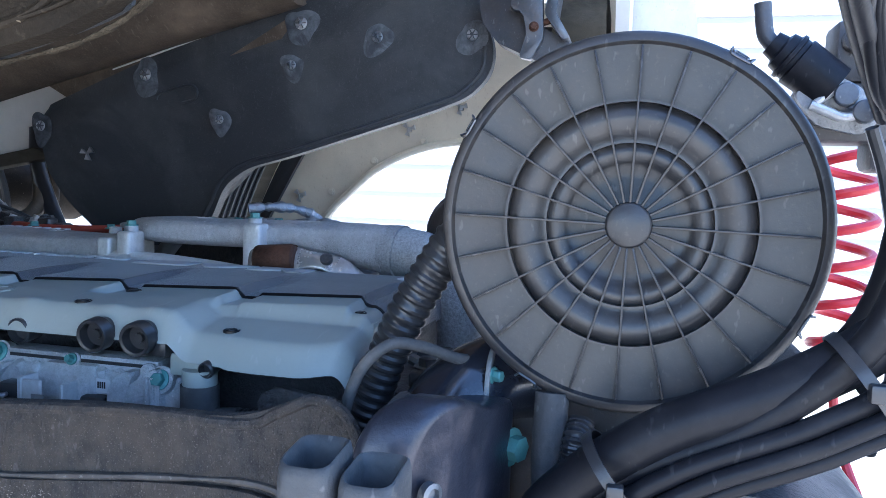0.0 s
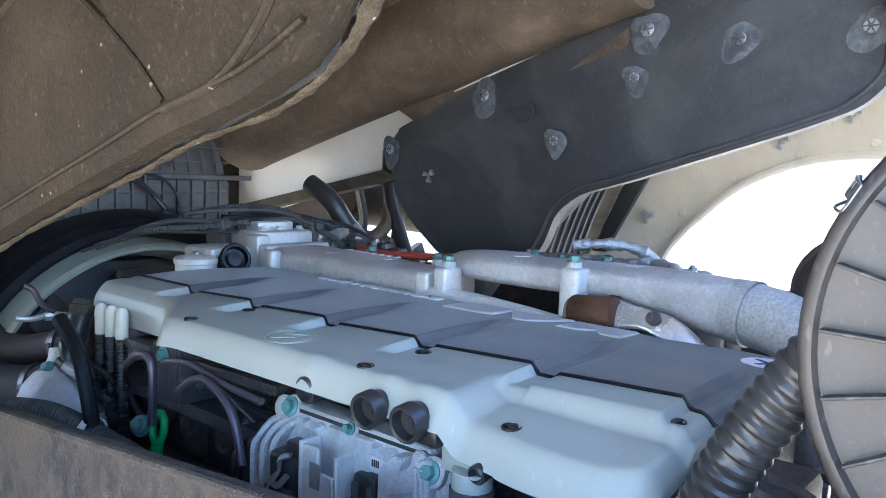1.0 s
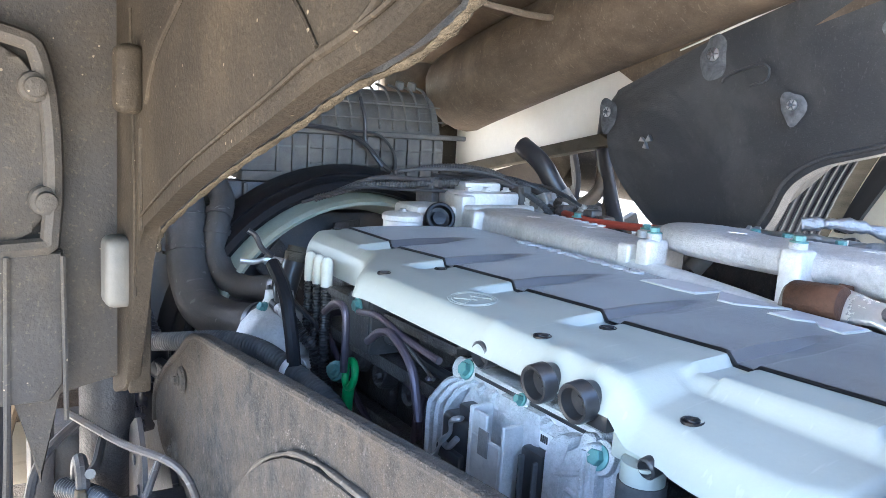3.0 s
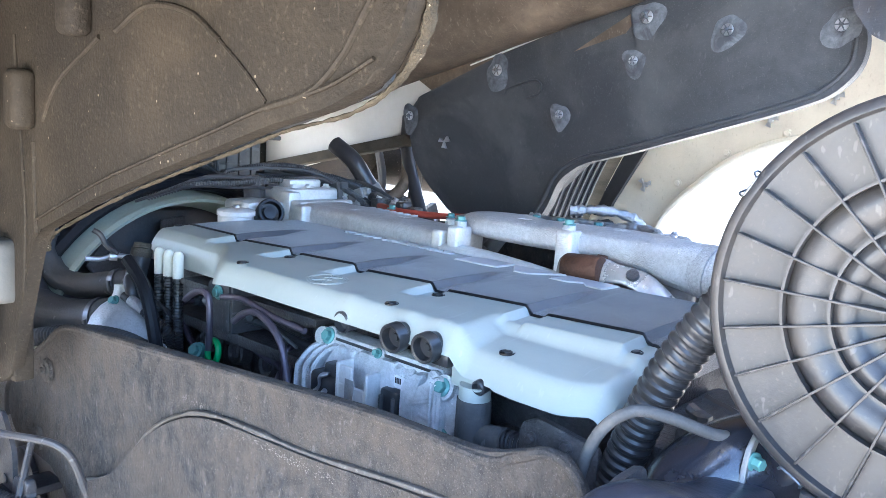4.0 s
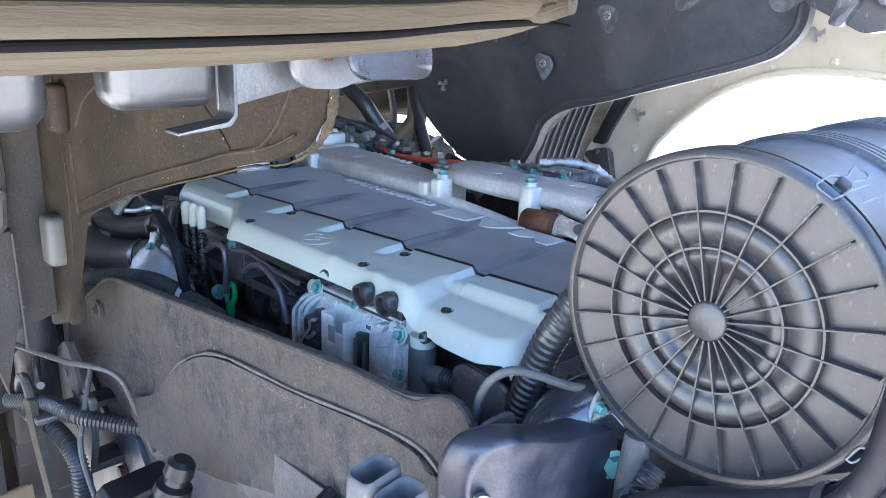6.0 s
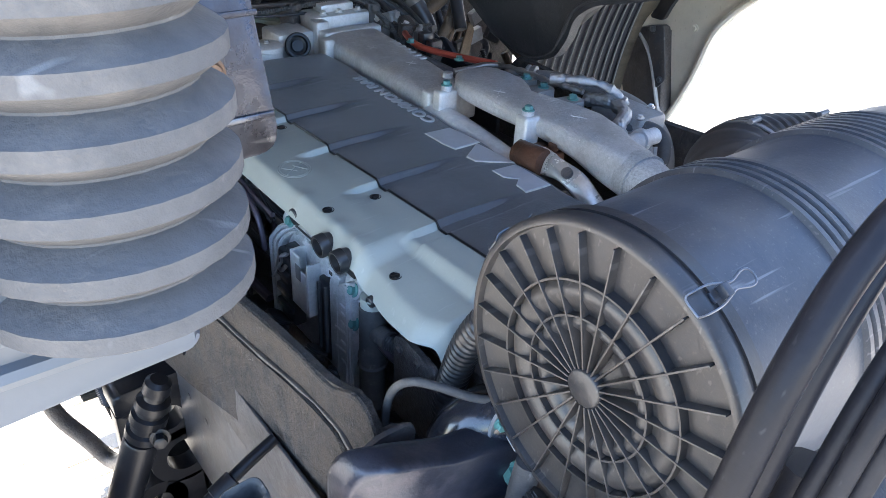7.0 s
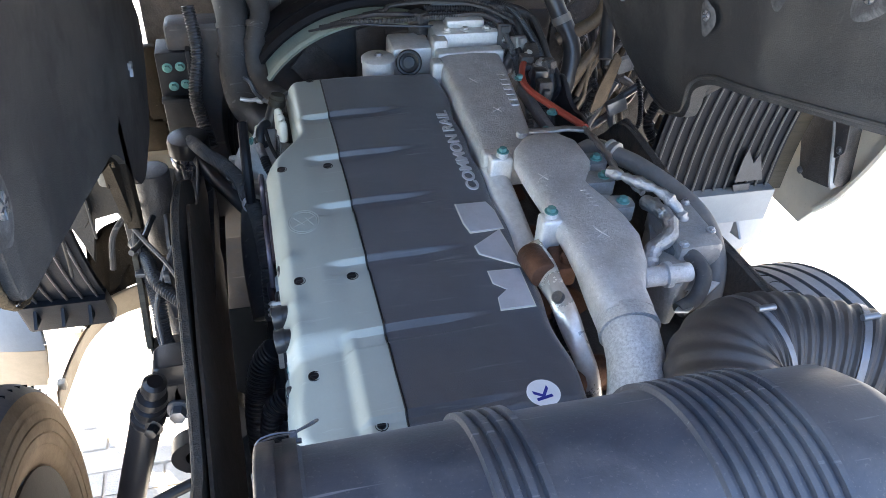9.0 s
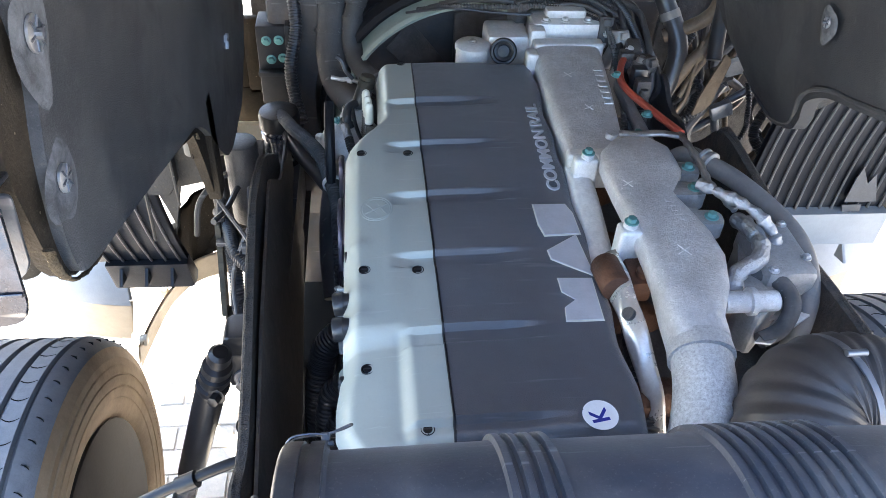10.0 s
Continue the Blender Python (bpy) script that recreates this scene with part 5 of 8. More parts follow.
# filler ports on the flank
for y, z, r in ((0.614, 1.487, 0.0185), (0.556, 1.487, 0.0185)):
    bm = B()
    lathe(bm, (-0.247, y, z), (-1, 0, -0.12), [(0, r * 0.9), (0.010, r), (0.012, r * 1.10), (0.027, r * 1.10), (0.029, r * 1.04), (0.028, r * 0.86), (0.016, r * 0.80), (0.016, r * 0.34), (0.020, r * 0.30), (0.020, 0.001)], 28)
    p = part("port_cap", bm, RUBBER, rocker, "round black port cap")
bm = B()
lathe(bm, (-0.232, 0.734, 1.480), (-1, 0, -0.1), [(0, 0.0165), (0.024, 0.0165), (0.026, 0.014), (0.016, 0.012), (0.016, 0.001)], 22)
part("port_cap", bm, RUBBER, rocker)
bm = B()
lathe(bm, (-0.244, 0.470, 1.457), (-1, 0, -0.2), [(0, 0.010), (0.02, 0.010), (0.022, 0.008), (0.014, 0.006), (0.014, 0.001)], 18)
part("port_cap", bm, RUBBER, rocker)
# ---- engine block ----
engine = thing("engine_block", "oily dark diesel engine block with pipes", "engine")
bm = B()
box(bm, (-0.135, 0.30, 1.20), (0.16, 1.42, 1.462), 0.01)
box(bm, (-0.19, 0.22, 0.75), (0.20, 1.52, 1.22), 0.02)
for k in range(6):
    y = 0.40 + 0.175 * k
    box(bm, (-0.165, y, 1.33), (-0.13, y + 0.12, 1.365), 0.008)
    box(bm, (-0.155, y + 0.02, 1.225), (-0.13, y + 0.10, 1.32), 0.015)
    box(bm, (-0.235, y - 0.02, 1.0), (-0.19, y + 0.10, 1.18), 0.02)
part("block", bm, DARK, engine, "oily black cast block")
bm = B()
prism(bm, rounded([(0.84, 1.372), (1.33, 1.372), (1.34, 1.352), (0.84, 1.352)], 0.004), "x", -0.20, -0.135, 0.003)
part("head_ledge", bm, DARK, engine)
bm = B()
prism(bm, rounded([(0.84, 1.452), (1.25, 1.448), (1.25, 1.436), (0.84, 1.438)], 0.004), "x", -0.215, -0.16, 0.003)
part("gasket_rail", bm, DARK, engine)
for k in range(5):
    bm = B()
    hexbolt(bm, (-0.237, 0.86 + 0.12 * k, 1.19), (-1, 0, 0), 0.010, 0.012)
    part("block_bolt", bm, STEEL, engine)
for k in range(4):
    y = 0.93 + 0.10 * k
    bm = B()
    lathe(bm, (-0.145, y, 1.318), (-1, 0, 0.1), [(0, 0.026), (0.022, 0.024), (0.026, 0.020), (0.022, 0.015), (0.012, 0.013), (0.012, 0.001)], 22)
    part("core_plug", bm, DARK, engine)
bm = B()
tube(bm, [(-0.262, 0.85, 1.235), (-0.275, 0.95, 1.25), (-0.27, 1.05, 1.235), (-0.275, 1.2, 1.24)], 0.010, 10)
part("rail_pipe", bm, PURPLE, engine)
for k in range(5):
    bm = B()
    y = 0.84 + 0.085 * k
    box(bm, (-0.268, y, 1.12), (-0.23, y + 0.05, 1.17), 0.010, None, 2)
    part("cast_lug", bm, DARK, engine)
for pts, nut in (([(-0.150, 1.299, 1.385), (-0.178, 1.297, 1.386), (-0.194, 1.288, 1.378), (-0.200, 1.255, 1.345), (-0.205, 1.21, 1.32), (-0.205, 1.15, 1.285), (-0.20, 1.10, 1.25)], (1.299, 1.385)),
                 ([(-0.140, 1.131, 1.381), (-0.168, 1.129, 1.383), (-0.185, 1.120, 1.380), (-0.182, 1.09, 1.362), (-0.168, 1.04, 1.336), (-0.16, 0.99, 1.32), (-0.165, 0.95, 1.30)], (1.131, 1.381)),
                 ([(-0.140, 0.95, 1.378), (-0.17, 0.948, 1.380), (-0.188, 0.945, 1.370), (-0.192, 0.95, 1.34), (-0.19, 0.955, 1.28)], (0.95, 1.378)),
                 ([(-0.150, 0.915, 1.36), (-0.18, 0.915, 1.362), (-0.196, 0.92, 1.35), (-0.196, 0.93, 1.31), (-0.19, 0.93, 1.25)], (0.915, 1.36)),
                 ([(-0.16, 0.99, 1.315), (-0.18, 0.975, 1.318), (-0.19, 0.97, 1.30), (-0.19, 0.975, 1.25)], None)):
    bm = B()
    tube(bm, pts, 0.0066, 10)
    part("fuel_line", bm, PURPLE, engine, "bent steel fuel line")
    if nut:
        bm = B()
        lathe(bm, (-0.128, nut[0], nut[1] - 0.001), (-1, 0, 0), [(0, 0.0125), (0.020, 0.0125), (0.020, 0.009), (0.030, 0.009)], 6)
        part("line_nut", bm, STEEL, engine)
bm = B()
box(bm, (-0.195, 0.80, 1.235), (-0.165, 1.25, 1.27), 0.008)
part("fuel_rail", bm, DARK, engine)
bm = B()
tube(bm, [(-0.25, 0.30, 1.19), (-0.27, 0.7, 1.17), (-0.28, 1.1, 1.15), (-0.27, 1.4, 1.2)], 0.018, 10)
tube(bm, [(-0.20, 0.80, 1.40), (-0.21, 0.9, 1.405), (-0.20, 1.0, 1.41), (-0.21, 1.10, 1.405), (-0.19, 1.2, 1.41)], 0.008, 8)
part("wiring_loom", bm, RUBBER, engine)
bm = B()
prism(bm, rounded([(1.05, 1.485), (1.115, 1.47), (1.12, 1.40), (1.09, 1.385), (1.045, 1.39)], 0.008), "x", -0.238, -0.230, 0.002)
box(bm, (-0.238, 1.05, 1.385), (-0.15, 1.115, 1.393), 0.003)
box(bm, (-0.236, 1.040, 1.385), (-0.15, 1.048, 1.47), 0.003)
part("black_bracket", bm, CHASSIS, engine)
bm = B()
hexbolt(bm, (-0.240, 1.078, 1.455), (-1, 0, 0), 0.009, 0.008)
part("teal_bolt", bm, TEAL, engine, "pale teal coated bolt")
bm = B()
hexbolt(bm, (-0.250, 1.132, 1.337), (-1, -0.3, 0.5), 0.010, 0.010)
lathe(bm, (-0.236, 1.132, 1.330), (-1, -0.3, 0.5), [(0, 0.017), (0.014, 0.017)], 16)
part("teal_bolt", bm, TEAL, engine, "pale teal coated bolt")
bm = B()
cyl(bm, (-0.20, 1.02, 1.437), (-0.235, 0.99, 1.425), 0.007, n=10, bev=0.002)
cyl(bm, (-0.21, 1.01, 1.433), (-0.235, 0.86, 1.405), 0.0025, n=8)
part("sensor", bm, STEEL, engine)

# dipstick with a green ring
dip = thing("dipstick", "green plastic dipstick ring on a steel tube", "dipstick")
bm = B()
ringpts = [(-0.251 + 0.003 * math.sin(a), 1.074 + 0.016 * math.cos(a), 1.348 + 0.021 * math.sin(a)) for a in (2 * math.pi * k / 16 for k in range(17))]
tube(bm, ringpts, 0.0058, 10, 2)
cyl(bm, (-0.250, 1.078, 1.328), (-0.243, 1.100, 1.270), 0.0095, n=14, bev=0.002)
part("grip", bm, GREEN, dip)
bm = B()
cyl(bm, (-0.243, 1.100, 1.272), (-0.225, 1.14, 1.15), 0.0065, n=10)
cyl(bm, (-0.225, 1.14, 1.16), (-0.21, 1.14, 0.98), 0.008, n=10)
part("tube", bm, STEEL, dip)

# three pale caps with looms
for k in range(3):
    x, y = -0.213 + 0.003 * k, 1.333 - 0.0305 * k
    inj = thing("plug_boot", "off-white plastic plug boot on a corrugated loom", "connector", "plug boots beside the cover")
    bm = B()
    lathe(bm, (x, y, 1.442), (0, 0.0, 1), [(0, 0.0105), (0.042, 0.0105), (0.049, 0.0085), (0.053, 0.004)], 18)
    part("boot", bm, CAPWHITE, inj)
    bm = B()
    tube(bm, [(x, y, 1.444), (x - 0.002, y - 0.003, 1.41), (x - 0.006, y - 0.010, 1.37), (x - 0.01, y - 0.006 * k - 0.01, 1.33), (x, y - 0.01, 1.27), (-0.19, y, 1.22)], 0.0085, 10, 6, wave=(0.006, 0.0018))
    part("loom", bm, RUBBER, inj)

# aluminium thermostat housing at the front corner
house = thing("thermostat_housing", "dull cast aluminium thermostat housing", "engine part")
bm = B()
lathe(bm, (-0.258, 1.36, 1.19), (0.05, 0.16, 0.98), [(0, 0.070), (0.06, 0.082), (0.085, 0.084), (0.088, 0.093), (0.108, 0.093), (0.112, 0.083), (0.140, 0.080), (0.165, 0.070), (0.185, 0.052), (0.196, 0.034), (0.21, 0.028), (0.225, 0.026)], 36)
part("body", bm, BRIGHTALU, house)
for k in range(5):
    a = 2.2 + 0.5 * k
    bm = B()
    cyl(bm, (-0.253 + 0.093 * math.cos(a), 1.385 + 0.093 * math.sin(a), 1.276), (-0.250 + 0.093 * math.cos(a), 1.387 + 0.093 * math.sin(a), 1.312), 0.014, n=14, bev=0.003)
    part("flange_lug", bm, ALU, house)
bm = B()
tube(bm, [(-0.262, 1.37, 1.24), (-0.285, 1.28, 1.20), (-0.29, 1.18, 1.13), (-0.28, 1.08, 1.05)], 0.050, 18)
part("lower_pipe", bm, HOSEGREY, house, "thick grey pipe")
bm = B()
tube(bm, [(-0.235, 1.40, 1.40), (-0.225, 1.405, 1.43), (-0.212, 1.412, 1.465)], 0.021, 16)
tube(bm, [(-0.235, 1.395, 1.425), (-0.255, 1.375, 1.425), (-0.262, 1.355, 1.41), (-0.258, 1.35, 1.39), (-0.245, 1.36, 1.38)], 0.011, 12)
part("black_pipe", bm, RUBBER, house)
bm = B()
lathe(bm, (-0.213, 1.411, 1.462), (0.2, 0.1, 0.9), [(0, 0.021), (0.018, 0.021), (0.020, 0.018), (0.030, 0.017)], 18)
part("collar", bm, TRIM, house, "dusty tan collar")
bm = B()
tube(bm, [(-0.225, 1.43, 1.46), (-0.25, 1.45, 1.462), (-0.275, 1.462, 1.455), (-0.30, 1.47, 1.457)], 0.0055, 10)
lathe(bm, (-0.245, 1.447, 1.460), (-0.9, 0.4, 0), [(0, 0.009), (0.014, 0.009), (0.015, 0.006)], 10)
part("fitting", bm, ZINC, house)
bm = B()
tube(bm, [(-0.245, 1.44, 1.468), (-0.262, 1.455, 1.482), (-0.272, 1.465, 1.505), (-0.285, 1.47, 1.515)], 0.0055, 10)
part("vent_hose", bm, RUBBER, house)
bm = B()
cyl(bm, (-0.268, 1.345, 1.392), (-0.258, 1.305, 1.378), 0.011, n=12, bev=0.003)
part("sensor_plug", bm, FOIL, house, "silver sensor plug")
bm = B()
cyl(bm, (-0.27, 1.365, 1.396), (-0.268, 1.345, 1.392), 0.009, n=12)
tube(bm, [(-0.258, 1.306, 1.378), (-0.25, 1.28, 1.36), (-0.235, 1.26, 1.34), (-0.22, 1.26, 1.31)], 0.010, 10, 6, wave=(0.006, 0.0018))
tube(bm, [(-0.25, 1.385, 1.43), (-0.24, 1.33, 1.40), (-0.225, 1.29, 1.38), (-0.21, 1.28, 1.36)], 0.005, 8)
part("sensor_loom", bm, RUBBER, house)
for p in ((-0.30, 1.42, 1.345), (-0.305, 1.35, 1.325)):
    bm = B()
    lathe(bm, p, (-0.7, -0.2, 0.6), [(-0.012, 0.008), (0.0, 0.008), (0.004, 0.006)], 12)
    part("pin", bm, STEEL, house)
bm = B()
hexbolt(bm, (-0.285, 1.375, 1.385), (-0.8, -0.2, 0.5), 0.008, 0.01)
part("teal_bolt", bm, TEAL, house)

# control unit on the left flank
ecu = thing("control_unit", "finned cast aluminium engine control unit with black plugs", "control unit")
bm = B()
box(bm, (-0.245, 0.515, 1.20), (-0.20, 0.80, 1.437), 0.010, None, 3)
body = part("housing", bm, ALU, ecu, "ribbed cast aluminium housing")
bm = B()
box(bm, (-0.240, 0.548, 1.434), (-0.205, 0.768, 1.452), 0.004, None, 2)
part("top_flange", bm, ALU, ecu)
bm = B()
box(bm, (-0.2415, 0.56, 1.4425), (-0.238, 0.76, 1.4465))
part("flange_gap", bm, RUBBER, ecu)
for k in range(7):
    bm = B()
    y = 0.600 + 0.024 * k
    lathe(bm, (-0.238, y, 1.426), (-0.5, 0, 0.85), [(0, 0.008), (0.010, 0.0075), (0.013, 0.005)], 10)
    part("cast_boss", bm, ALU, ecu)
for k in range(3):
    y = 0.757 + 0.019 * k
    bm = B()
    tube(bm, [(-0.225, y, 1.433 - 0.003 * k), (-0.242, y + 0.010, 1.428 - 0.003 * k), (-0.252, y + 0.024, 1.408 - 0.004 * k), (-0.254, y + 0.030, 1.385), (-0.254, y + 0.030, 1.32), (-0.254, y + 0.030, 1.21)], 0.0058, 8, 5, flat=2.0, up=(1, 0, 0))
    part("curved_fin", bm, ALU, ecu, "curved aluminium cooling fin")


def npart(name, bm, material, parent, label=""):
    bmesh.ops.translate(bm, vec=(0.013, -0.014, 0.012), verts=bm.verts[:])
    return part(name, bm, material, parent, label)


bm = B()
prism(bm, rounded([(0.619, 1.21), (0.619, 1.405), (0.606, 1.426), (0.583, 1.431), (0.596, 1.39), (0.597, 1.21)], 0.010), "x", -0.272, -0.243, 0.004)
npart("curved_fin", bm, ALU, ecu)
bm = B()
prism(bm, rounded([(0.594, 1.20), (0.594, 1.395), (0.582, 1.420), (0.562, 1.434), (0.548, 1.446), (0.535, 1.446), (0.531, 1.20)], 0.012), "x", -0.258, -0.243, 0.004)
ribbed = part("ribbed_plate", bm, ALU, ecu)
for k, (ya, za, yb, zb) in enumerate(((0.588, 1.397, 0.552, 1.412), (0.570, 1.388, 0.552, 1.386), (0.568, 1.372, 0.552, 1.369), (0.570, 1.352, 0.552, 1.349), (0.588, 1.330, 0.55, 1.334), (0.570, 1.310, 0.552, 1.308), (0.588, 1.288, 0.55, 1.292), (0.57, 1.268, 0.552, 1.266), (0.551, 1.437, 0.551, 1.21), (0.543, 1.437, 0.543, 1.21))):
    bm = B()
    cyl(bm, (-0.258, ya, za), (-0.258, yb, zb), 0.0032, n=8)
    part("plate_rib", bm, ALU, ribbed)
for p, r in (((-0.225, 0.778, 1.440), 0.015), ((-0.225, 0.798, 1.437), 0.014), ((-0.236, 0.556, 1.437), 0.010), ((-0.236, 0.538, 1.428), 0.017), ((-0.236, 0.536, 1.360), 0.016), ((-0.23, 0.665, 1.44), 0.010)):
    bm = B()
    lathe(bm, p, (-1, 0, 0.35), [(0, r), (0.014, r), (0.016, r * 0.8)], 16)
    part("bolt_boss", bm, ALU, ecu)
for p in ((-0.240, 0.778, 1.445), (-0.251, 0.538, 1.433), (-0.251, 0.536, 1.365), (-0.245, 0.665, 1.446)):
    bm = B()
    hexbolt(bm, p, (-1, 0, 0.35), 0.0085 if p[1] != 0.665 else 0.005, 0.009)
    part("teal_bolt", bm, TEAL, ecu, "pale teal coated bolt")
bm = B()
box(bm, (-0.282, 0.740, 1.23), (-0.243, 0.800, 1.385), 0.008, None, 3)
box(bm, (-0.276, 0.738, 1.376), (-0.246, 0.775, 1.402), 0.006, None, 2)
plug = npart("plug", bm, RUBBER, ecu, "black multi-pin plug")
for k in range(3):
    bm = B()
    box(bm, (-0.290, 0.742 + 0.002 * k, 1.26 + 0.035 * k), (-0.280, 0.796, 1.276 + 0.035 * k), 0.003, None, 2)
    npart("plug_ridge", bm, RUBBER, plug)
bm = B()
tube(bm, [(-0.284, 0.752, 1.390), (-0.290, 0.764, 1.384), (-0.289, 0.768, 1.368), (-0.292, 0.778, 1.355), (-0.290, 0.786, 1.345), (-0.293, 0.795, 1.325)], lambda q: 0.0055 + 0.002 * math.sin(q * 14), 8, 6, flat=0.5)
tube(bm, [(-0.287, 0.755, 1.365), (-0.291, 0.765, 1.352), (-0.290, 0.776, 1.350)], 0.004, 8)
npart("foil_lever", bm, FOIL, plug, "crumpled silver lever")
bm = B()
box(bm, (-0.262, 0.642, 1.25), (-0.240, 0.718, 1.430), 0.006, None, 2)
npart("shroud_back", bm, ALU, ecu)
bm = B()
for lo, hi in (((-0.288, 0.668, 1.30), (-0.258, 0.674, 1.410)), ((-0.288, 0.727, 1.30), (-0.258, 0.734, 1.414)), ((-0.288, 0.674, 1.30), (-0.283, 0.727, 1.385)), ((-0.288, 0.700, 1.385), (-0.283, 0.727, 1.412))):
    box(bm, lo, hi, 0.0015, None, 1)
shroud = npart("plug_shroud", bm, BRIGHTALU, ecu, "bright aluminium plug shroud")
bm = B()
box(bm, (-0.2892, 0.694, 1.365), (-0.2878, 0.712, 1.395))
npart("shroud_window", bm, ALUDARK, shroud)
bm = B()
box(bm, (-0.272, 0.623, 1.22), (-0.243, 0.660, 1.394), 0.006, None, 2)
npart("plug_socket", bm, RUBBER, ecu, "black plug socket")
bm = B()
box(bm, (-0.278, 0.628, 1.24), (-0.271, 0.632, 1.385), 0.001, None, 1)
box(bm, (-0.278, 0.650, 1.24), (-0.271, 0.655, 1.385), 0.001, None, 1)
npart("socket_edge", bm, RUBGREY, ecu)
bm = B()
box(bm, (-0.2470, 0.609, 1.4085), (-0.2454, 0.634, 1.4255), 0, Matrix.Identity(4))
q = part("label", bm, STICK, ecu, "white barcode label")
bm = B()
for k in range(4):
    box(bm, (-0.2476, 0.616 + 0.003 * k, 1.414), (-0.2471, 0.618 + 0.003 * k, 1.422))
part("printed_bar", bm, RUBBER, q)
for pts, r in (([(-0.28, 0.77, 1.25), (-0.31, 0.77, 1.20), (-0.33, 0.74, 1.10), (-0.33, 0.70, 0.92)], 0.026), ([(-0.268, 0.64, 1.25), (-0.30, 0.635, 1.20), (-0.31, 0.60, 1.05)], 0.020), ([(-0.25, 0.60, 1.22), (-0.29, 0.58, 1.18), (-0.30, 0.52, 1.02)], 0.016)):
    bm = B()
    tube(bm, pts, r, 12, 6, wave=(0.010, 0.003))
    part("wiring_loom", bm, RUBBER, ecu)

for pts, r, m in (([(-0.270, 1.136, 1.434), (-0.270, 1.099, 1.456), (-0.270, 1.067, 1.457), (-0.270, 1.057, 1.431), (-0.270, 1.058, 1.359)], 0.006, PURPLE), ([(-0.270, 0.984, 1.427), (-0.270, 0.950, 1.449), (-0.270, 0.910, 1.453), (-0.270, 0.859, 1.424), (-0.270, 0.835, 1.362)], 0.006, PURPLE), ([(-0.300, 1.292, 1.484), (-0.300, 1.232, 1.446), (-0.300, 1.200, 1.391), (-0.300, 1.180, 1.334)], 0.012, HOSEBLK), ([(-0.260, 1.036, 1.457), (-0.260, 0.975, 1.465), (-0.260, 0.899, 1.454), (-0.260, 0.811, 1.448)], 0.005, PURPLE)):
    hose("fuel_pipe", pts, r, m, "thin bent pipe on the side of the engine", 10, category="pipe")

# breather post and hose
br = thing("breather_pipe", "pale grey breather post with black tee hose", "hose")
bm = B()
box(bm, (-0.250, 0.478, 1.440), (-0.225, 0.526, 1.466), 0.003)
cyl(bm, (-0.247, 0.487, 1.45), (-0.247, 0.487, 1.425), 0.0205, n=20)
part("post", bm, GREYPL, br)
bm = B()
box(bm, (-0.258, 0.526, 1.462), (-0.232, 0.558, 1.482), 0.002)
part("black_spacer", bm, RUBBER, br)
bm = B()
lathe(bm, (-0.247, 0.487, 1.432), (0, 0, -1), [(0, 0.0225), (0.05, 0.0225), (0.09, 0.0225), (0.10, 0.025), (0.104, 0.025), (0.104, 0.0225), (0.115, 0.0225), (0.119, 0.0255), (0.124, 0.0225), (0.21, 0.0225)], 24)
tube(bm, [(-0.247, 0.482, 1.385), (-0.247, 0.45, 1.390), (-0.247, 0.435, 1.392)], 0.017, 14)
tee = part("tee", bm, RUBGREY, br)
bm = B()
tube(bm, [(-0.247, 0.440, 1.392), (-0.246, 0.40, 1.396), (-0.24, 0.35, 1.396)], 0.013, 14, 6, wave=(0.006, 0.002))
part("corrugated_branch", bm, RUBBER, br)
bm = B()
tube(bm, [(-0.252, 0.455, 1.372), (-0.255, 0.42, 1.374), (-0.25, 0.37, 1.375)], 0.006, 8)
part("thin_branch", bm, PURPLE, br)

# dark bracket under the cover's rear corner
bm = B()
prism(bm, rounded([(0.30, 1.28), (0.40, 1.28), (0.405, 1.43), (0.38, 1.442), (0.30, 1.43)], 0.008), "x", -0.262, -0.252, 0.003)
for y, z in ((0.388, 1.415), (0.34, 1.42), (0.388, 1.33)):
    hexbolt(bm, (-0.262, y, z), (-1, 0, 0), 0.006, 0.006)
solo("engine_bracket", bm, DARK, "black bolted bracket below the cover", "bracket")

# ---- intake casting on the right ----
intake = thing("intake_manifold", "sand-cast aluminium intake pipe with curved elbow", "intake manifold")
bm = B()


def loft(bm, secs, n=20, power=4.0):
    """secs: centre x, y, z, half width, half height; superellipse sections facing along y."""
    loops = []
    for i, (x, y, z, w, h) in enumerate(secs):
        a, b = secs[max(0, i - 1)], secs[min(len(secs) - 1, i + 1)]
        t = (Vector(b[:3]) - Vector(a[:3])).normalized()
        up = Vector((0, 0, 1))
        up = (up - t * up.dot(t)).normalized()
        sd = t.cross(up)
        L = []
        for k in range(n):
            th = 2 * math.pi * k / n
            c, s = math.cos(th), math.sin(th)
            cc = math.copysign(abs(c) ** (2 / power), c)
            ss = math.copysign(abs(s) ** (2 / power), s)
            L.append(Vector((x, y, z)) + sd * cc * w + up * ss * h)
        loops.append(L)
    rings(bm, loops)


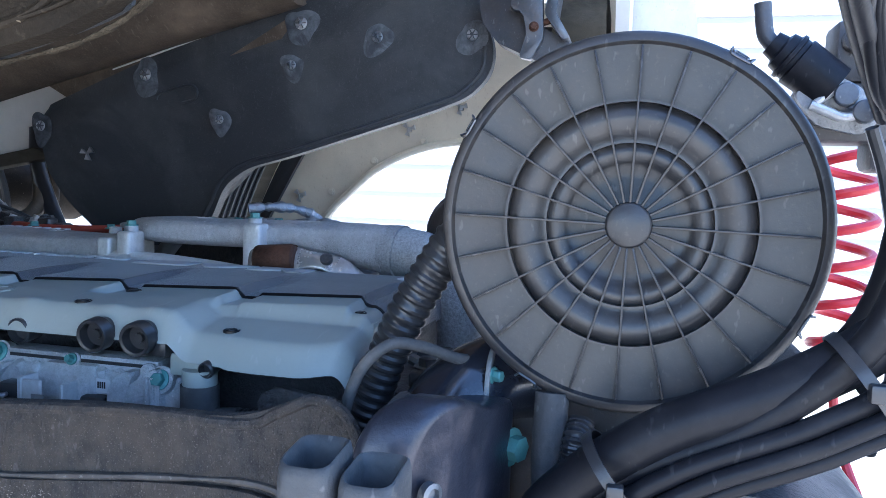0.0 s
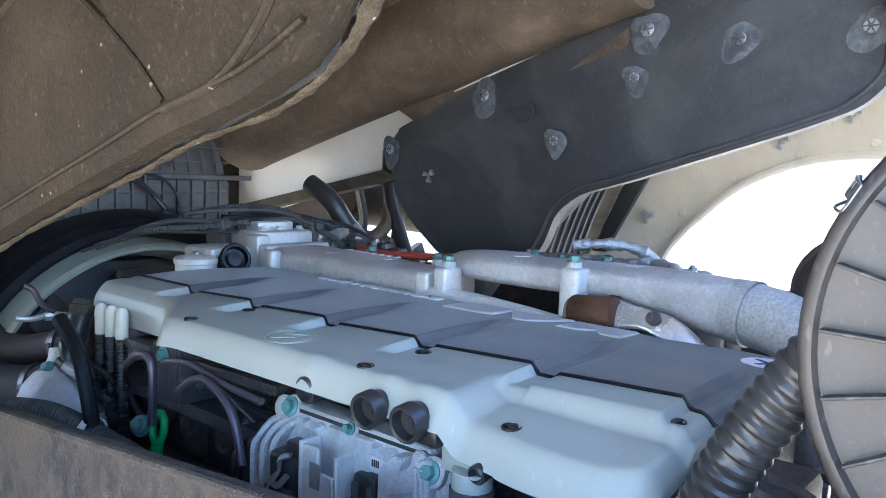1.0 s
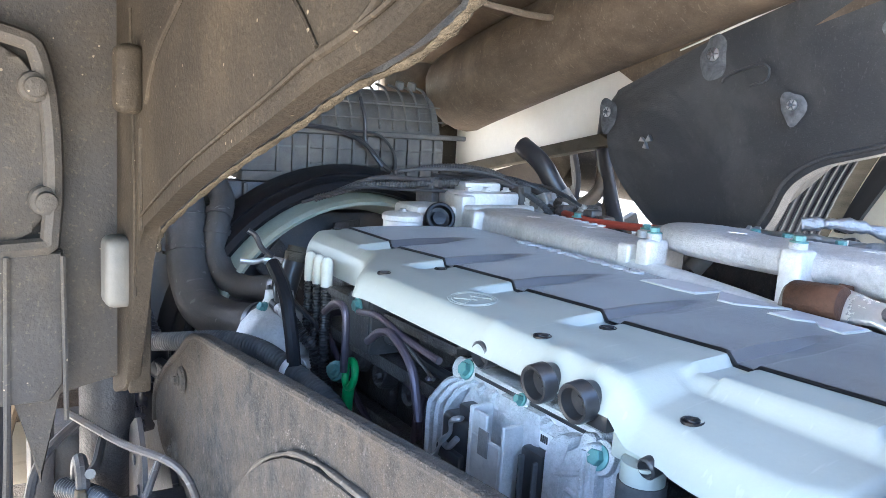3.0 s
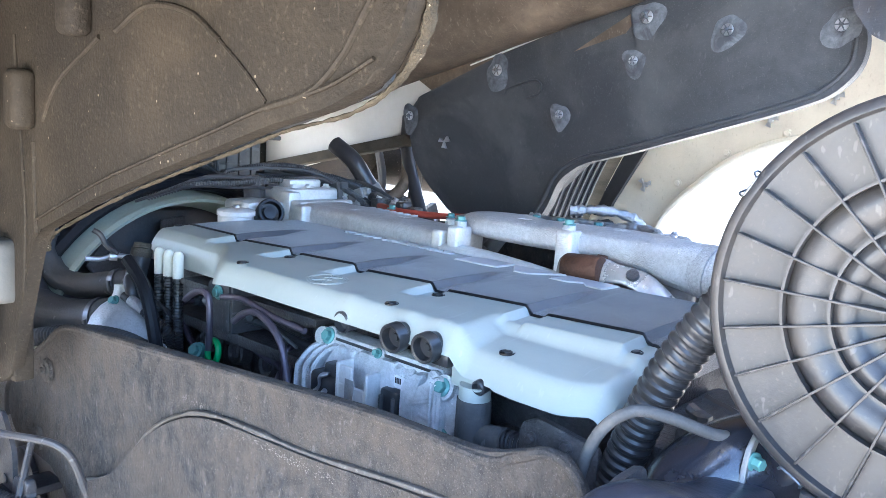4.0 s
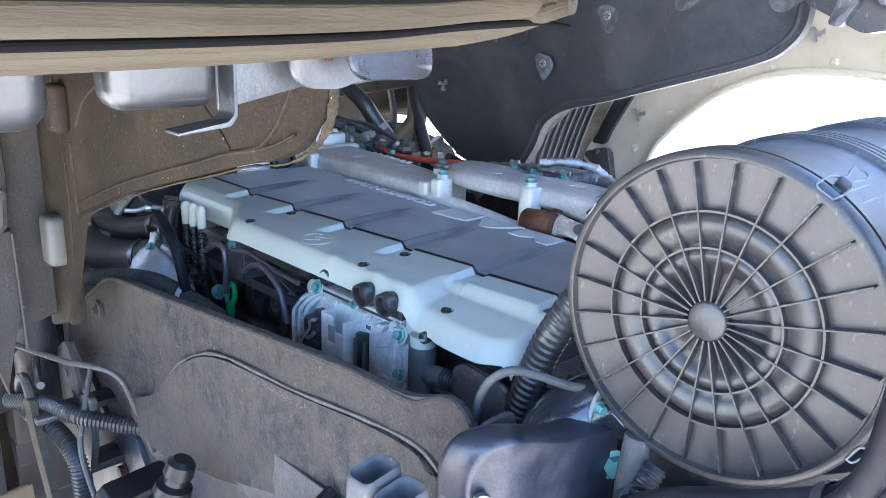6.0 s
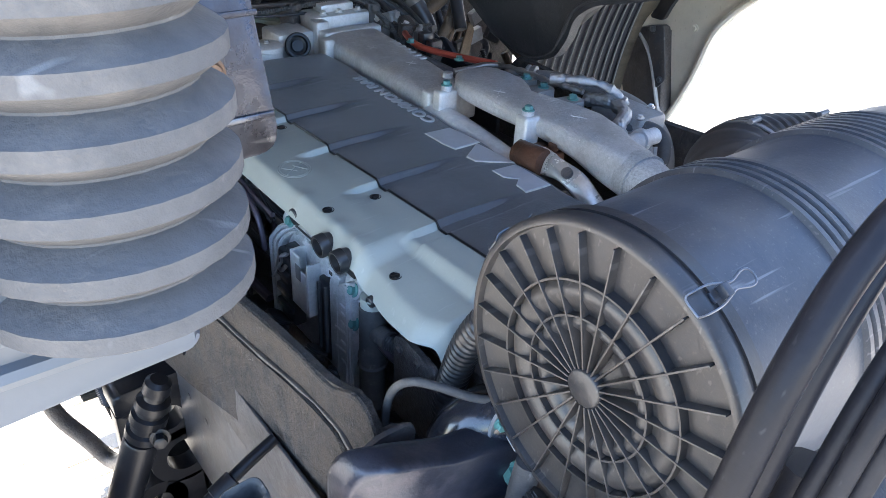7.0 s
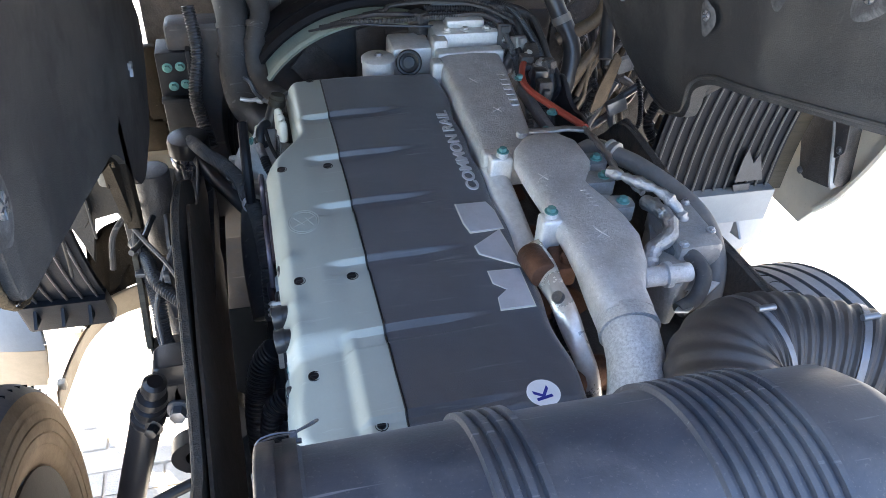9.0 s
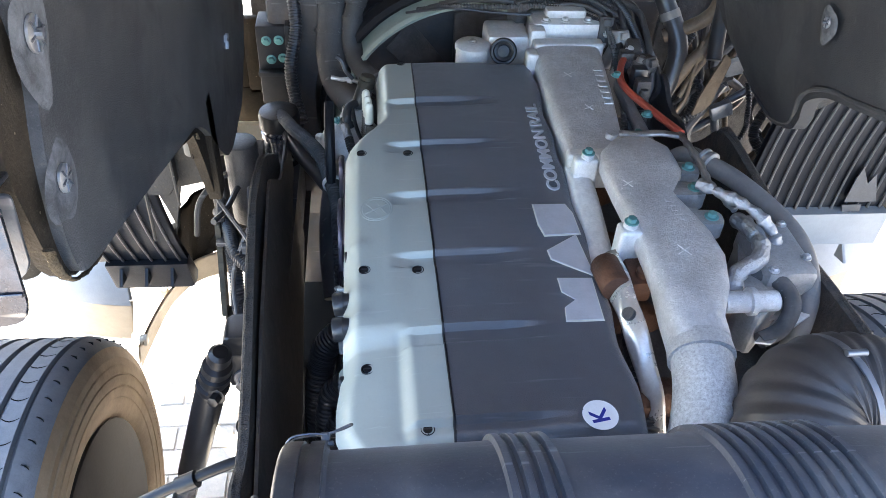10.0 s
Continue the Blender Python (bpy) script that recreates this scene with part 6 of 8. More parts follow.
loft(bm, [(0.296, 1.47, 1.517, 0.088, 0.046), (0.293, 1.40, 1.517, 0.085, 0.044), (0.281, 1.25, 1.517, 0.079, 0.044), (0.269, 1.12, 1.516, 0.073, 0.044), (0.262, 1.03, 1.516, 0.067, 0.043), (0.258, 0.955, 1.516, 0.063, 0.042)], 32, 5.0)
part("front_duct", bm, ALU, intake, "long flat aluminium duct", 50)
bm = B()
loft(bm, [(0.340, 0.968, 1.570, 0.032, 0.018), (0.335, 0.945, 1.572, 0.058, 0.023), (0.320, 0.905, 1.573, 0.074, 0.025), (0.313, 0.865, 1.573, 0.079, 0.026), (0.303, 0.825, 1.573, 0.070, 0.026), (0.294, 0.785, 1.573, 0.058, 0.026), (0.296, 0.755, 1.573, 0.058, 0.026), (0.304, 0.71, 1.573, 0.064, 0.026),
          (0.310, 0.655, 1.573, 0.070, 0.027), (0.312, 0.605, 1.572, 0.071, 0.029), (0.302, 0.54, 1.569, 0.062, 0.033), (0.284, 0.475, 1.563, 0.048, 0.040), (0.280, 0.425, 1.558, 0.045, 0.043)], 32, 3.2)
part("curved_duct", bm, ALU, intake, "curved rough-cast aluminium duct", 50)
bm = B()
loft(bm, [(0.281, 0.432, 1.558, 0.0475, 0.0455), (0.277, 0.402, 1.555, 0.050, 0.048)], 28, 2.2)
tube(bm, [(0.277, 0.402, 1.555), (0.266, 0.35, 1.545), (0.253, 0.305, 1.515), (0.246, 0.285, 1.46), (0.245, 0.28, 1.38)], 0.0455, 24, 8)
elbow = part("elbow", bm, SPECKALU, intake, "speckled corroded aluminium elbow")
bm = B()
loft(bm, [(0.215, 0.955, 1.50, 0.030, 0.035), (0.210, 0.85, 1.50, 0.030, 0.034), (0.205, 0.74, 1.495, 0.028, 0.032), (0.20, 0.64, 1.49, 0.026, 0.028)], 20, 2.6)
part("lower_pipe", bm, BRIGHTALU, intake)
for lo, hi in (((0.192, 0.945, 1.475), (0.335, 0.975, 1.560)), ((0.195, 0.905, 1.478), (0.245, 0.935, 1.572)), ((0.214, 0.650, 1.50), (0.254, 0.686, 1.597)), ((0.21, 1.435, 1.47), (0.39, 1.475, 1.565)), ((0.185, 1.39, 1.47), (0.215, 1.43, 1.56))):
    bm = B()
    box(bm, lo, hi, 0.007, None, 3)
    part("flange", bm, BRIGHTALU, intake)
for p in ((0.234, 0.670, 1.594), (0.296, 1.010, 1.560), (0.222, 0.92, 1.570), (0.345, 0.93, 1.575)):
    bm = B()
    lathe(bm, p, (0, 0, 1), [(0, 0.013), (0.012, 0.012), (0.013, 0.008)], 14)
    part("boss", bm, ALU, intake)
for p in ((0.234, 0.670, 1.606), (0.222, 0.92, 1.582), (0.392, 0.70, 1.59), (0.392, 0.79, 1.588), (0.405, 0.86, 1.585), (0.36, 1.03, 1.555), (0.40, 1.10, 1.56), (0.38, 1.28, 1.56)):
    bm = B()
    hexbolt(bm, p, (0, 0, 1), 0.0085, 0.009)
    part("teal_bolt", bm, TEAL, intake, "pale teal coated bolt")
for x, y, z in ((0.392, 0.70, 1.59), (0.392, 0.79, 1.588), (0.405, 0.86, 1.585)):
    bm = B()
    prism(bm, rounded([(x - 0.050, y - 0.020), (x + 0.018, y - 0.022), (x + 0.022, y + 0.016), (x - 0.050, y + 0.026)], 0.010), "z", z - 0.034, z, 0.003)
    part("bolt_tab", bm, ALUDARK, intake)
for (x, y, s) in ((0.262, 1.285, 0.014), (0.278, 1.135, 0.014), (0.262, 0.79, 0.013), (0.306, 0.60, 0.016), (0.275, 0.41, 0.012)):
    bm = B()
    for a in (0.5, 2.2):
        z = 1.5605 if y > 1 else 1.6005
        box(bm, (-0.0008, -s, z), (0.0008, s, z + 0.0012), 0, Matrix.Translation((x, y, 0)) @ Matrix.Rotation(a, 4, "Z"))
    part("chalk_mark", bm, STICK, intake, "white chalk mark")
for k in range(7):
    bm = B()
    box(bm, (0.318 + 0.002 * k, 1.15 + 0.026 * k, 1.5580), (0.338 + 0.002 * k, 1.162 + 0.026 * k, 1.5614), 0.0005, None, 1)
    part("cast_bar", bm, ALU, intake)
for k in range(9):
    bm = B()
    box(bm, (0.318 + 0.0012 * k, 0.735 - 0.013 * k, 1.5970), (0.330 + 0.0012 * k, 0.741 - 0.013 * k, 1.5996), 0.0005, None, 1)
    part("cast_bar", bm, ALU, intake)

# thermostat can and black cap at the front
can = thing("coolant_can", "small cast aluminium can with bolted lid", "engine part")
bm = B()
lathe(bm, (0.06, 1.482, 1.44), (0, 0, 1), [(0, 0.040), (0.07, 0.042), (0.090, 0.042), (0.092, 0.045), (0.102, 0.045), (0.106, 0.040), (0.110, 0.012)], 28)
part("can", bm, BRIGHTALU, can)
bm = B()
hexbolt(bm, (0.06, 1.482, 1.549), (0, 0, 1), 0.008, 0.006)
part("bolt", bm, ZINC, can)
bm = B()
lathe(bm, (0.138, 1.46, 1.535), (-0.25, -0.9, 0.35), [(-0.05, 0.028), (0, 0.030), (0.008, 0.034), (0.016, 0.034), (0.019, 0.031), (0.019, 0.026), (0.004, 0.024), (0.002, 0.016), (0.010, 0.015), (0.011, 0.001)], 26)
solo("oil_cap", bm, SHOCKBLK, "black screw oil filler cap", "filler cap")
bm = B()
box(bm, (0.10, 1.49, 1.44), (0.21, 1.60, 1.56), 0.012)
box(bm, (0.205, 1.47, 1.44), (0.245, 1.52, 1.585), 0.008)
box(bm, (0.215, 1.50, 1.50), (0.40, 1.60, 1.59), 0.012)
box(bm, (0.255, 1.535, 1.585), (0.36, 1.585, 1.61), 0.006)
for x in (0.25, 0.30, 0.36):
    hexbolt(bm, (x, 1.515, 1.592), (0, 0, 1), 0.008, 0.008)
solo("egr_housing", bm, BRIGHTALU, "cast aluminium housing at the front of the engine", "engine part")

# heat shield and exhaust bits between cover and intake
hs = thing("heat_shield", "bent steel heat shield, rust brown fading to bright", "heat shield")
bm = B()
HS = spline([(0.200, 0.66, 1.538), (0.201, 0.58, 1.540), (0.203, 0.515, 1.535), (0.214, 0.45, 1.502), (0.228, 0.40, 1.45), (0.235, 0.36, 1.39)], 6)


def shield(u, v):
    i = min(int(v * (len(HS) - 1)), len(HS) - 2)
    c = HS[i].lerp(HS[i + 1], v * (len(HS) - 1) - i)
    q = (u - 0.5) * 0.049 * (1.0 - 0.25 * v)
    return c + Vector((0.68 * q, 0.10 * q, 0.70 * q)) + Vector((-0.5, 0, 0.5)) * 0.010 * math.cos(math.pi * (u - 0.5)) + Vector((0, 0, 0.003 * math.sin(v * 21 + u * 4)))


sheet(bm, shield, 8, 24)
ob = part("shield", bm, SHIELD, hs, "polished and rusted steel sheet")
sm = ob.modifiers.new("thick", "SOLIDIFY")
sm.thickness = 0.003
bm = B()
lathe(bm, (0.199, 0.515, 1.5415), (-0.68, -0.1, 0.70), [(-0.004, 0.011), (0.004, 0.011)], 18)
part("round_hole", bm, DARK, hs)
bm = B()
cyl(bm, (0.192, 0.645, 1.535), (0.196, 0.572, 1.540), 0.026, n=22, bev=0.006)
box(bm, (0.225, 0.58, 1.50), (0.262, 0.65, 1.545), 0.008)
cyl(bm, (0.245, 0.60, 1.545), (0.245, 0.60, 1.56), 0.011, n=14, bev=0.002)
part("rust_cap", bm, RUST, hs, "rust brown exhaust fitting")
bm = B()
tube(bm, [(0.235, 0.56, 1.46), (0.225, 0.47, 1.44), (0.22, 0.38, 1.41), (0.21, 0.32, 1.36)], 0.017, 14, 6, wave=(0.010, 0.004))
solo("small_bellows", bm, RUBBER, "thin black corrugated hose beside the shield", "hose")

# ---- side plates ----
LP = [(0.225, 1.24), (0.228, 1.44), (0.245, 1.472), (0.275, 1.482), (0.31, 1.466), (0.35, 1.452), (0.50, 1.453), (0.99, 1.427), (1.14, 1.414), (1.20, 1.398), (1.26, 1.36), (1.36, 1.30), (1.43, 1.24), (1.44, 1.18), (1.38, 1.14), (1.215, 1.139), (1.16, 1.082), (1.0, 1.078), (0.796, 1.117), (0.60, 1.165)]


def plate_x(y):
    return -0.400 - 0.055 * sstep(0.25, 1.1, y)


EDGE = mat("worn_edge_and_lit_inside", (0.115, 0.098, 0.082), 0.6, vary=0.4, big=12, grime=0.5, mid=70, patch=0.6, pscale=18, patchcol=(0.06, 0.05, 0.042), fleck=0.6, fscale=200, fleckcol=(0.26, 0.23, 0.2))
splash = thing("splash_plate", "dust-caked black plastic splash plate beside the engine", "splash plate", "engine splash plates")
bm = B()
prism(bm, rounded(LP, 0.03), "x", -0.006, 0.006, 0.004)
for v in bm.verts:
    v.co.x += plate_x(v.co.y) + 0.0
part("plate", bm, PLATE, splash)
bm = B()
tube(bm, [(plate_x(y) - 0.006, y, z - 0.006) for y, z in LP[1:14]], 0.0055, 8, 5)
part("rolled_edge", bm, PLATE, splash, "worn paler rolled edge")
bm = B()
RG = [(1.44, 1.13), (1.33, 1.165), (1.19, 1.18), (1.11, 1.158), (1.0, 1.21), (0.90, 1.31), (0.82, 1.357), (0.757, 1.372), (0.68, 1.374), (0.58, 1.374), (0.417, 1.387), (0.31, 1.387), (0.25, 1.34)]
prism(bm, rounded([*RG[3:], (0.235, 1.26), (0.60, 1.18), (0.796, 1.13), (1.0, 1.092), (1.10, 1.092)], 0.04), "x", -0.017, -0.004, 0.009, 3)
for v in bm.verts:
    v.co.x += plate_x(v.co.y)
part("raised_field", bm, PLATE, splash)
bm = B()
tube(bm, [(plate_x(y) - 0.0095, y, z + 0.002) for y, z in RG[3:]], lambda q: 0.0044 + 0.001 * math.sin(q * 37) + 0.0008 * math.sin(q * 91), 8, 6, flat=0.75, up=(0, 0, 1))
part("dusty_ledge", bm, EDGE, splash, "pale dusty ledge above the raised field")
for y, z in ((1.29, 1.175), (1.25, 1.31), (0.30, 1.30)):
    bm = B()
    hexbolt(bm, (plate_x(y) - 0.012, y, z), (-1, 0, 0), 0.007, 0.007)
    lathe(bm, (plate_x(y) - 0.006, y, z), (-1, 0, 0), [(0, 0.022), (0.005, 0.019), (0.006, 0.015)], 18)
    part("bolt", bm, PLATE, splash)

# inner face in the paler edge colour, brightened for missing light in the gap
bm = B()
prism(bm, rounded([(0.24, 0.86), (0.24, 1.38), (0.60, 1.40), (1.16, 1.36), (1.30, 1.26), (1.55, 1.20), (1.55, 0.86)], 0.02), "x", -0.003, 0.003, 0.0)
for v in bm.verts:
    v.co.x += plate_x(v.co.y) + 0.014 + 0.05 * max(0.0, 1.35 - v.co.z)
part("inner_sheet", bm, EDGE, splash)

rab = random.Random(21)
fl = []
fq = []
for _ in range(420):
    if rab.random() < 0.93:
        y = rab.uniform(0.46, 0.84)
        z = 1.370 + 0.008 * math.sin(y * 9) + rab.gauss(0, 0.0035)
    else:
        y, z = rab.uniform(0.30, 1.38), rab.uniform(1.20, 1.42)
    w, h = rab.uniform(0.0004, 0.0016), rab.uniform(0.0003, 0.0008)
    x = plate_x(y) - (0.0178 if z < 1.372 else 0.0066)
    b0 = len(fl)
    fl += [(x, y - w, z), (x, y - w * 0.2, z - h), (x, y + w, z + h * 0.3), (x, y + w * 0.1, z + h)]
    fq.append((b0, b0 + 1, b0 + 2, b0 + 3))
me = bpy.data.meshes.new("abrasion_marks")
me.from_pydata(fl, [], fq)
me.materials.append(mat("pale_abrasion", (0.22, 0.20, 0.175), 0.8, vary=0.4))
ob = new("abrasion_marks", me)
ob.parent = splash
tagged(ob, "pale abrasion marks", kind="stuff")

rsplash = thing("splash_plate", "dust-caked black plastic splash plate beside the engine", "splash plate", "engine splash plates")
bm = B()
prism(bm, rounded([(0.30, 0.95), (0.30, 1.50), (0.36, 1.55), (0.43, 1.555), (0.72, 1.540), (1.0, 1.558), (1.06, 1.55), (1.12, 1.48), (1.22, 1.40), (1.30, 1.32), (1.30, 0.95)], 0.03), "x", 0.552, 0.564, 0.004)
part("plate", bm, PLATE, rsplash)
bm = B()
tube(bm, [(0.565, 0.36, 1.545), (0.567, 0.43, 1.552), (0.567, 0.72, 1.537), (0.567, 1.0, 1.554), (0.567, 1.06, 1.546), (0.567, 1.12, 1.478), (0.567, 1.25, 1.375)], 0.006, 8, 6)
part("rolled_edge", bm, PLATE, rsplash, "worn paler rolled edge")

# ---- frame, axle, suspension ----
frame_ob = thing("chassis_frame", "black painted truck frame rails and crossmembers", "truck frame")
for x in (-0.432, 0.47):
    bm = B()
    s = 1 if x < 0 else -1
    w = (0.022 if x < 0 else 0.07) * s
    prism(bm, [(x - 0.004 * s, 0.80), (x + w, 0.80), (x + w, 0.808), (x + 0.004 * s, 0.808), (x + 0.004 * s, 1.112), (x + w, 1.112), (x + w, 1.12), (x - 0.004 * s, 1.12)], "y", -4.0, 2.35)
    part("rail", bm, CHASSIS, frame_ob)
bm = B()
box(bm, (-0.40, 0.02, 0.74), (0.44, 0.14, 0.94), 0.01)
box(bm, (-0.40, 2.20, 0.70), (0.44, 2.32, 0.95), 0.01)
box(bm, (-0.40, -1.5, 0.72), (0.44, -1.4, 0.95), 0.01)
part("crossmember", bm, CHASSIS, frame_ob)
bm = B()
prism(bm, rounded([(-0.575, 1.02), (-0.42, 1.03), (-0.41, 0.955), (-0.575, 0.955)], 0.02), "y", 0.98, 1.06, 0.008)
hanger = part("spring_hanger", bm, SHOCKBLK, frame_ob, "black cast hanger with round holes")
for cx, cz, r in ((-0.467, 0.906, 0.034), (-0.443, 0.780, 0.046), (-0.52, 0.66, 0.03)):
    bm = B()
    lathe(bm, (cx, 0.985, cz), (0, 1, 0), [(0, r), (0.0, r + 0.036), (0.05, r + 0.036), (0.05, r), (0.0, r)], 28, False)
    part("eye_ring", bm, SHOCKBLK, hanger)
for out in ([(-0.575, 0.96), (-0.525, 0.96), (-0.51, 0.82), (-0.575, 0.84)], [(-0.415, 0.96), (-0.40, 0.96), (-0.40, 0.60), (-0.415, 0.60)], [(-0.50, 0.71), (-0.40, 0.715), (-0.40, 0.60), (-0.56, 0.60)]):
    bm = B()
    prism(bm, out, "y", 0.985, 1.03, 0.004)
    part("web", bm, SHOCKBLK, hanger)
bm = B()
hexbolt(bm, (-0.533, 0.978, 0.87), (-0.1, -1, 0.1), 0.020, 0.03)
lathe(bm, (-0.533, 1.0, 0.87), (-0.1, -1, 0.1), [(0, 0.040), (0.012, 0.040), (0.014, 0.030), (0.025, 0.028)], 20)
part("hanger_bolt", bm, STEEL, hanger)
# dark strip added to close the see-through gap between rail and splash plate
bm = B()
box(bm, (-0.4395, 0.30, 1.122), (-0.433, 2.2, 1.25), 0.002)
part("sealing_strip", bm, DARK, frame_ob)
# side plate of the rail with bolts
bm = B()
prism(bm, rounded([(1.08, 0.78), (1.55, 0.74), (1.56, 1.05), (1.40, 1.12), (1.30, 1.02), (1.16, 1.05), (1.10, 0.98)], 0.03), "x", -0.448, -0.437, 0.003)
gusset = part("gusset_plate", bm, STEEL, frame_ob, "dusty grey bolted gusset plate")
for y, z, r, m in ((1.22, 0.93, 0.014, RUST), (1.26, 0.96, 0.012, RUST), (1.20, 0.88, 0.014, CHASSIS), (1.36, 1.03, 0.014, RUST), (1.46, 0.92, 0.012, CHASSIS), (1.48, 0.82, 0.012, CHASSIS), (1.30, 0.84, 0.014, CHASSIS)):
    bm = B()
    hexbolt(bm, (-0.449, y, z), (-1, 0, 0), r, 0.014)
    part("gusset_bolt", bm, m, gusset)
for y in (1.09, 1.0, 0.91, 0.82):
    bm = B()
    lathe(bm, (-0.4365, y, 1.012), (-1, 0, 0), [(0, 0.008), (0.001, 0.008)], 14)
    part("rail_hole", bm, DARK, frame_ob)
bm = B()
cyl(bm, (-0.90, 0.76, 0.50), (1.0, 0.76, 0.50), 0.045, n=16)
box(bm, (-0.75, 0.69, 0.38), (0.85, 0.83, 0.46), 0.02)
part("front_axle", bm, DARK, frame_ob)

shock = thing("shock_absorber", "black shock absorber with rubber bushes", "shock absorber")
bm = B()
cyl(bm, (-0.566, 0.80, 1.06), (-0.70, 0.89, 0.60), 0.034, n=24, bev=0.008)
part("cylinder", bm, SHOCKBLK, shock, "black cylinder")
bm = B()
lathe(bm, (-0.523, 0.77, 1.205), (-0.145, 0.09, -0.50), [(0, 0.016), (0.008, 0.024), (0.030, 0.026), (0.036, 0.018), (0.046, 0.020), (0.052, 0.031), (0.068, 0.033), (0.072, 0.027), (0.082, 0.027), (0.086, 0.034), (0.104, 0.035), (0.108, 0.030), (0.122, 0.030), (0.126, 0.037), (0.142, 0.037)], 24)
part("bush", bm, SHOCKBLK, shock)
bm = B()
hexbolt(bm, (-0.545, 0.752, 1.085), (-0.3, -1, 0.2), 0.013, 0.022)
part("bolt", bm, SHOCKBLK, shock)
bm = B()
cyl(bm, (-0.70, 0.89, 0.60), (-0.76, 0.80, 0.44), 0.030, n=16)
part("lower_eye", bm, DARK, shock)
bm = B()
tube(bm, [(-0.616, 2.020, 0.666), (-0.626, 1.920, 0.566), (-0.637, 1.820, 0.496), (-0.617, 1.740, 0.402), (-0.561, 1.660, 0.324), (-0.508, 1.580, 0.262), (-0.47, 1.30, 0.50), (-0.46, 1.05, 0.60)], 0.026, 14)
solo("stabiliser_bar", bm, DARK, "bent black stabiliser bar below the frame", "suspension bar")
# added black floor and lip: keep the bay dark, hide sunlit ground below
floor_filler = thing("engine_floor_filler", "added black floor low under the engine that hides bright ground", "undertray")
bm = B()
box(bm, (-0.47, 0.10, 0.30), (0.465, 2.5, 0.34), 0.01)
part("tray_sheet", bm, GROOVE, floor_filler)
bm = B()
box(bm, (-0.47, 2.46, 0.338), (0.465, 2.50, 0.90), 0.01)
part("front_lip", bm, GROOVE, floor_filler)
bm = B()
tube(bm, [(-0.95, 1.0, 0.36), (-0.80, 0.86, 0.42), (-0.62, 0.76, 0.46), (-0.50, 0.72, 0.48)], 0.026, 12)
solo("steering_rod", bm, DARK, "black steel steering rod below the frame", "steering rod")


bm = B()
tube(bm, [(-0.80, 0.40, 1.10), (-0.62, 0.44, 1.19), (-0.50, 0.46, 1.24), (-0.44, 0.47, 1.26)], 0.010, 12)
lathe(bm, (-0.535, 0.453, 1.225), (0.9, 0.1, 0.4), [(-0.02, 0.011), (-0.018, 0.016), (0.018, 0.016), (0.02, 0.011)], 16)
solo("steering_link", bm, SHOCKBLK, "black steel link rod beside the splash plate", "steering link")

# ---- wheels ----
RIMST = mat("dark_rusty_rim", (0.016, 0.012, 0.009), 0.7, vary=0.4, dust=0.3, dustcol=(0.035, 0.025, 0.016), dscale=8, grime=0.4)


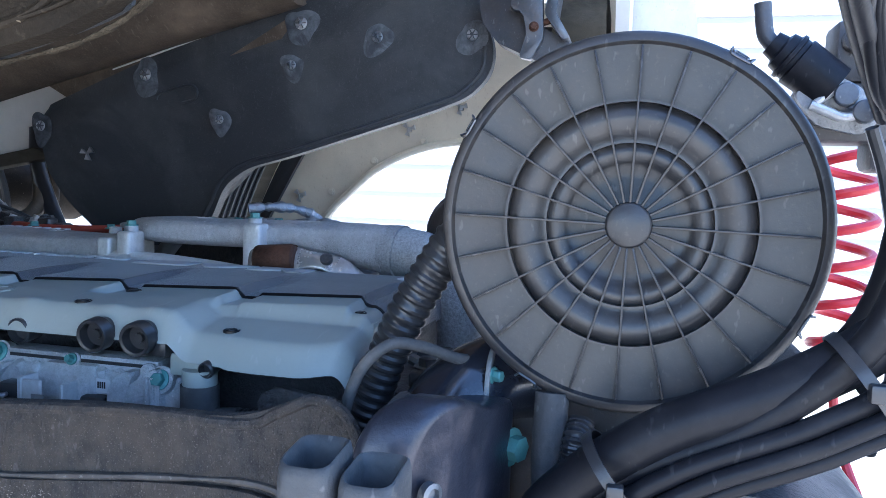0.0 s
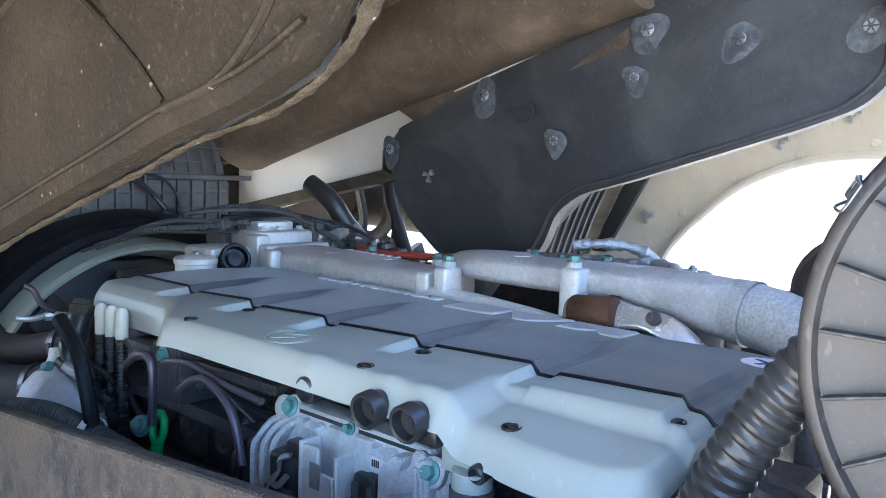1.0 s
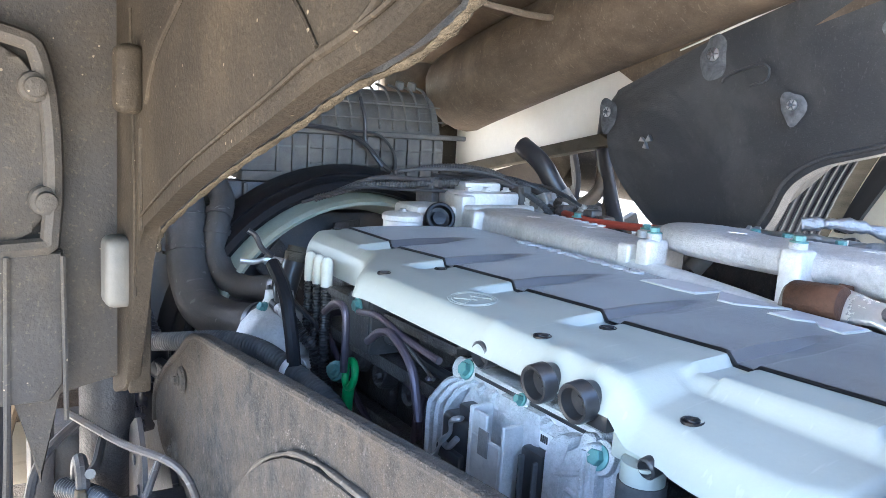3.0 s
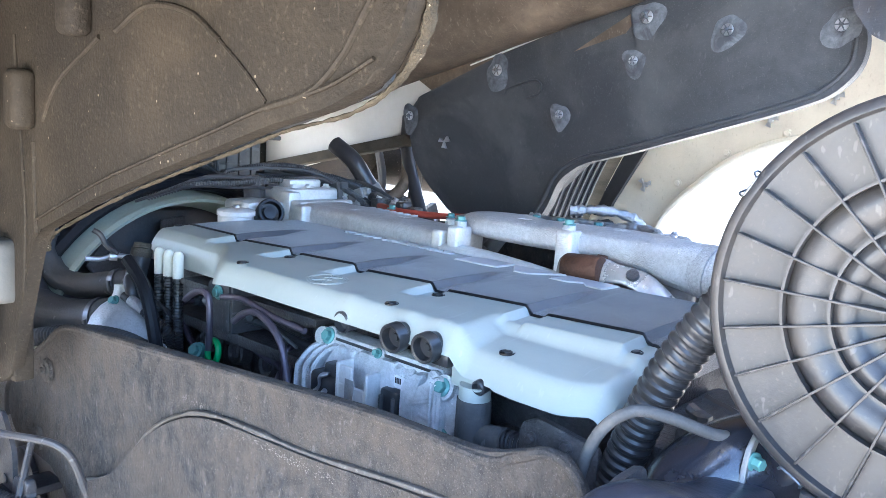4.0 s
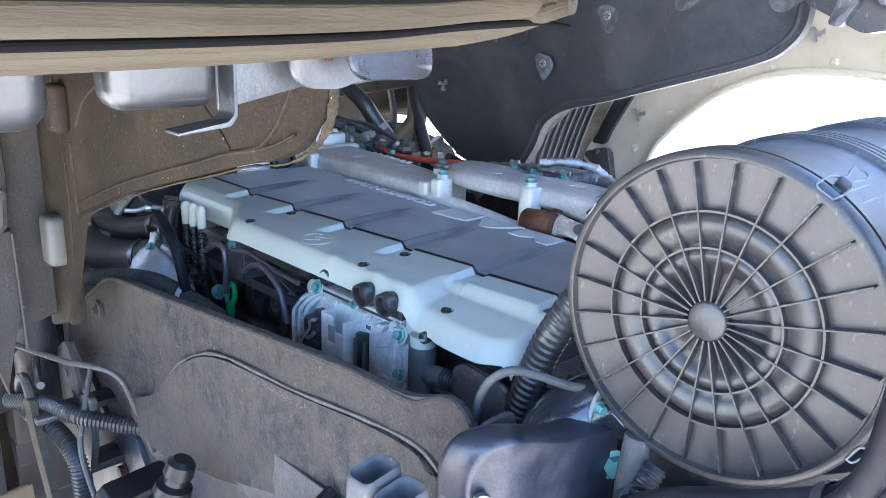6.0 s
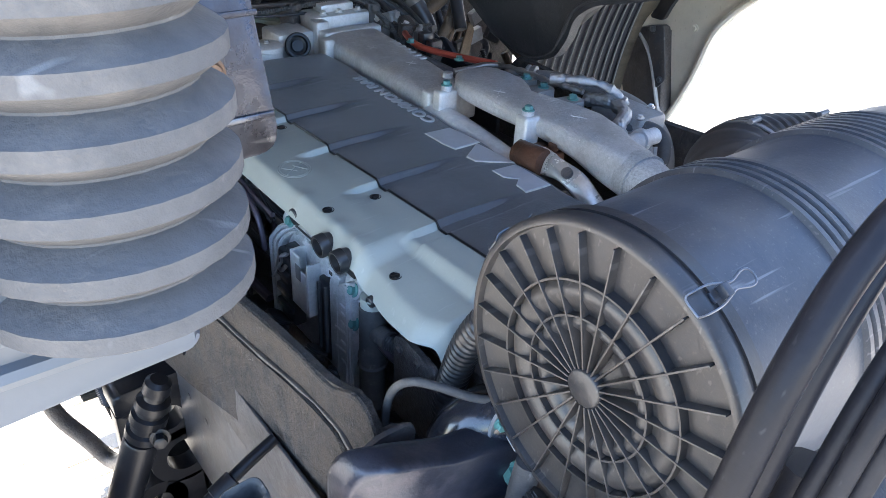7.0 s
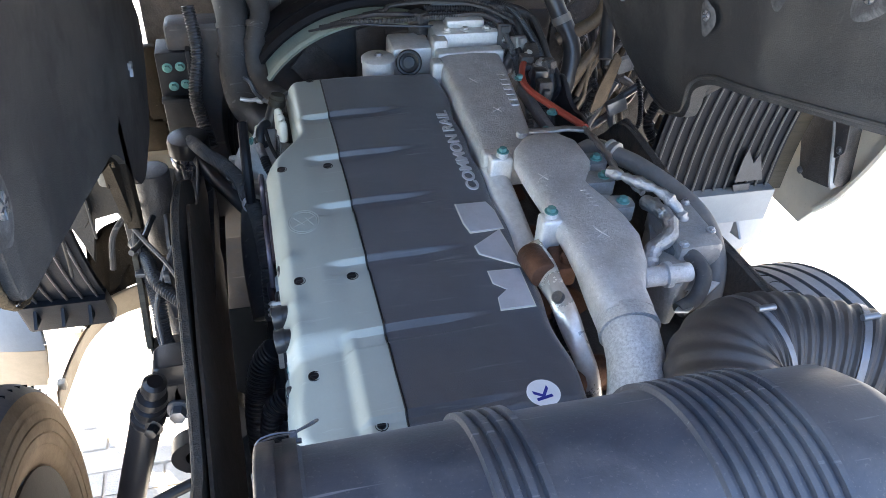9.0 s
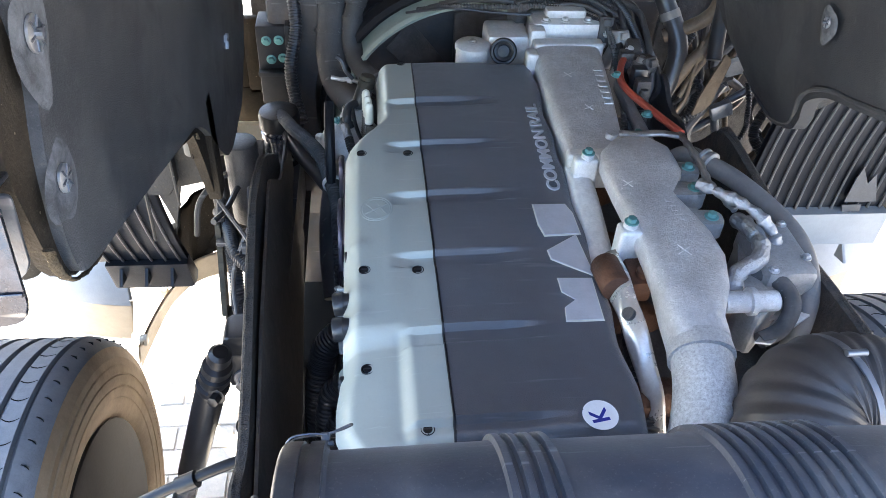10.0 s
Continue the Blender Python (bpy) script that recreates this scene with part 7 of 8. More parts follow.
def wheel(x_in, sx, y, label, R=0.535):
    w = thing("front_wheel", label, "wheel", "front wheels")
    c = Vector((x_in, y, R))
    k0 = R / 0.515
    bm = B()
    side = [(0.02, 0.300 * k0), (0.005, 0.325 * k0), (-0.004, 0.345 * k0), (-0.006, 0.36 * k0), (-0.009, 0.362 * k0), (-0.011, 0.385 * k0), (-0.0085, 0.3865 * k0), (-0.0085, 0.390 * k0), (-0.012, 0.3915 * k0), (-0.0125, 0.415 * k0), (-0.0095, 0.4165 * k0), (-0.0095, 0.420 * k0), (-0.012, 0.4215 * k0), (-0.010, 0.440 * k0), (-0.006, 0.4415 * k0), (-0.006, 0.446 * k0), (-0.004, 0.46 * k0), (-0.002, 0.462 * k0), (0.008, 0.487 * k0)]
    prof = [side[-1], (0.022, 0.500 * k0)]
    grooves = (0.062, 0.115, 0.168, 0.221, 0.27)
    for g in grooves:
        prof += [(g - 0.009, R - 0.002), (g - 0.007, R - 0.014), (g + 0.002, R - 0.014), (g + 0.004, R)]
    prof += [(0.29, 0.500 * k0), (0.302, 0.487 * k0), (0.318, 0.44 * k0), (0.322, 0.40 * k0), (0.312, 0.34 * k0), (0.295, 0.300 * k0)]
    lathe(bm, c, (sx, 0, 0), prof, 96, False)
    tyre = part("tyre", bm, TYRE, w, "dusty truck tyre with grooved tread", 28)
    bm = B()
    lathe(bm, c, (sx, 0, 0), side, 96, False)
    part("sidewall", bm, SIDEWALL, tyre, "dusty sidewall browned to imitate ground bounce", 28)
    bm = B()
    for k in range(60):
        a = 2 * math.pi * k / 60
        for g0, g1 in ((0.024, 0.052), (0.068, 0.104)):
            rot = Matrix.Translation(c) @ Matrix.Rotation(a, 4, "X")
            x0, x1 = sorted((sx * g0, sx * g1))
            t0, t1 = (R - 0.012, R - 0.0005) if g0 > 0.05 else (R - 0.022, R - 0.0085)
            zig = 0.006 * sx * (1 if g0 > 0.05 else -1)
            rows = [[rot @ Vector((x0 + (x1 - x0) * i / 4, zig * 1.3 * math.sin(math.pi * i / 4) + s * 0.0011, tt)) for s, tt in ((-1, t0), (1, t0), (1, t1 + 0.0004), (-1, t1 + 0.0004))] for i in range(5)]
            rings(bm, rows)
    tagged(part("tread_siping", bm, GROOVE, tyre), "", kind="stuff")
    bm = B()
    for r0, r1, a0, a1 in ((0.395, 0.415, 0.6, 1.35), (0.425, 0.445, 0.75, 1.15), (0.39, 0.42, 2.5, 2.9), (0.40, 0.425, -0.3, 0.2)):
        k = 14
        for i in range(k):
            t0 = a0 + (a1 - a0) * i / k
            t1 = t0 + (a1 - a0) / k * 0.62
            q = [(r0, t0), (r1, t0), (r1, t1), (r0, t1)]
            vs = [bm.verts.new(c + Vector((-sx * 0.0135 if (r < 0.44) else -sx * 0.0095, k0 * r * math.cos(t), k0 * r * math.sin(t)))) for r, t in q]
            bm.faces.new(vs)
    tagged(part("sidewall_relief", bm, SIDEWALL, tyre), "", kind="stuff")
    bm = B()
    lathe(bm, c, (sx, 0, 0), [(0.0, 0.312), (0.004, 0.322), (0.010, 0.322), (0.012, 0.306), (0.05, 0.285), (0.10, 0.28), (0.20, 0.275), (0.205, 0.10), (0.19, 0.09), (0.18, 0.001)], 48)
    part("rim", bm, RIMST, w, "dusty brown steel rim")
    bm = B()
    lathe(bm, c, (sx, 0, 0), [(0.07, 0.10), (0.08, 0.19), (0.16, 0.20), (0.18, 0.1)], 28)
    part("brake_drum", bm, DARK, w)
    return w


wheel(-0.876, -1, 0.728, "dusty truck front wheel with grooved tyre")
wheel(1.005, 1, 0.80, "dusty truck front wheel with grooved tyre")

# ---- radiator end ----
fan = thing("fan_shroud", "pale green fan shroud ring with black cowl", "fan shroud")
FC = Vector((0.10, 1.75, 1.15))
bm = B()
lathe(bm, FC, (0, 1, 0), [(0.10, 0.36), (0.0, 0.385), (-0.03, 0.385), (-0.035, 0.393), (-0.02, 0.400), (-0.01, 0.394), (0.02, 0.40), (0.10, 0.43)], 72, False)
part("ring", bm, SHROUD, fan, "pale green moulded ring")
bm = B()
lathe(bm, FC, (0, 1, 0), [(0.06, 0.405), (0.02, 0.415), (0.012, 0.425), (0.02, 0.440), (0.05, 0.447), (0.055, 0.452), (0.05, 0.458), (0.08, 0.470), (0.12, 0.474)], 72, False)
part("rubber_seal", bm, HOSEBLK, fan)
bm = B()
box(bm, (-0.50, 1.87, 0.70), (0.70, 1.96, 1.50), 0.02)
# lower piece added to cover a bright strip beside the engine
box(bm, (-0.50, 1.88, 0.36), (-0.28, 1.95, 0.71), 0.01)
box(bm, (-0.34, 1.90, 1.50), (0.55, 1.97, 1.575), 0.012)
for k in range(7):
    box(bm, (-0.28 + 0.12 * k, 1.885, 1.51), (-0.27 + 0.12 * k, 1.91, 1.57), 0.002)
part("cowl", bm, CHASSIS, fan, "black radiator cowl")
for k in range(9):
    a = 2 * math.pi * k / 9
    m = Matrix.Translation(FC + Vector((0, 0.09, 0))) @ Matrix.Rotation(a, 4, "Y") @ Matrix.Rotation(radians(28), 4, "Z")
    bm = B()
    box(bm, (-0.055, -0.004, 0.10), (0.055, 0.004, 0.33), 0.003, m)
    part("fan_blade", bm, DARK, fan)
bm = B()
lathe(bm, FC + Vector((0, -0.06, 0)), (0, 1, 0), [(0, 0.08), (0.02, 0.12), (0.10, 0.13), (0.12, 0.05)], 28)
part("fan_hub", bm, DARK, fan)

hvac = thing("heater_box", "dusty black ribbed plastic heater box", "heater box")
bm = B()
prism(bm, rounded([(1.92, 1.60), (1.94, 1.72), (1.98, 1.80), (2.04, 1.83), (2.22, 1.83), (2.24, 1.60)], 0.03), "x", -0.10, 0.43, 0.012, 3)
box(bm, (-0.165, 1.910, 1.574), (0.43, 2.220, 1.70), 0.012)
box(bm, (-0.17, 1.905, 1.698), (0.50, 1.950, 1.712), 0.004)
box(bm, (-0.165, 1.890, 1.575), (-0.06, 1.920, 1.60), 0.004)
part("box", bm, HEATERPL, hvac)
for k in range(12):
    bm = B()
    x = -0.07 + 0.042 * k
    tube(bm, [(x, 1.920, 1.72), (x, 1.938, 1.78), (x, 1.980, 1.828), (x, 2.040, 1.845)], 0.004, 6, 4)
    box(bm, (x - 0.003, 1.902, 1.585), (x + 0.003, 1.912, 1.695), 0.001)
    part("rib", bm, HEATERPL, hvac)
bm = B()
for z in (1.62, 1.66, 1.745, 1.785):
    box(bm, (0.02, 1.904 + max(0, z - 1.74) * 0.6, z), (0.42, 1.914 + max(0, z - 1.74) * 0.6, z + 0.004), 0.001)
part("rib", bm, HEATERPL, hvac)
for x in (-0.06, 0.06, 0.12, 0.32, 0.36):
    bm = B()
    lathe(bm, (x, 2.000, 1.835), (0, -0.3, 1), [(0, 0.014), (0.02, 0.012), (0.022, 0.006)], 12)
    part("lug", bm, HEATERPL, hvac)
for pts, r in (([(-0.15, 1.900, 1.66), (-0.05, 1.895, 1.715), (0.08, 1.890, 1.71), (0.16, 1.885, 1.68), (0.22, 1.870, 1.62), (0.26, 1.820, 1.58), (0.25, 1.8, 1.57)], 0.006),
               ([(0.10, 1.892, 1.71), (0.20, 1.890, 1.705), (0.25, 1.885, 1.66), (0.255, 1.870, 1.60)], 0.004),
               ([(0.16, 1.920, 1.80), (0.165, 1.895, 1.74), (0.17, 1.890, 1.68), (0.21, 1.870, 1.62)], 0.005)):
    bm = B()
    tube(bm, pts, r, 8)
    solo("heater_cable", bm, RUBBER, "thin black cable across the heater box", "cable")


hose("coolant_hose", [(-0.318, 1.95, 1.60), (-0.303, 1.88, 1.515), (-0.304, 1.84, 1.443), (-0.310, 1.80, 1.371), (-0.298, 1.75, 1.308), (-0.268, 1.69, 1.285), (-0.23, 1.60, 1.29), (-0.20, 1.52, 1.31)], 0.047, HOSEGREY, "thick dusty black coolant hose bending to the engine", 20, clamps=((0.34, HOSEGREY), (0.93, STEEL)))
hose("coolant_hose", [(-0.260, 1.92, 1.62), (-0.222, 1.86, 1.539), (-0.240, 1.82, 1.484), (-0.252, 1.795, 1.421), (-0.241, 1.76, 1.368), (-0.212, 1.70, 1.350), (-0.184, 1.62, 1.365), (-0.15, 1.55, 1.38)], 0.029, HOSEGREY, "dusty black coolant hose beside the fan ring", 18, clamps=((0.34, HOSEGREY), (0.93, STEEL)))
hose("corrugated_loom", [(-0.30, 1.97, 1.60), (-0.27, 1.94, 1.55), (-0.26, 1.92, 1.50), (-0.28, 1.93, 1.42)], 0.017, RUBBER, "black corrugated cable loom", 10, (0.010, 0.003))
hose("corrugated_loom", [(-0.42, 1.85, 1.56), (-0.41, 1.80, 1.44), (-0.43, 1.74, 1.33), (-0.40, 1.64, 1.22)], 0.016, RUBBER, "black corrugated cable loom", 10, (0.009, 0.003))
hose("drain_pipe", [(-0.45, 1.60, 1.24), (-0.40, 1.48, 1.225), (-0.33, 1.36, 1.21), (-0.27, 1.24, 1.20)], 0.020, RUBBER, "straight black coolant pipe", 12)

res = thing("fluid_reservoir", "black fluid reservoir with screw lid", "reservoir")
res.location = (0.003, -0.017, -0.017)
bm = B()
lathe(bm, (-0.462, 1.62, 1.12), (0, 0, 1), [(0, 0.045), (0.01, 0.052), (0.10, 0.052), (0.105, 0.056), (0.118, 0.056), (0.12, 0.052), (0.135, 0.052)], 26)
part("body", bm, GLOSS, res)
bm = B()
lathe(bm, (-0.462, 1.62, 1.255), (0, 0, 1), [(0, 0.058), (0.03, 0.058), (0.045, 0.054), (0.050, 0.03), (0.050, 0.001)], 26)
part("lid", bm, SHOCKBLK, res)
bb = thing("bolted_box", "black steel box with teal bolts", "bracket")
bb.location = (0.0, -0.016, -0.020)
bm = B()
box(bm, (-0.535, 1.87, 1.18), (-0.43, 1.98, 1.44), 0.006)
box(bm, (-0.535, 1.84, 1.29), (-0.43, 1.87, 1.305), 0.003)
box(bm, (-0.445, 1.83, 1.2), (-0.43, 1.87, 1.46), 0.003)
part("box", bm, GUARDBLK, bb)
for x, z in ((-0.505, 1.395), (-0.468, 1.397), (-0.495, 1.335), (-0.46, 1.34)):
    bm = B()
    hexbolt(bm, (x, 1.868, z), (0, -1, 0), 0.010, 0.012)
    part("teal_bolt", bm, TEAL, bb)

# ---- hoses round the filter ----
hose("corrugated_hose", [(-0.250, 0.160, 1.650), (-0.258, 0.195, 1.600), (-0.258, 0.235, 1.53), (-0.250, 0.268, 1.45), (-0.242, 0.292, 1.36), (-0.23, 0.295, 1.25)], 0.0205, RUBBER, "shiny black corrugated hose", 20, (0.0120, 0.0022), clamps=((0.04, STEEL),))
hose("thin_hose", [(-0.365, 0.262, 1.28), (-0.372, 0.262, 1.42), (-0.372, 0.247, 1.490), (-0.361, 0.220, 1.522), (-0.335, 0.195, 1.518), (-0.30, 0.170, 1.502), (-0.25, 0.150, 1.485), (-0.20, 0.16, 1.44)], 0.0058, RUBGREY, "thin grey looped hose", 12)
hose("charge_pipe", [(-0.13, 0.03, 1.43), (-0.18, 0.08, 1.460), (-0.23, 0.13, 1.470), (-0.272, 0.168, 1.452), (-0.298, 0.190, 1.41), (-0.30, 0.20, 1.32), (-0.30, 0.205, 1.15)], 0.047, GLOSS, "glossy black bent charge pipe below the filter", 24)
mount = thing("engine_mount_bracket", "worn dark steel mount bracket with teal bolt", "bracket")

SCUFFED = mat("scuffed_paint", (0.035, 0.037, 0.050), 0.30, metal=0.2, vary=0.5, dust=0.35, dustcol=(0.16, 0.13, 0.13), dscale=14, grime=0.4)
bm = B()
out = rounded([(-0.262, 1.15), (-0.262, 1.458), (-0.31, 1.469), (-0.36, 1.474), (-0.41, 1.492), (-0.450, 1.505), (-0.478, 1.497), (-0.492, 1.465), (-0.495, 1.15)], 0.018, 5)
cx, cz = -0.38, 1.36
loops = []
for y, k in ((0.165, 0.93), (0.160, 0.985), (0.152, 1.0), (0.126, 1.0), (0.119, 0.992), (0.114, 0.975), (0.112, 0.95)):
    loops.append([Vector((cx + (x - cx) * k, y + 0.10 * max(0.0, -0.30 - x) + 2.6 * max(0.0, -0.445 - x) ** 1.5, cz + (z - cz) * (k if z > 1.3 else 1.0))) for x, z in out])
rings(bm, loops)
part("bracket", bm, SCUFFED, mount, "", 70)
bm = B()
tube(bm, [(-0.415, 0.128, 1.486), (-0.39, 0.124, 1.478), (-0.365, 0.121, 1.470)], 0.0018, 6)
part("worn_edge", bm, mat("bare_worn_steel", (0.45, 0.33, 0.25), 0.4, metal=0.6), mount, "worn bright edge")
bm = B()
prism(bm, rounded([(-0.375, 1.487), (-0.43, 1.487), (-0.470, 1.462), (-0.498, 1.41), (-0.512, 1.32), (-0.515, 1.15), (-0.375, 1.15)], 0.015), "y", 0.190, 0.198, 0.003)
part("rear_plate", bm, CHASSIS, mount)
bm = B()
hexbolt(bm, (-0.277, 0.112, 1.409), (-0.45, -1, 0), 0.0135, 0.014)
part("teal_bolt", bm, TEAL, mount, "bright teal bolt")
for z in (1.435, 1.375):
    bm = B()
    lathe(bm, (-0.485, 0.143, z), (-0.55, -0.85, 0), [(-0.004, 0.010), (0.003, 0.010), (0.004, 0.006), (0.0, 0.005), (0.0, 0.001)], 16)
    part("hole", bm, STEEL, mount)
bm = B()
prism(bm, rounded([(-0.30, 1.50), (-0.255, 1.515), (-0.255, 1.20), (-0.33, 1.20)], 0.02), "y", 0.132, 0.137, 0.001)
part("pale_plate", bm, ALUDARK, mount, "grey plate behind the bracket")
bm = B()
hexbolt(bm, (-0.290, 0.131, 1.485), (-0.4, -1, 0), 0.006, 0.010)
part("small_bolt", bm, TEAL, mount)
bm = B()
tube(bm, [(-0.30, 0.05, 1.16), (-0.31, 0.06, 1.30), (-0.305, 0.07, 1.40), (-0.295, 0.07, 1.475)], 0.017, 12)
solo("cable_sleeve", bm, RUBGREY, "dark sleeved cable beside the bracket", "cable")
bm = B()
tube(bm, [(-0.33, 0.055, 1.18), (-0.325, 0.05, 1.32), (-0.32, 0.045, 1.42), (-0.30, 0.04, 1.45)], 0.012, 10, wave=(0.006, 0.002))
solo("cable_sleeve", bm, RUBBER, "dark corrugated cable beside the bracket", "cable")
bm = B()
box(bm, (-0.40, 0.215, 1.1), (-0.36, 0.25, 1.44), 0.012)
solo("inner_bracket", bm, CHASSIS, "dark bracket behind the mount", "bracket")

post = thing("rubber_guide", "grey U-shaped rubber guide on a post", "guide")
GUIDERUB = mat("worn_guide_rubber", (0.052, 0.053, 0.056), 0.6, vary=0.3, bump=0.2, dust=0.4, dustcol=(0.13, 0.12, 0.11), dscale=14, grime=0.4, scratch=0.4, scratchcol=(0.2, 0.19, 0.18))
for y0, y1, top in ((0.171, 0.209, 1.505), (0.131, 0.169, 1.498)):
    out = rounded([(-0.624, y0), (-0.572, y0), (-0.572, y1), (-0.624, y1)], 0.013, 5)
    mx, my = -0.598, (y0 + y1) / 2
    loops = []
    for z, k in ((1.10, 1.0), (top - 0.018, 1.0), (top - 0.007, 0.985), (top - 0.001, 0.93), (top, 0.86), (top - 0.002, 0.77), (top - 0.008, 0.70), (top - 0.12, 0.66)):
        loops.append([Vector((mx + (x - mx) * k, my + (y - my) * k, z - 0.25 * max(0.0, -0.600 - x) * (z > 1.3))) for x, y in out])
    bm = B()
    rings(bm, loops)
    part("lobe", bm, GUIDERUB, post, "", 50)
bm = B()
box(bm, (-0.600, 0.160, 1.10), (-0.574, 0.180, 1.44), 0.003)
part("web", bm, GUIDERUB, post)

# hose bundle that climbs behind the filter: a thick sleeve with thin hoses below it
for dx, dy, dz, r, word in ((0.0, 0.0, 0.004, 0.0215, "thick black sleeve"), (-0.022, -0.012, -0.022, 0.0085, "black air hose"), (-0.010, -0.022, -0.030, 0.0085, "black air hose"), (-0.030, -0.026, -0.030, 0.0075, "black air hose"), (0.012, -0.020, -0.034, 0.0095, "black air hose"), (-0.018, -0.036, -0.042, 0.007, "black air hose")):
    run = [(-0.36 + dx, 0.10 + dy, 1.33 + dz), (-0.38 + dx, 0.05 + dy, 1.405 + dz), (-0.39 + dx, -0.03 + dy, 1.470 + dz), (-0.39 + dx, -0.13 + dy, 1.520 + dz), (-0.38 + dx, -0.20 + dy, 1.57 + dz),
                      (-0.36 + dx, -0.225 + dy, 1.65 + dz * 0.6), (-0.34 + dx, -0.225 + dy, 1.76), (-0.28 + dx, -0.225 + dy, 1.86 - dz), (-0.16, -0.225 + dy, 1.91 - dz), (0.0, -0.25 + dy, 1.88 - dz), (0.12, -0.30 + dy, 1.82), (0.22, -0.36 + dy, 1.80)]
    hose("air_hose", run[:7] if r > 0.02 else run, r, HOSEBLK, word + " in a tied bundle", 14)
for p, q in (((-0.39, 0.005, 1.434), (0, -0.6, 0.5)), ((-0.392, -0.178, 1.533), (0, -0.6, 0.45))):
    bm = B()
    lathe(bm, p, q, [(-0.005, 0.040), (-0.005, 0.042), (0.005, 0.042), (0.005, 0.040)], 24, False)
    box(bm, (-0.006, -0.007, -0.007), (0.006, 0.007, 0.007), 0.002, Matrix.Translation((p[0] - 0.043, p[1], p[2])))
    solo("cable_tie", bm, RUBBER, "black cable tie round the hoses", "cable tie")
for dx in (0.0, 0.035):
    hose("air_hose", [(-0.355 + dx, 0.14, 1.26), (-0.37 + dx, 0.09, 1.335), (-0.388 + dx, 0.0, 1.43), (-0.40 + dx, -0.10, 1.49), (-0.41 + dx, -0.185, 1.58), (-0.42 + dx, -0.205, 1.72), (-0.385 + dx, -0.205, 1.85), (-0.32 + dx, -0.20, 1.92), (-0.24 + dx, -0.20, 1.945), (-0.1 + dx, -0.22, 1.93), (0.10 + dx, -0.30, 1.86), (0.22 + dx, -0.36, 1.80)], 0.0125, HOSEBLK, "black air hose arching behind the filter", 12)
valve = thing("valve_block", "valve block with steel push fittings behind the filter", "valve")
bm = B()
box(bm, (0.30, -0.385, 1.765), (0.40, -0.25, 1.86), 0.012)
box(bm, (0.31, -0.40, 1.86), (0.40, -0.30, 1.96), 0.01)
box(bm, (0.32, -0.44, 1.72), (0.40, -0.36, 1.80), 0.014)
for y, z in ((-0.325, 1.925), (-0.37, 1.93), (-0.36, 1.875)):
    lathe(bm, (0.31, y, z), (-1, 0, 0), [(0, 0.019), (0.02, 0.019), (0.022, 0.014), (0.03, 0.012)], 16)
part("block", bm, CHASSIS, valve)
bm = B()
lathe(bm, (0.30, -0.28, 1.862), (0.0, 0.72, 0.55), [(-0.02, 0.038), (0.050, 0.040), (0.052, 0.036), (0.058, 0.036), (0.060, 0.039), (0.066, 0.039), (0.068, 0.033), (0.080, 0.031), (0.083, 0.023), (0.100, 0.020)], 24)
part("sleeve", bm, HOSEBLK, valve, "black ribbed sleeve")
bm = B()
tube(bm, [(0.30, -0.208, 1.917), (0.30, -0.198, 1.925), (0.30, -0.190, 1.940), (0.30, -0.184, 1.985)], 0.0135, 12)
part("elbow_pipe", bm, CHASSIS, valve)
bm = B()
prism(bm, rounded([(-0.235, 1.84), (-0.29, 1.872), (-0.335, 1.85), (-0.365, 1.80), (-0.34, 1.775), (-0.27, 1.79)], 0.012), "x", 0.285, 0.298, 0.002)
part("fitting_plate", bm, ALUDARK, valve, "bent metal fitting plate")
bm = B()
tube(bm, [(0.283, -0.262, 1.822), (0.280, -0.285, 1.812), (0.280, -0.31, 1.803), (0.280, -0.341, 1.811)], 0.013, 10, flat=0.6)
tube(bm, [(0.283, -0.27, 1.825), (0.280, -0.288, 1.84), (0.280, -0.302, 1.850)], 0.011, 10, flat=0.6)
part("release_fork", bm, BRIGHTALU, valve, "pale metal fork")
for y, z in ((-0.313, 1.837), (-0.341, 1.811)):
    bm = B()
    lathe(bm, (0.285, y, z), (-1, 0.2, 0), [(0, 0.018), (0.022, 0.018), (0.024, 0.016), (0.024, 0.001)], 22)
    part("push_fitting", bm, STEEL, valve, "grey round push fitting")
bm = B()
tube(bm, [(0.62 + 0.052 * math.cos(a), -0.41 + 0.052 * math.sin(a), 1.37 + 0.40 * a / (2 * math.pi * 5.6)) for a in (2 * math.pi * k / 14 for k in range(79))], 0.010, 8, 1, smooth=False)
tube(bm, [(0.672, -0.41, 1.37), (0.66, -0.43, 1.20), (0.60, -0.46, 1.09), (0.45, -0.46, 1.065)], 0.010, 8)
solo("coiled_hose", bm, REDH, "red coiled air hose", "hose")
bm = B()
tube(bm, [(0.2, -0.33, 1.78), (0.22, -0.36, 1.70), (0.2, -0.38, 1.55), (0.1, -0.35, 1.42), (0.0, -0.3, 1.36)], 0.010, 10)
solo("cable", bm, RUBBER, "single black cable hanging before the coiled hose", "cable")

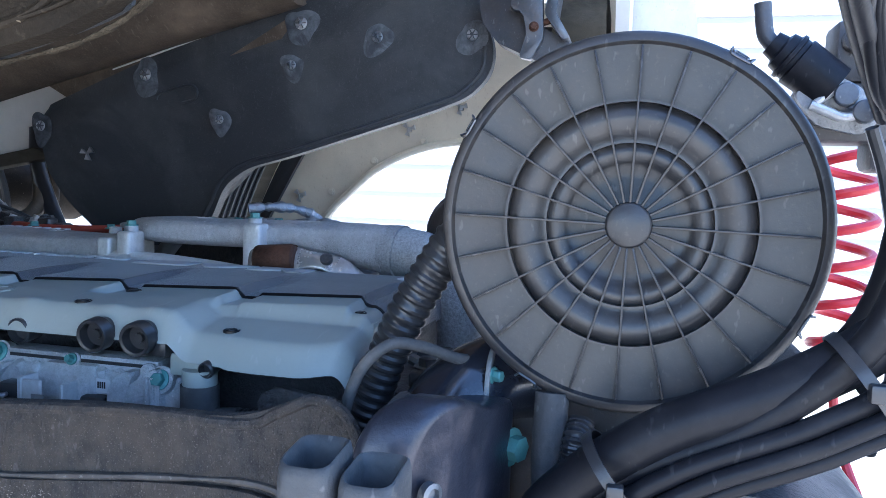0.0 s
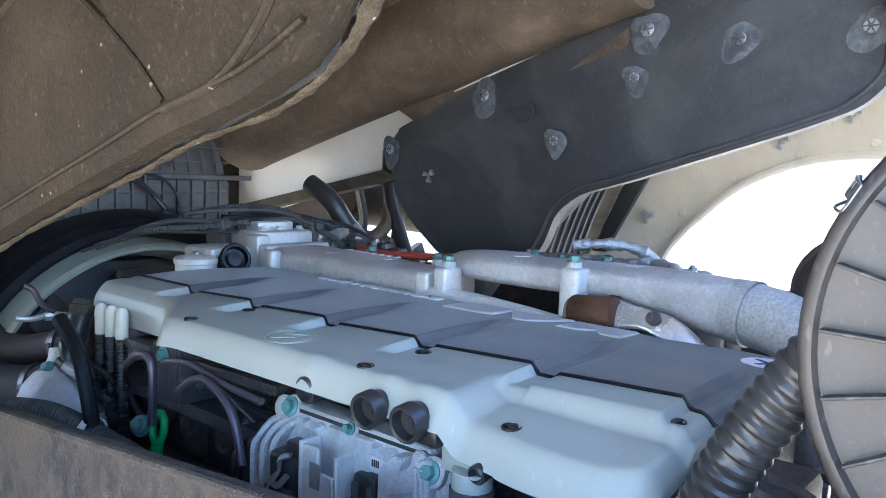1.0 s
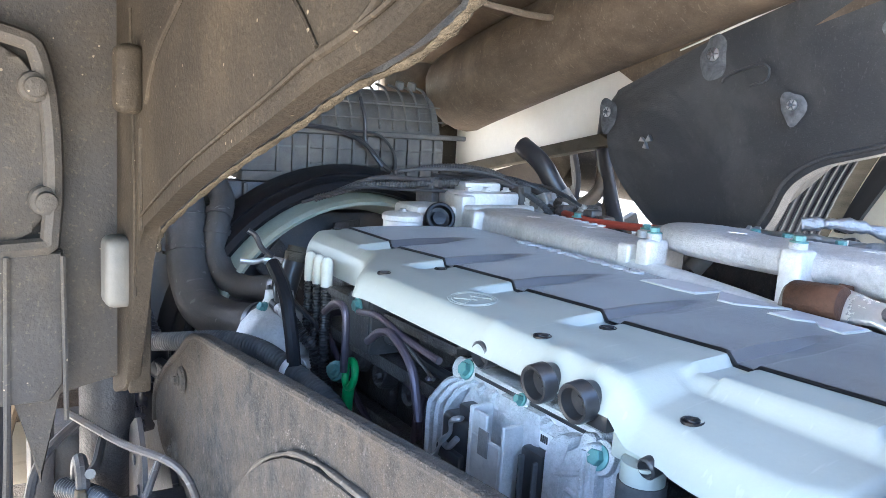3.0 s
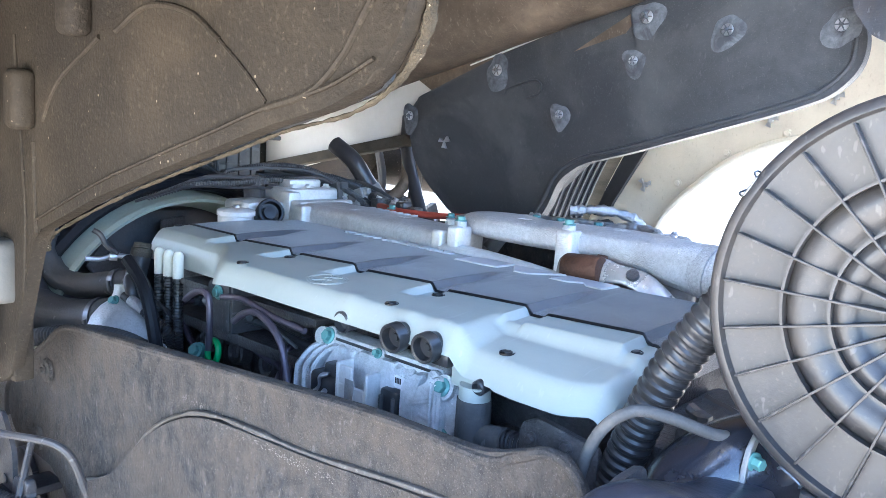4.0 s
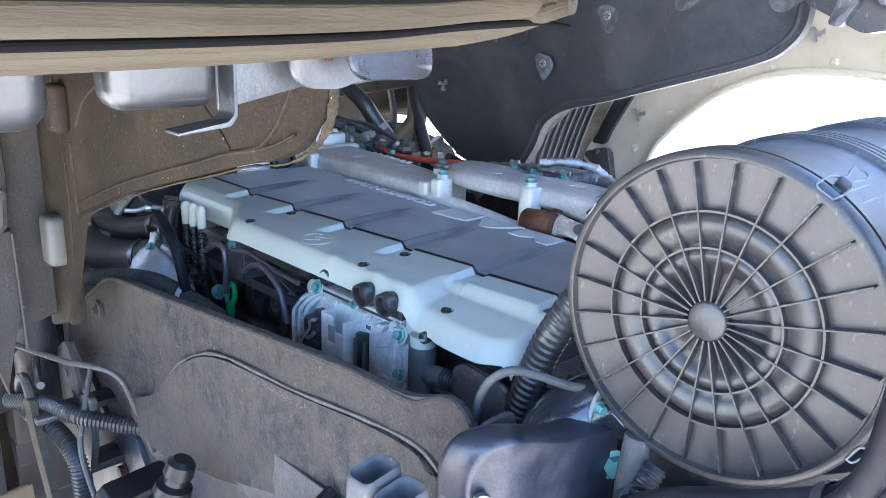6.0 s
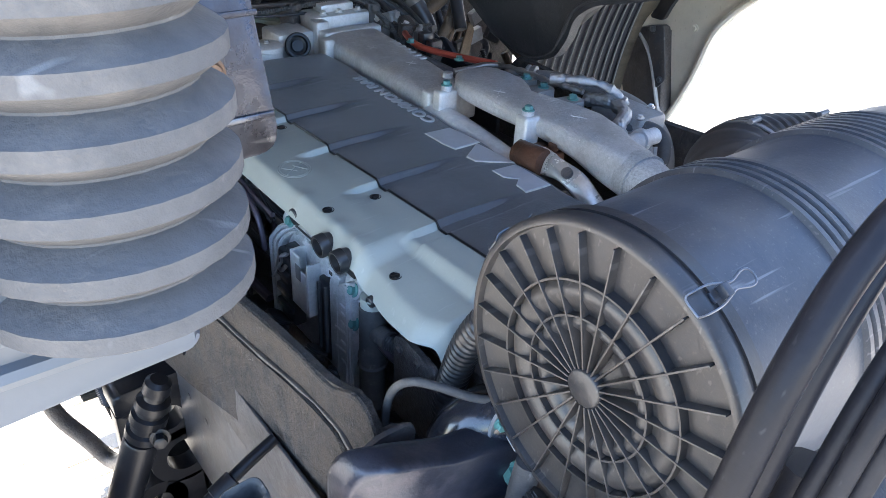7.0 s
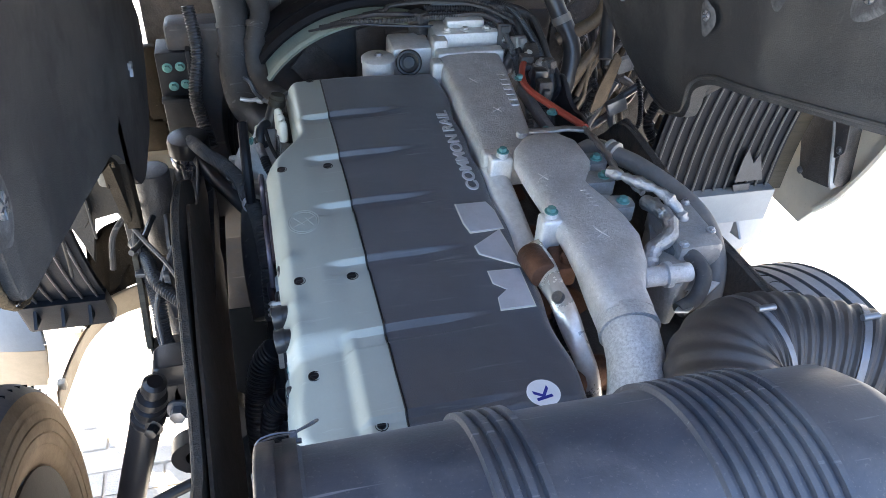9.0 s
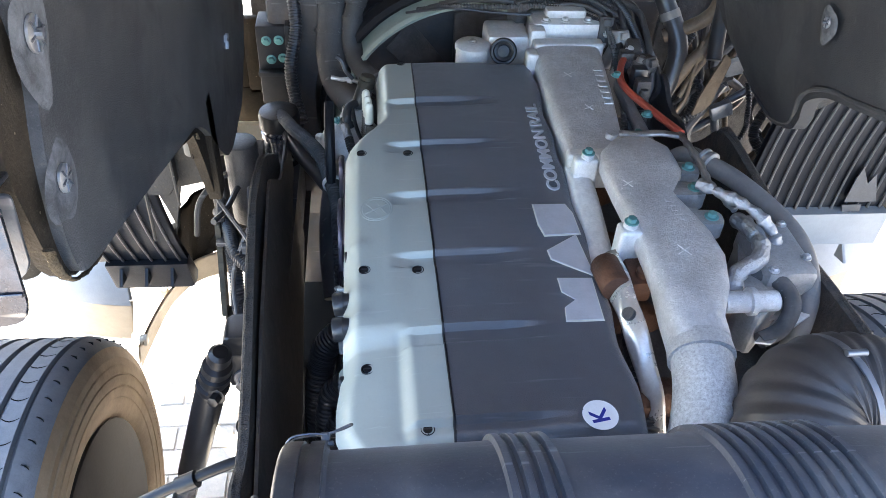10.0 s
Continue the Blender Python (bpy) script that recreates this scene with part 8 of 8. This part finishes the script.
# large bellows to the turbo side
BELLOWS = mat("dusty_bellows_rubber", (0.040, 0.036, 0.035), 0.48, vary=0.3, dust=0.35, dustcol=(0.095, 0.078, 0.065), dscale=10, bump=0.1)
bell = thing("intake_bellows", "large black rubber intake bellows with steel clamps", "hose")
bm = B()
tube(bm, [(0.345, 0.15, 1.50), (0.350, 0.23, 1.555), (0.382, 0.29, 1.580), (0.45, 0.30, 1.585), (0.54, 0.262, 1.585), (0.63, 0.19, 1.585)], 0.086, 32, 8, wave=(0.019, 0.0035))
part("bellows", bm, BELLOWS, bell)
for p, q in (((0.415, 0.299, 1.583), (1, 0.25, 0)), ((0.555, 0.252, 1.585), (1, -0.65, 0))):
    bm = B()
    lathe(bm, p, q, [(-0.005, 0.0885), (-0.005, 0.0915), (0.005, 0.0915), (0.005, 0.0885)], 36, False)
    cyl(bm, Vector(p) + Vector((-0.012, 0.0, 0.095)), Vector(p) + Vector((0.016, 0.0, 0.095)), 0.005, n=12)
    part("clamp", bm, STEEL, bell, "steel hose clamp")

# actuator, foil pipe and hoses on the right
act = thing("egr_actuator", "actuator box with foil wrapped pipe", "engine part")
act.location = (0.012, -0.006, 0.022)
bm = B()
prism(bm, rounded([(0.375, 0.545), (0.445, 0.715), (0.525, 0.715), (0.505, 0.62), (0.485, 0.575), (0.39, 0.485)], 0.02), "z", 1.44, 1.53, 0.008)
box(bm, (0.43, 0.56, 1.50), (0.52, 0.70, 1.56), 0.012)
part("box", bm, ALUDARK, act)
bm = B()
prism(bm, [(0.405, 0.60), (0.47, 0.72), (0.53, 0.70), (0.545, 0.62), (0.50, 0.55), (0.44, 0.54)], "z", 1.470, 1.475)
part("heat_sheet", bm, ZINC, act, "thin bright sheet")
for p in ((0.505, 0.69, 1.56), (0.45, 0.705, 1.56), (0.44, 0.57, 1.56), (0.51, 0.60, 1.56)):
    bm = B()
    hexbolt(bm, p, (0, 0, 1), 0.006, 0.006)
    part("bolt", bm, ZINC, act)
bm = B()
prism(bm, [(0.385, 0.47), (0.47, 0.545), (0.505, 0.525), (0.41, 0.465)], "z", 1.495, 1.499)
part("bracket_sheet", bm, ZINC, act)
bm = B()
tube(bm, [(0.372, 0.77, 1.595), (0.40, 0.73, 1.60), (0.44, 0.69, 1.595), (0.468, 0.655, 1.575), (0.478, 0.64, 1.55)], lambda s: 0.0100 + 0.0018 * math.sin(s * 23) + 0.0018 * math.sin(s * 61 + 1), 12, 6)
part("foil_pipe", bm, FOIL, act, "crumpled silver foil sleeve")
bm = B()
tube(bm, [(0.434, 0.717, 1.553), (0.439, 0.678, 1.563), (0.442, 0.636, 1.565), (0.424, 0.597, 1.561), (0.387, 0.579, 1.553), (0.371, 0.557, 1.538), (0.379, 0.558, 1.508)], lambda q: 0.0135 + 0.0016 * abs(math.sin(q * 21)) + 0.001 * math.sin(q * 57), 14, 8)
part("foil_wrap", bm, FOIL, act, "crumpled silver heat foil round a bent pipe", 20)
bm = B()
lathe(bm, (0.335, 0.515, 1.545), (1, 0, 0), [(0, 0.018), (0.04, 0.018), (0.042, 0.023), (0.052, 0.023), (0.054, 0.017), (0.09, 0.017)], 18)
part("spigot", bm, ALU, act)
bm = B()
tube(bm, [(0.43, 0.60, 1.53), (0.455, 0.56, 1.54), (0.46, 0.52, 1.53), (0.44, 0.495, 1.50), (0.40, 0.48, 1.49)], 0.014, 12)
part("grey_pipe", bm, RUBGREY, act)
hose("grey_hose", [(0.40, 0.98, 1.50), (0.435, 0.95, 1.555), (0.465, 0.90, 1.565), (0.50, 0.83, 1.570), (0.538, 0.72, 1.566), (0.547, 0.64, 1.555), (0.532, 0.565, 1.53), (0.51, 0.52, 1.48), (0.49, 0.50, 1.38)], 0.019, PIPEGREY, "grey rubber hose along the side plate", 14)
bm = B()
lathe(bm, (0.462, 0.905, 1.567), (0.5, -0.9, 0), [(-0.012, 0.022), (-0.010, 0.026), (-0.004, 0.026), (-0.002, 0.023), (0.004, 0.026), (0.012, 0.026), (0.014, 0.022)], 18)
solo("hose_joint", bm, ALUDARK, "metal joint on the grey hose", "clamp")
cb = thing("sleeved_cable", "red and foil sleeved cable along the intake", "cable")
bm = B()
tube(bm, [(0.47, 1.43, 1.50), (0.446, 1.408, 1.548), (0.410, 1.346, 1.558), (0.388, 1.274, 1.556), (0.391, 1.212, 1.556), (0.416, 1.129, 1.558), (0.447, 1.013, 1.567)], 0.0085, 10)
part("red_sleeve", bm, REDC, cb, "red cable sleeve")
bm = B()
tube(bm, [(0.442, 1.009, 1.567), (0.439, 0.941, 1.578), (0.434, 0.870, 1.585), (0.425, 0.806, 1.590), (0.431, 0.762, 1.592), (0.442, 0.718, 1.590)], lambda s: 0.0070 + 0.0012 * math.sin(s * 50), 10)
part("foil_sleeve", bm, FOIL, cb, "silver foil sleeve")
bm = B()
tube(bm, [(0.308, 1.003, 1.575), (0.345, 0.990, 1.580), (0.388, 0.994, 1.580), (0.431, 0.997, 1.572)], 0.010, 10, flat=0.6)
part("foil_tail", bm, FOIL, cb)
bm = B()
box(bm, (0.36, 0.66, 1.545), (0.40, 0.99, 1.560), 0.006)
box(bm, (0.39, 0.98, 1.50), (0.41, 1.32, 1.53), 0.006)
solo("cable_rail", bm, ALUDARK, "dull metal cable rail beside the intake", "bracket")

# looms and pipes at the front right
rng = random.Random(4)
for k in range(6):
    o = Vector((0.42 + 0.018 * k, 1.55 + 0.02 * k, 1.55))
    pts = [(0.22 + 0.02 * k, 1.66, 1.60 + 0.012 * (k % 3))]
    pts += [(o.x - 0.02 + rng.uniform(-0.02, 0.02), 1.62 + rng.uniform(-0.03, 0.03), 1.605 + rng.uniform(-0.01, 0.015)), (o.x + rng.uniform(-0.02, 0.02), 1.48 + rng.uniform(-0.03, 0.03), 1.58 + rng.uniform(-0.015, 0.015)),
            (o.x - 0.01, 1.34 + rng.uniform(-0.04, 0.04), 1.53), (o.x - 0.015, 1.22 + 0.02 * k, 1.45), (o.x, 1.2, 1.3)]
    hose("wiring_loom", pts, rng.choice((0.006, 0.008, 0.010)), RUBBER if k % 2 else RUBGREY, "black wiring loom at the engine front", 10, None if k % 3 else (0.007, 0.002), category="cable")
for k in range(9):
    x, y, z = 0.40 + 0.012 * (k % 3) + rng.uniform(0, 0.02), 1.24 + 0.042 * k, 1.53 + 0.01 * (k % 2)
    bm = B()
    box(bm, (x, y, z - 0.03), (x + 0.035, y + 0.03, z + 0.035), 0.005, Matrix.Identity(4), 2)
    box(bm, (x + 0.008, y - 0.012, z), (x + 0.027, y + 0.04, z + 0.018), 0.004, None, 2)
    solo("cable_connector", bm, (DARK, RUBBER, ALUDARK)[k % 3], "small dark cable connector beside the intake", "connector", "cable connectors")
for k in range(4):
    hose("cab_pipe", [(0.80 + 0.03 * k, 2.10, 1.52), (0.80 + 0.03 * k, 1.98, 1.44 - 0.02 * k), (0.80 + 0.02 * k, 1.84, 1.33 - 0.03 * k), (0.76 + 0.01 * k, 1.70, 1.22), (0.66, 1.58, 1.10)], 0.012, RUBBER, "black pipe behind the engine tunnel", 10)
hose("coolant_hose", [(0.560, 1.72, 1.70), (0.573, 1.648, 1.657), (0.600, 1.612, 1.594), (0.625, 1.579, 1.545), (0.637, 1.550, 1.493), (0.621, 1.521, 1.423), (0.589, 1.495, 1.350), (0.55, 1.47, 1.26)], 0.026, RUBBER, "black coolant hose at the far side with a pale band", 18)
bm = B()
lathe(bm, (0.610, 1.598, 1.573), (0.35, -0.45, -0.8), [(-0.011, 0.0265), (-0.011, 0.0285), (0.011, 0.0285), (0.011, 0.0265)], 24, False)
solo("hose_clamp", bm, PIPEGREY, "pale torn band round the far hose", "clamp")
for pts, r in (([(0.80, 1.66, 1.79), (0.725, 1.569, 1.629), (0.699, 1.562, 1.583), (0.653, 1.569, 1.550), (0.60, 1.585, 1.52)], 0.019), ([(0.80, 1.59, 1.72), (0.739, 1.545, 1.591), (0.706, 1.529, 1.518), (0.660, 1.522, 1.460), (0.61, 1.515, 1.37)], 0.018),
               ([(0.76, 1.56, 1.60), (0.707, 1.518, 1.497), (0.675, 1.505, 1.440), (0.645, 1.49, 1.385)], 0.008), ([(0.69, 1.53, 1.53), (0.672, 1.50, 1.44), (0.662, 1.48, 1.39), (0.640, 1.47, 1.35)], 0.006)):
    hose("cab_pipe", pts, r, TUNNEL, "dusty brown pipe beside the engine tunnel", 12, category="pipe")
bm = B()
prism(bm, rounded([(0.738, 1.52), (0.760, 1.50), (0.735, 1.36), (0.690, 1.33), (0.700, 1.40)], 0.008), "y", 1.475, 1.483, 0.003)
solo("strut_plate", bm, TUNNEL, "dusty brown strut plate beside the engine tunnel", "bracket")
bm = B()
prism(bm, rounded([(1.05, 1.45), (1.14, 1.52), (1.22, 1.50), (1.30, 1.56), (1.36, 1.52), (1.36, 1.30), (1.05, 1.30)], 0.03), "x", 0.50, 0.512, 0.004)
solo("rubber_flap", bm, RUBBER, "black rubber flap by the far side plate", "flap")

# clutter below the left wheelhouse: looms, pipes, bracket plates
hose("brake_pipe", [(-0.52, 1.45, 1.22), (-0.60, 1.40, 1.20), (-0.66, 1.36, 1.15), (-0.68, 1.34, 1.05)], 0.008, CHASSIS, "thin dark metal pipe", 8, category="pipe")
hose("brake_pipe", [(-0.50, 1.22, 1.20), (-0.53, 1.18, 1.15), (-0.56, 1.15, 1.06), (-0.555, 1.10, 0.95)], 0.006, CHASSIS, "thin dark metal pipe", 8, category="pipe")
bm = B()
prism(bm, rounded([(1.24, 0.90), (1.36, 0.92), (1.36, 1.20), (1.30, 1.24), (1.25, 1.18)], 0.015), "x", -0.520, -0.512, 0.002)
for k in range(6):
    lathe(bm, (-0.521, 1.28 + 0.03 * (k % 2), 0.96 + 0.04 * k), (-1, 0, 0), [(0, 0.009), (0.002, 0.009)], 10)
solo("slotted_bracket", bm, CHASSIS, "slotted black bracket plate", "bracket")
bm = B()
box(bm, (-0.62, 1.55, 0.98), (-0.52, 1.72, 1.12), 0.015)
box(bm, (-0.66, 1.50, 0.80), (-0.62, 1.58, 1.30), 0.006)
solo("step_bracket", bm, CHASSIS, "dark bracket block ahead of the wheel", "bracket")
cyl_can = B()
cyl(cyl_can, (-0.545, 1.42, 1.05), (-0.545, 1.42, 1.30), 0.045, n=22, bev=0.005)
solo("washer_neck", cyl_can, BLKIRON, "black metal cylinder below the wheelhouse", "cylinder")

# bracket arm, clamp loop and cables ahead of the wheel
bm = B()
prism(bm, rounded([(1.31, 1.13), (1.27, 1.14), (1.24, 1.05), (1.19, 0.95), (1.17, 0.90), (1.21, 0.89), (1.26, 0.99), (1.30, 1.08)], 0.01), "x", -0.612, -0.598, 0.003)
box(bm, (-0.605, 1.17, 0.88), (-0.44, 1.22, 0.90), 0.004)
solo("bracket_arm", bm, TRIM, "dusty curved bracket arm below the wheelhouse", "bracket")
bm = B()
tube(bm, [(-0.60, 1.33 + 0.035 * math.cos(a), 1.12 + 0.045 * math.sin(a)) for a in (2 * math.pi * k / 14 for k in range(15))], 0.011, 10, 2)
box(bm, (-0.61, 1.24, 1.09), (-0.44, 1.30, 1.105), 0.004)
solo("pipe_clamp", bm, CHASSIS, "worn black clamp loop holding cables", "clamp")
hose("corrugated_loom", [(-0.62, 1.38, 1.10), (-0.58, 1.28, 1.12), (-0.55, 1.18, 1.12), (-0.50, 1.12, 1.11), (-0.44, 1.06, 1.10)], 0.015, RUBBER, "black corrugated cable loom through the clamp", 10, (0.008, 0.003))
hose("corrugated_loom", [(-0.60, 1.34, 1.09), (-0.57, 1.24, 1.06), (-0.56, 1.18, 1.02), (-0.56, 1.16, 0.95), (-0.55, 1.17, 0.86)], 0.017, RUBBER, "black corrugated cable loom hanging by the bracket", 10, (0.008, 0.003))
hose("brake_pipe", [(-0.62, 1.30, 1.26), (-0.56, 1.20, 1.24), (-0.50, 1.10, 1.23), (-0.47, 1.08, 1.15), (-0.44, 1.08, 1.04)], 0.006, CHASSIS, "thin dark metal pipe", 8, category="pipe")
hose("brake_pipe", [(-0.50, 1.50, 1.14), (-0.55, 1.40, 1.18), (-0.58, 1.30, 1.17), (-0.60, 1.22, 1.19)], 0.008, RUBBER, "black brake pipe below the wheelhouse", 8, category="pipe")
bm = B()
prism(bm, rounded([(1.16, 1.16), (1.22, 1.15), (1.24, 1.02), (1.30, 0.98), (1.28, 0.94), (1.20, 0.97), (1.17, 1.05)], 0.012), "x", -0.53, -0.515, 0.003)
box(bm, (-0.53, 1.22, 0.95), (-0.43, 1.29, 0.97), 0.004)
solo("loom_bracket", bm, CHASSIS, "black bent loom bracket on the frame", "bracket")
hose("wiring_loom", [(-0.50, 1.72, 1.20), (-0.455, 1.60, 1.270), (-0.405, 1.455, 1.312), (-0.362, 1.36, 1.335), (-0.325, 1.28, 1.338), (-0.305, 1.21, 1.328), (-0.290, 1.15, 1.315), (-0.281, 1.06, 1.300), (-0.277, 0.99, 1.25), (-0.28, 0.95, 1.15)], 0.0150, RUBGREY, "thick black corrugated loom above the side plate", 16, (0.008, 0.003), category="cable")
bm = B()
lathe(bm, (-0.298, 1.19, 1.324), (0.25, -0.95, -0.2), [(-0.006, 0.0215), (-0.006, 0.024), (0.006, 0.024), (0.006, 0.0215)], 20, False)
solo("cable_tie", bm, STICK, "white tie round the thick loom", "cable tie")
for p, q, r in (((-0.301, 1.865, 1.49), (0.02, -0.5, -0.86), 0.047), ((-0.236, 1.83, 1.50), (-0.3, -0.5, -0.8), 0.029)):
    bm = B()
    lathe(bm, p, q, [(-0.008, r), (-0.008, r + 0.004), (0.008, r + 0.004), (0.008, r)], 28, False)
    solo("hose_clamp", bm, HOSEGREY, "dusty clamp band round a coolant hose", "clamp")

bell_h = thing("bell_housing", "oily dark bell housing behind the engine", "engine part")
bm = B()
lathe(bm, (0.02, 0.29, 1.12), (0, -1, 0), [(0, 0.30), (0.02, 0.30), (0.03, 0.27), (0.10, 0.24), (0.16, 0.20)], 40)
part("housing", bm, DARK, bell_h)
for k in range(7):
    a = 0.35 + 0.4 * k
    bm = B()
    hexbolt(bm, (0.02 + 0.285 * math.cos(a), 0.268, 1.12 + 0.285 * math.sin(a)), (0, -1, 0), 0.011, 0.012)
    part("bolt", bm, STEEL, bell_h)
bm = B()
box(bm, (-0.22, 0.24, 1.36), (0.05, 0.30, 1.44), 0.012)
box(bm, (-0.19, 0.215, 1.405), (-0.13, 0.25, 1.455), 0.006)
part("rear_bracket", bm, DARK, bell_h)
bm = B()
hexbolt(bm, (-0.16, 0.232, 1.455), (0, 0, 1), 0.012, 0.012)
part("bolt", bm, STEEL, bell_h)
hose("fuel_pipe", [(-0.10, 0.27, 1.45), (-0.12, 0.22, 1.43), (-0.15, 0.21, 1.36), (-0.15, 0.22, 1.25), (-0.12, 0.25, 1.15)], 0.008, STEEL, "thin steel pipe behind the engine", 8, category="pipe")
hose("fuel_pipe", [(-0.03, 0.28, 1.44), (-0.04, 0.22, 1.42), (-0.07, 0.20, 1.34), (-0.06, 0.21, 1.22)], 0.010, RUBBER, "black pipe behind the engine", 8, category="pipe")

# exhaust side below the intake
ex = thing("exhaust_manifold", "dark rusty exhaust manifold below the intake", "exhaust manifold")
bm = B()
box(bm, (0.16, 0.32, 1.05), (0.34, 1.50, 1.40), 0.03)
part("log", bm, DARK, ex)
for k in range(6):
    y = 0.42 + 0.19 * k
    bm = B()
    tube(bm, [(0.14, y, 1.40), (0.20, y, 1.43), (0.27, y + 0.02, 1.42), (0.31, y + 0.03, 1.36)], 0.032, 14)
    part("runner", bm, RUST, ex, "rust brown runner")
bm = B()
box(bm, (0.34, 0.40, 1.0), (0.54, 1.45, 1.36), 0.03)
part("turbo_shell", bm, DARK, ex)
# cables and fittings over the front of the engine
rc = random.Random(9)
for k in range(6):
    z = 1.578 + 0.008 * k
    hose("engine_cable", [(-0.10 + 0.03 * k, 1.66, z - 0.03), (0.0 + 0.02 * k, 1.60, z + rc.uniform(0, 0.02)), (0.12, 1.575 + 0.01 * k, z + rc.uniform(0, 0.025)), (0.25, 1.56 + 0.012 * k, z + rc.uniform(0.005, 0.03)), (0.36, 1.54 + 0.01 * k, z + rc.uniform(0, 0.02)), (0.45, 1.47 + 0.02 * k, z - 0.02)],
         rc.choice((0.0035, 0.0045, 0.006)), (RUBBER, RUBGREY, CHASSIS)[k % 3], "black cable across the engine front", 8, (0.007, 0.0018) if k % 2 else None, category="cable")
for k, (x, y, z) in enumerate(((0.19, 1.60, 1.60), (0.41, 1.52, 1.585), (0.43, 1.46, 1.575), (0.455, 1.41, 1.565), (0.47, 1.35, 1.56))):
    bm = B()
    a = rc.uniform(-0.6, 0.6)
    m = Matrix.Translation((x, y, z)) @ Matrix.Rotation(a, 4, "Z") @ Matrix.Rotation(rc.uniform(-0.4, 0.4), 4, "X")
    box(bm, (-0.018, -0.024, -0.05), (0.018, 0.024, 0.016), 0.005, m, 2)
    box(bm, (-0.011, -0.036, -0.008), (0.011, 0.03, 0.010), 0.003, m, 2)
    solo("engine_connector", bm, (DARK, RUBGREY, ALUDARK, DARK)[k % 4], "small connector block at the engine front", "connector", "engine connectors")
for k in range(4):
    bm = B()
    p = Vector((0.405 + 0.016 * k, 1.50 - 0.05 * k, 1.55))
    lathe(bm, p, (0.2, -0.3, 1), [(-0.06, 0.016), (0.0, 0.016), (0.002, 0.012), (0.02, 0.012), (0.022, 0.008), (0.03, 0.008)], 14)
    solo("pipe_union", bm, (BRIGHTALU, ZINC)[k % 2], "bright metal pipe union beside the intake", "fitting", "pipe unions")

# ---- paving ----
bm = B()
box(bm, (-0.099, -0.049, -0.06), (0.099, 0.049, 0.0), 0.004, None, 1)
paver = mesh_of("paver", bm, PAVE)
rp = random.Random(7)
spots = [(-3.2 + 0.206 * i + 0.103 * (j % 2), 1.55 + 0.104 * j) for j in range(24) for i in range(13)]
for x, y in spots[:300]:
    ob = new("paver", paver)
    ob.matrix_basis = pose(x, y, rp.uniform(-0.003, 0.003), rp.uniform(-0.5, 0.5), rp.uniform(-0.5, 0.5), rp.uniform(-0.6, 0.6))
    ob.parent = ground
near = {(round(x, 3), round(y, 3)) for x, y in spots[:300]}
V, F = [], []
for j in range(-20, 90):
    y = 1.55 + 0.104 * j
    for i in range(-24, 60):
        x = -3.2 + 0.206 * i + 0.103 * (j % 2)
        if (round(x, 3), round(y, 3)) in near:
            continue
        z = rp.uniform(-0.003, 0.003)
        b = len(V)
        V += [(x - 0.099, y - 0.049, -0.03), (x + 0.099, y - 0.049, -0.03), (x + 0.099, y + 0.049, -0.03), (x - 0.099, y + 0.049, -0.03),
              (x - 0.097, y - 0.047, z), (x + 0.097, y - 0.047, z), (x + 0.097, y + 0.047, z), (x - 0.097, y + 0.047, z)]
        F += [(b + 4, b + 5, b + 6, b + 7), (b, b + 1, b + 5, b + 4), (b + 1, b + 2, b + 6, b + 5), (b + 2, b + 3, b + 7, b + 6), (b + 3, b, b + 4, b + 7)]
me = bpy.data.meshes.new("paving")
me.from_pydata(V, [], F)
me.materials.append(PAVE)
tagged(new("paving", me), "sunlit sandy block paving", "paving", kind="stuff")
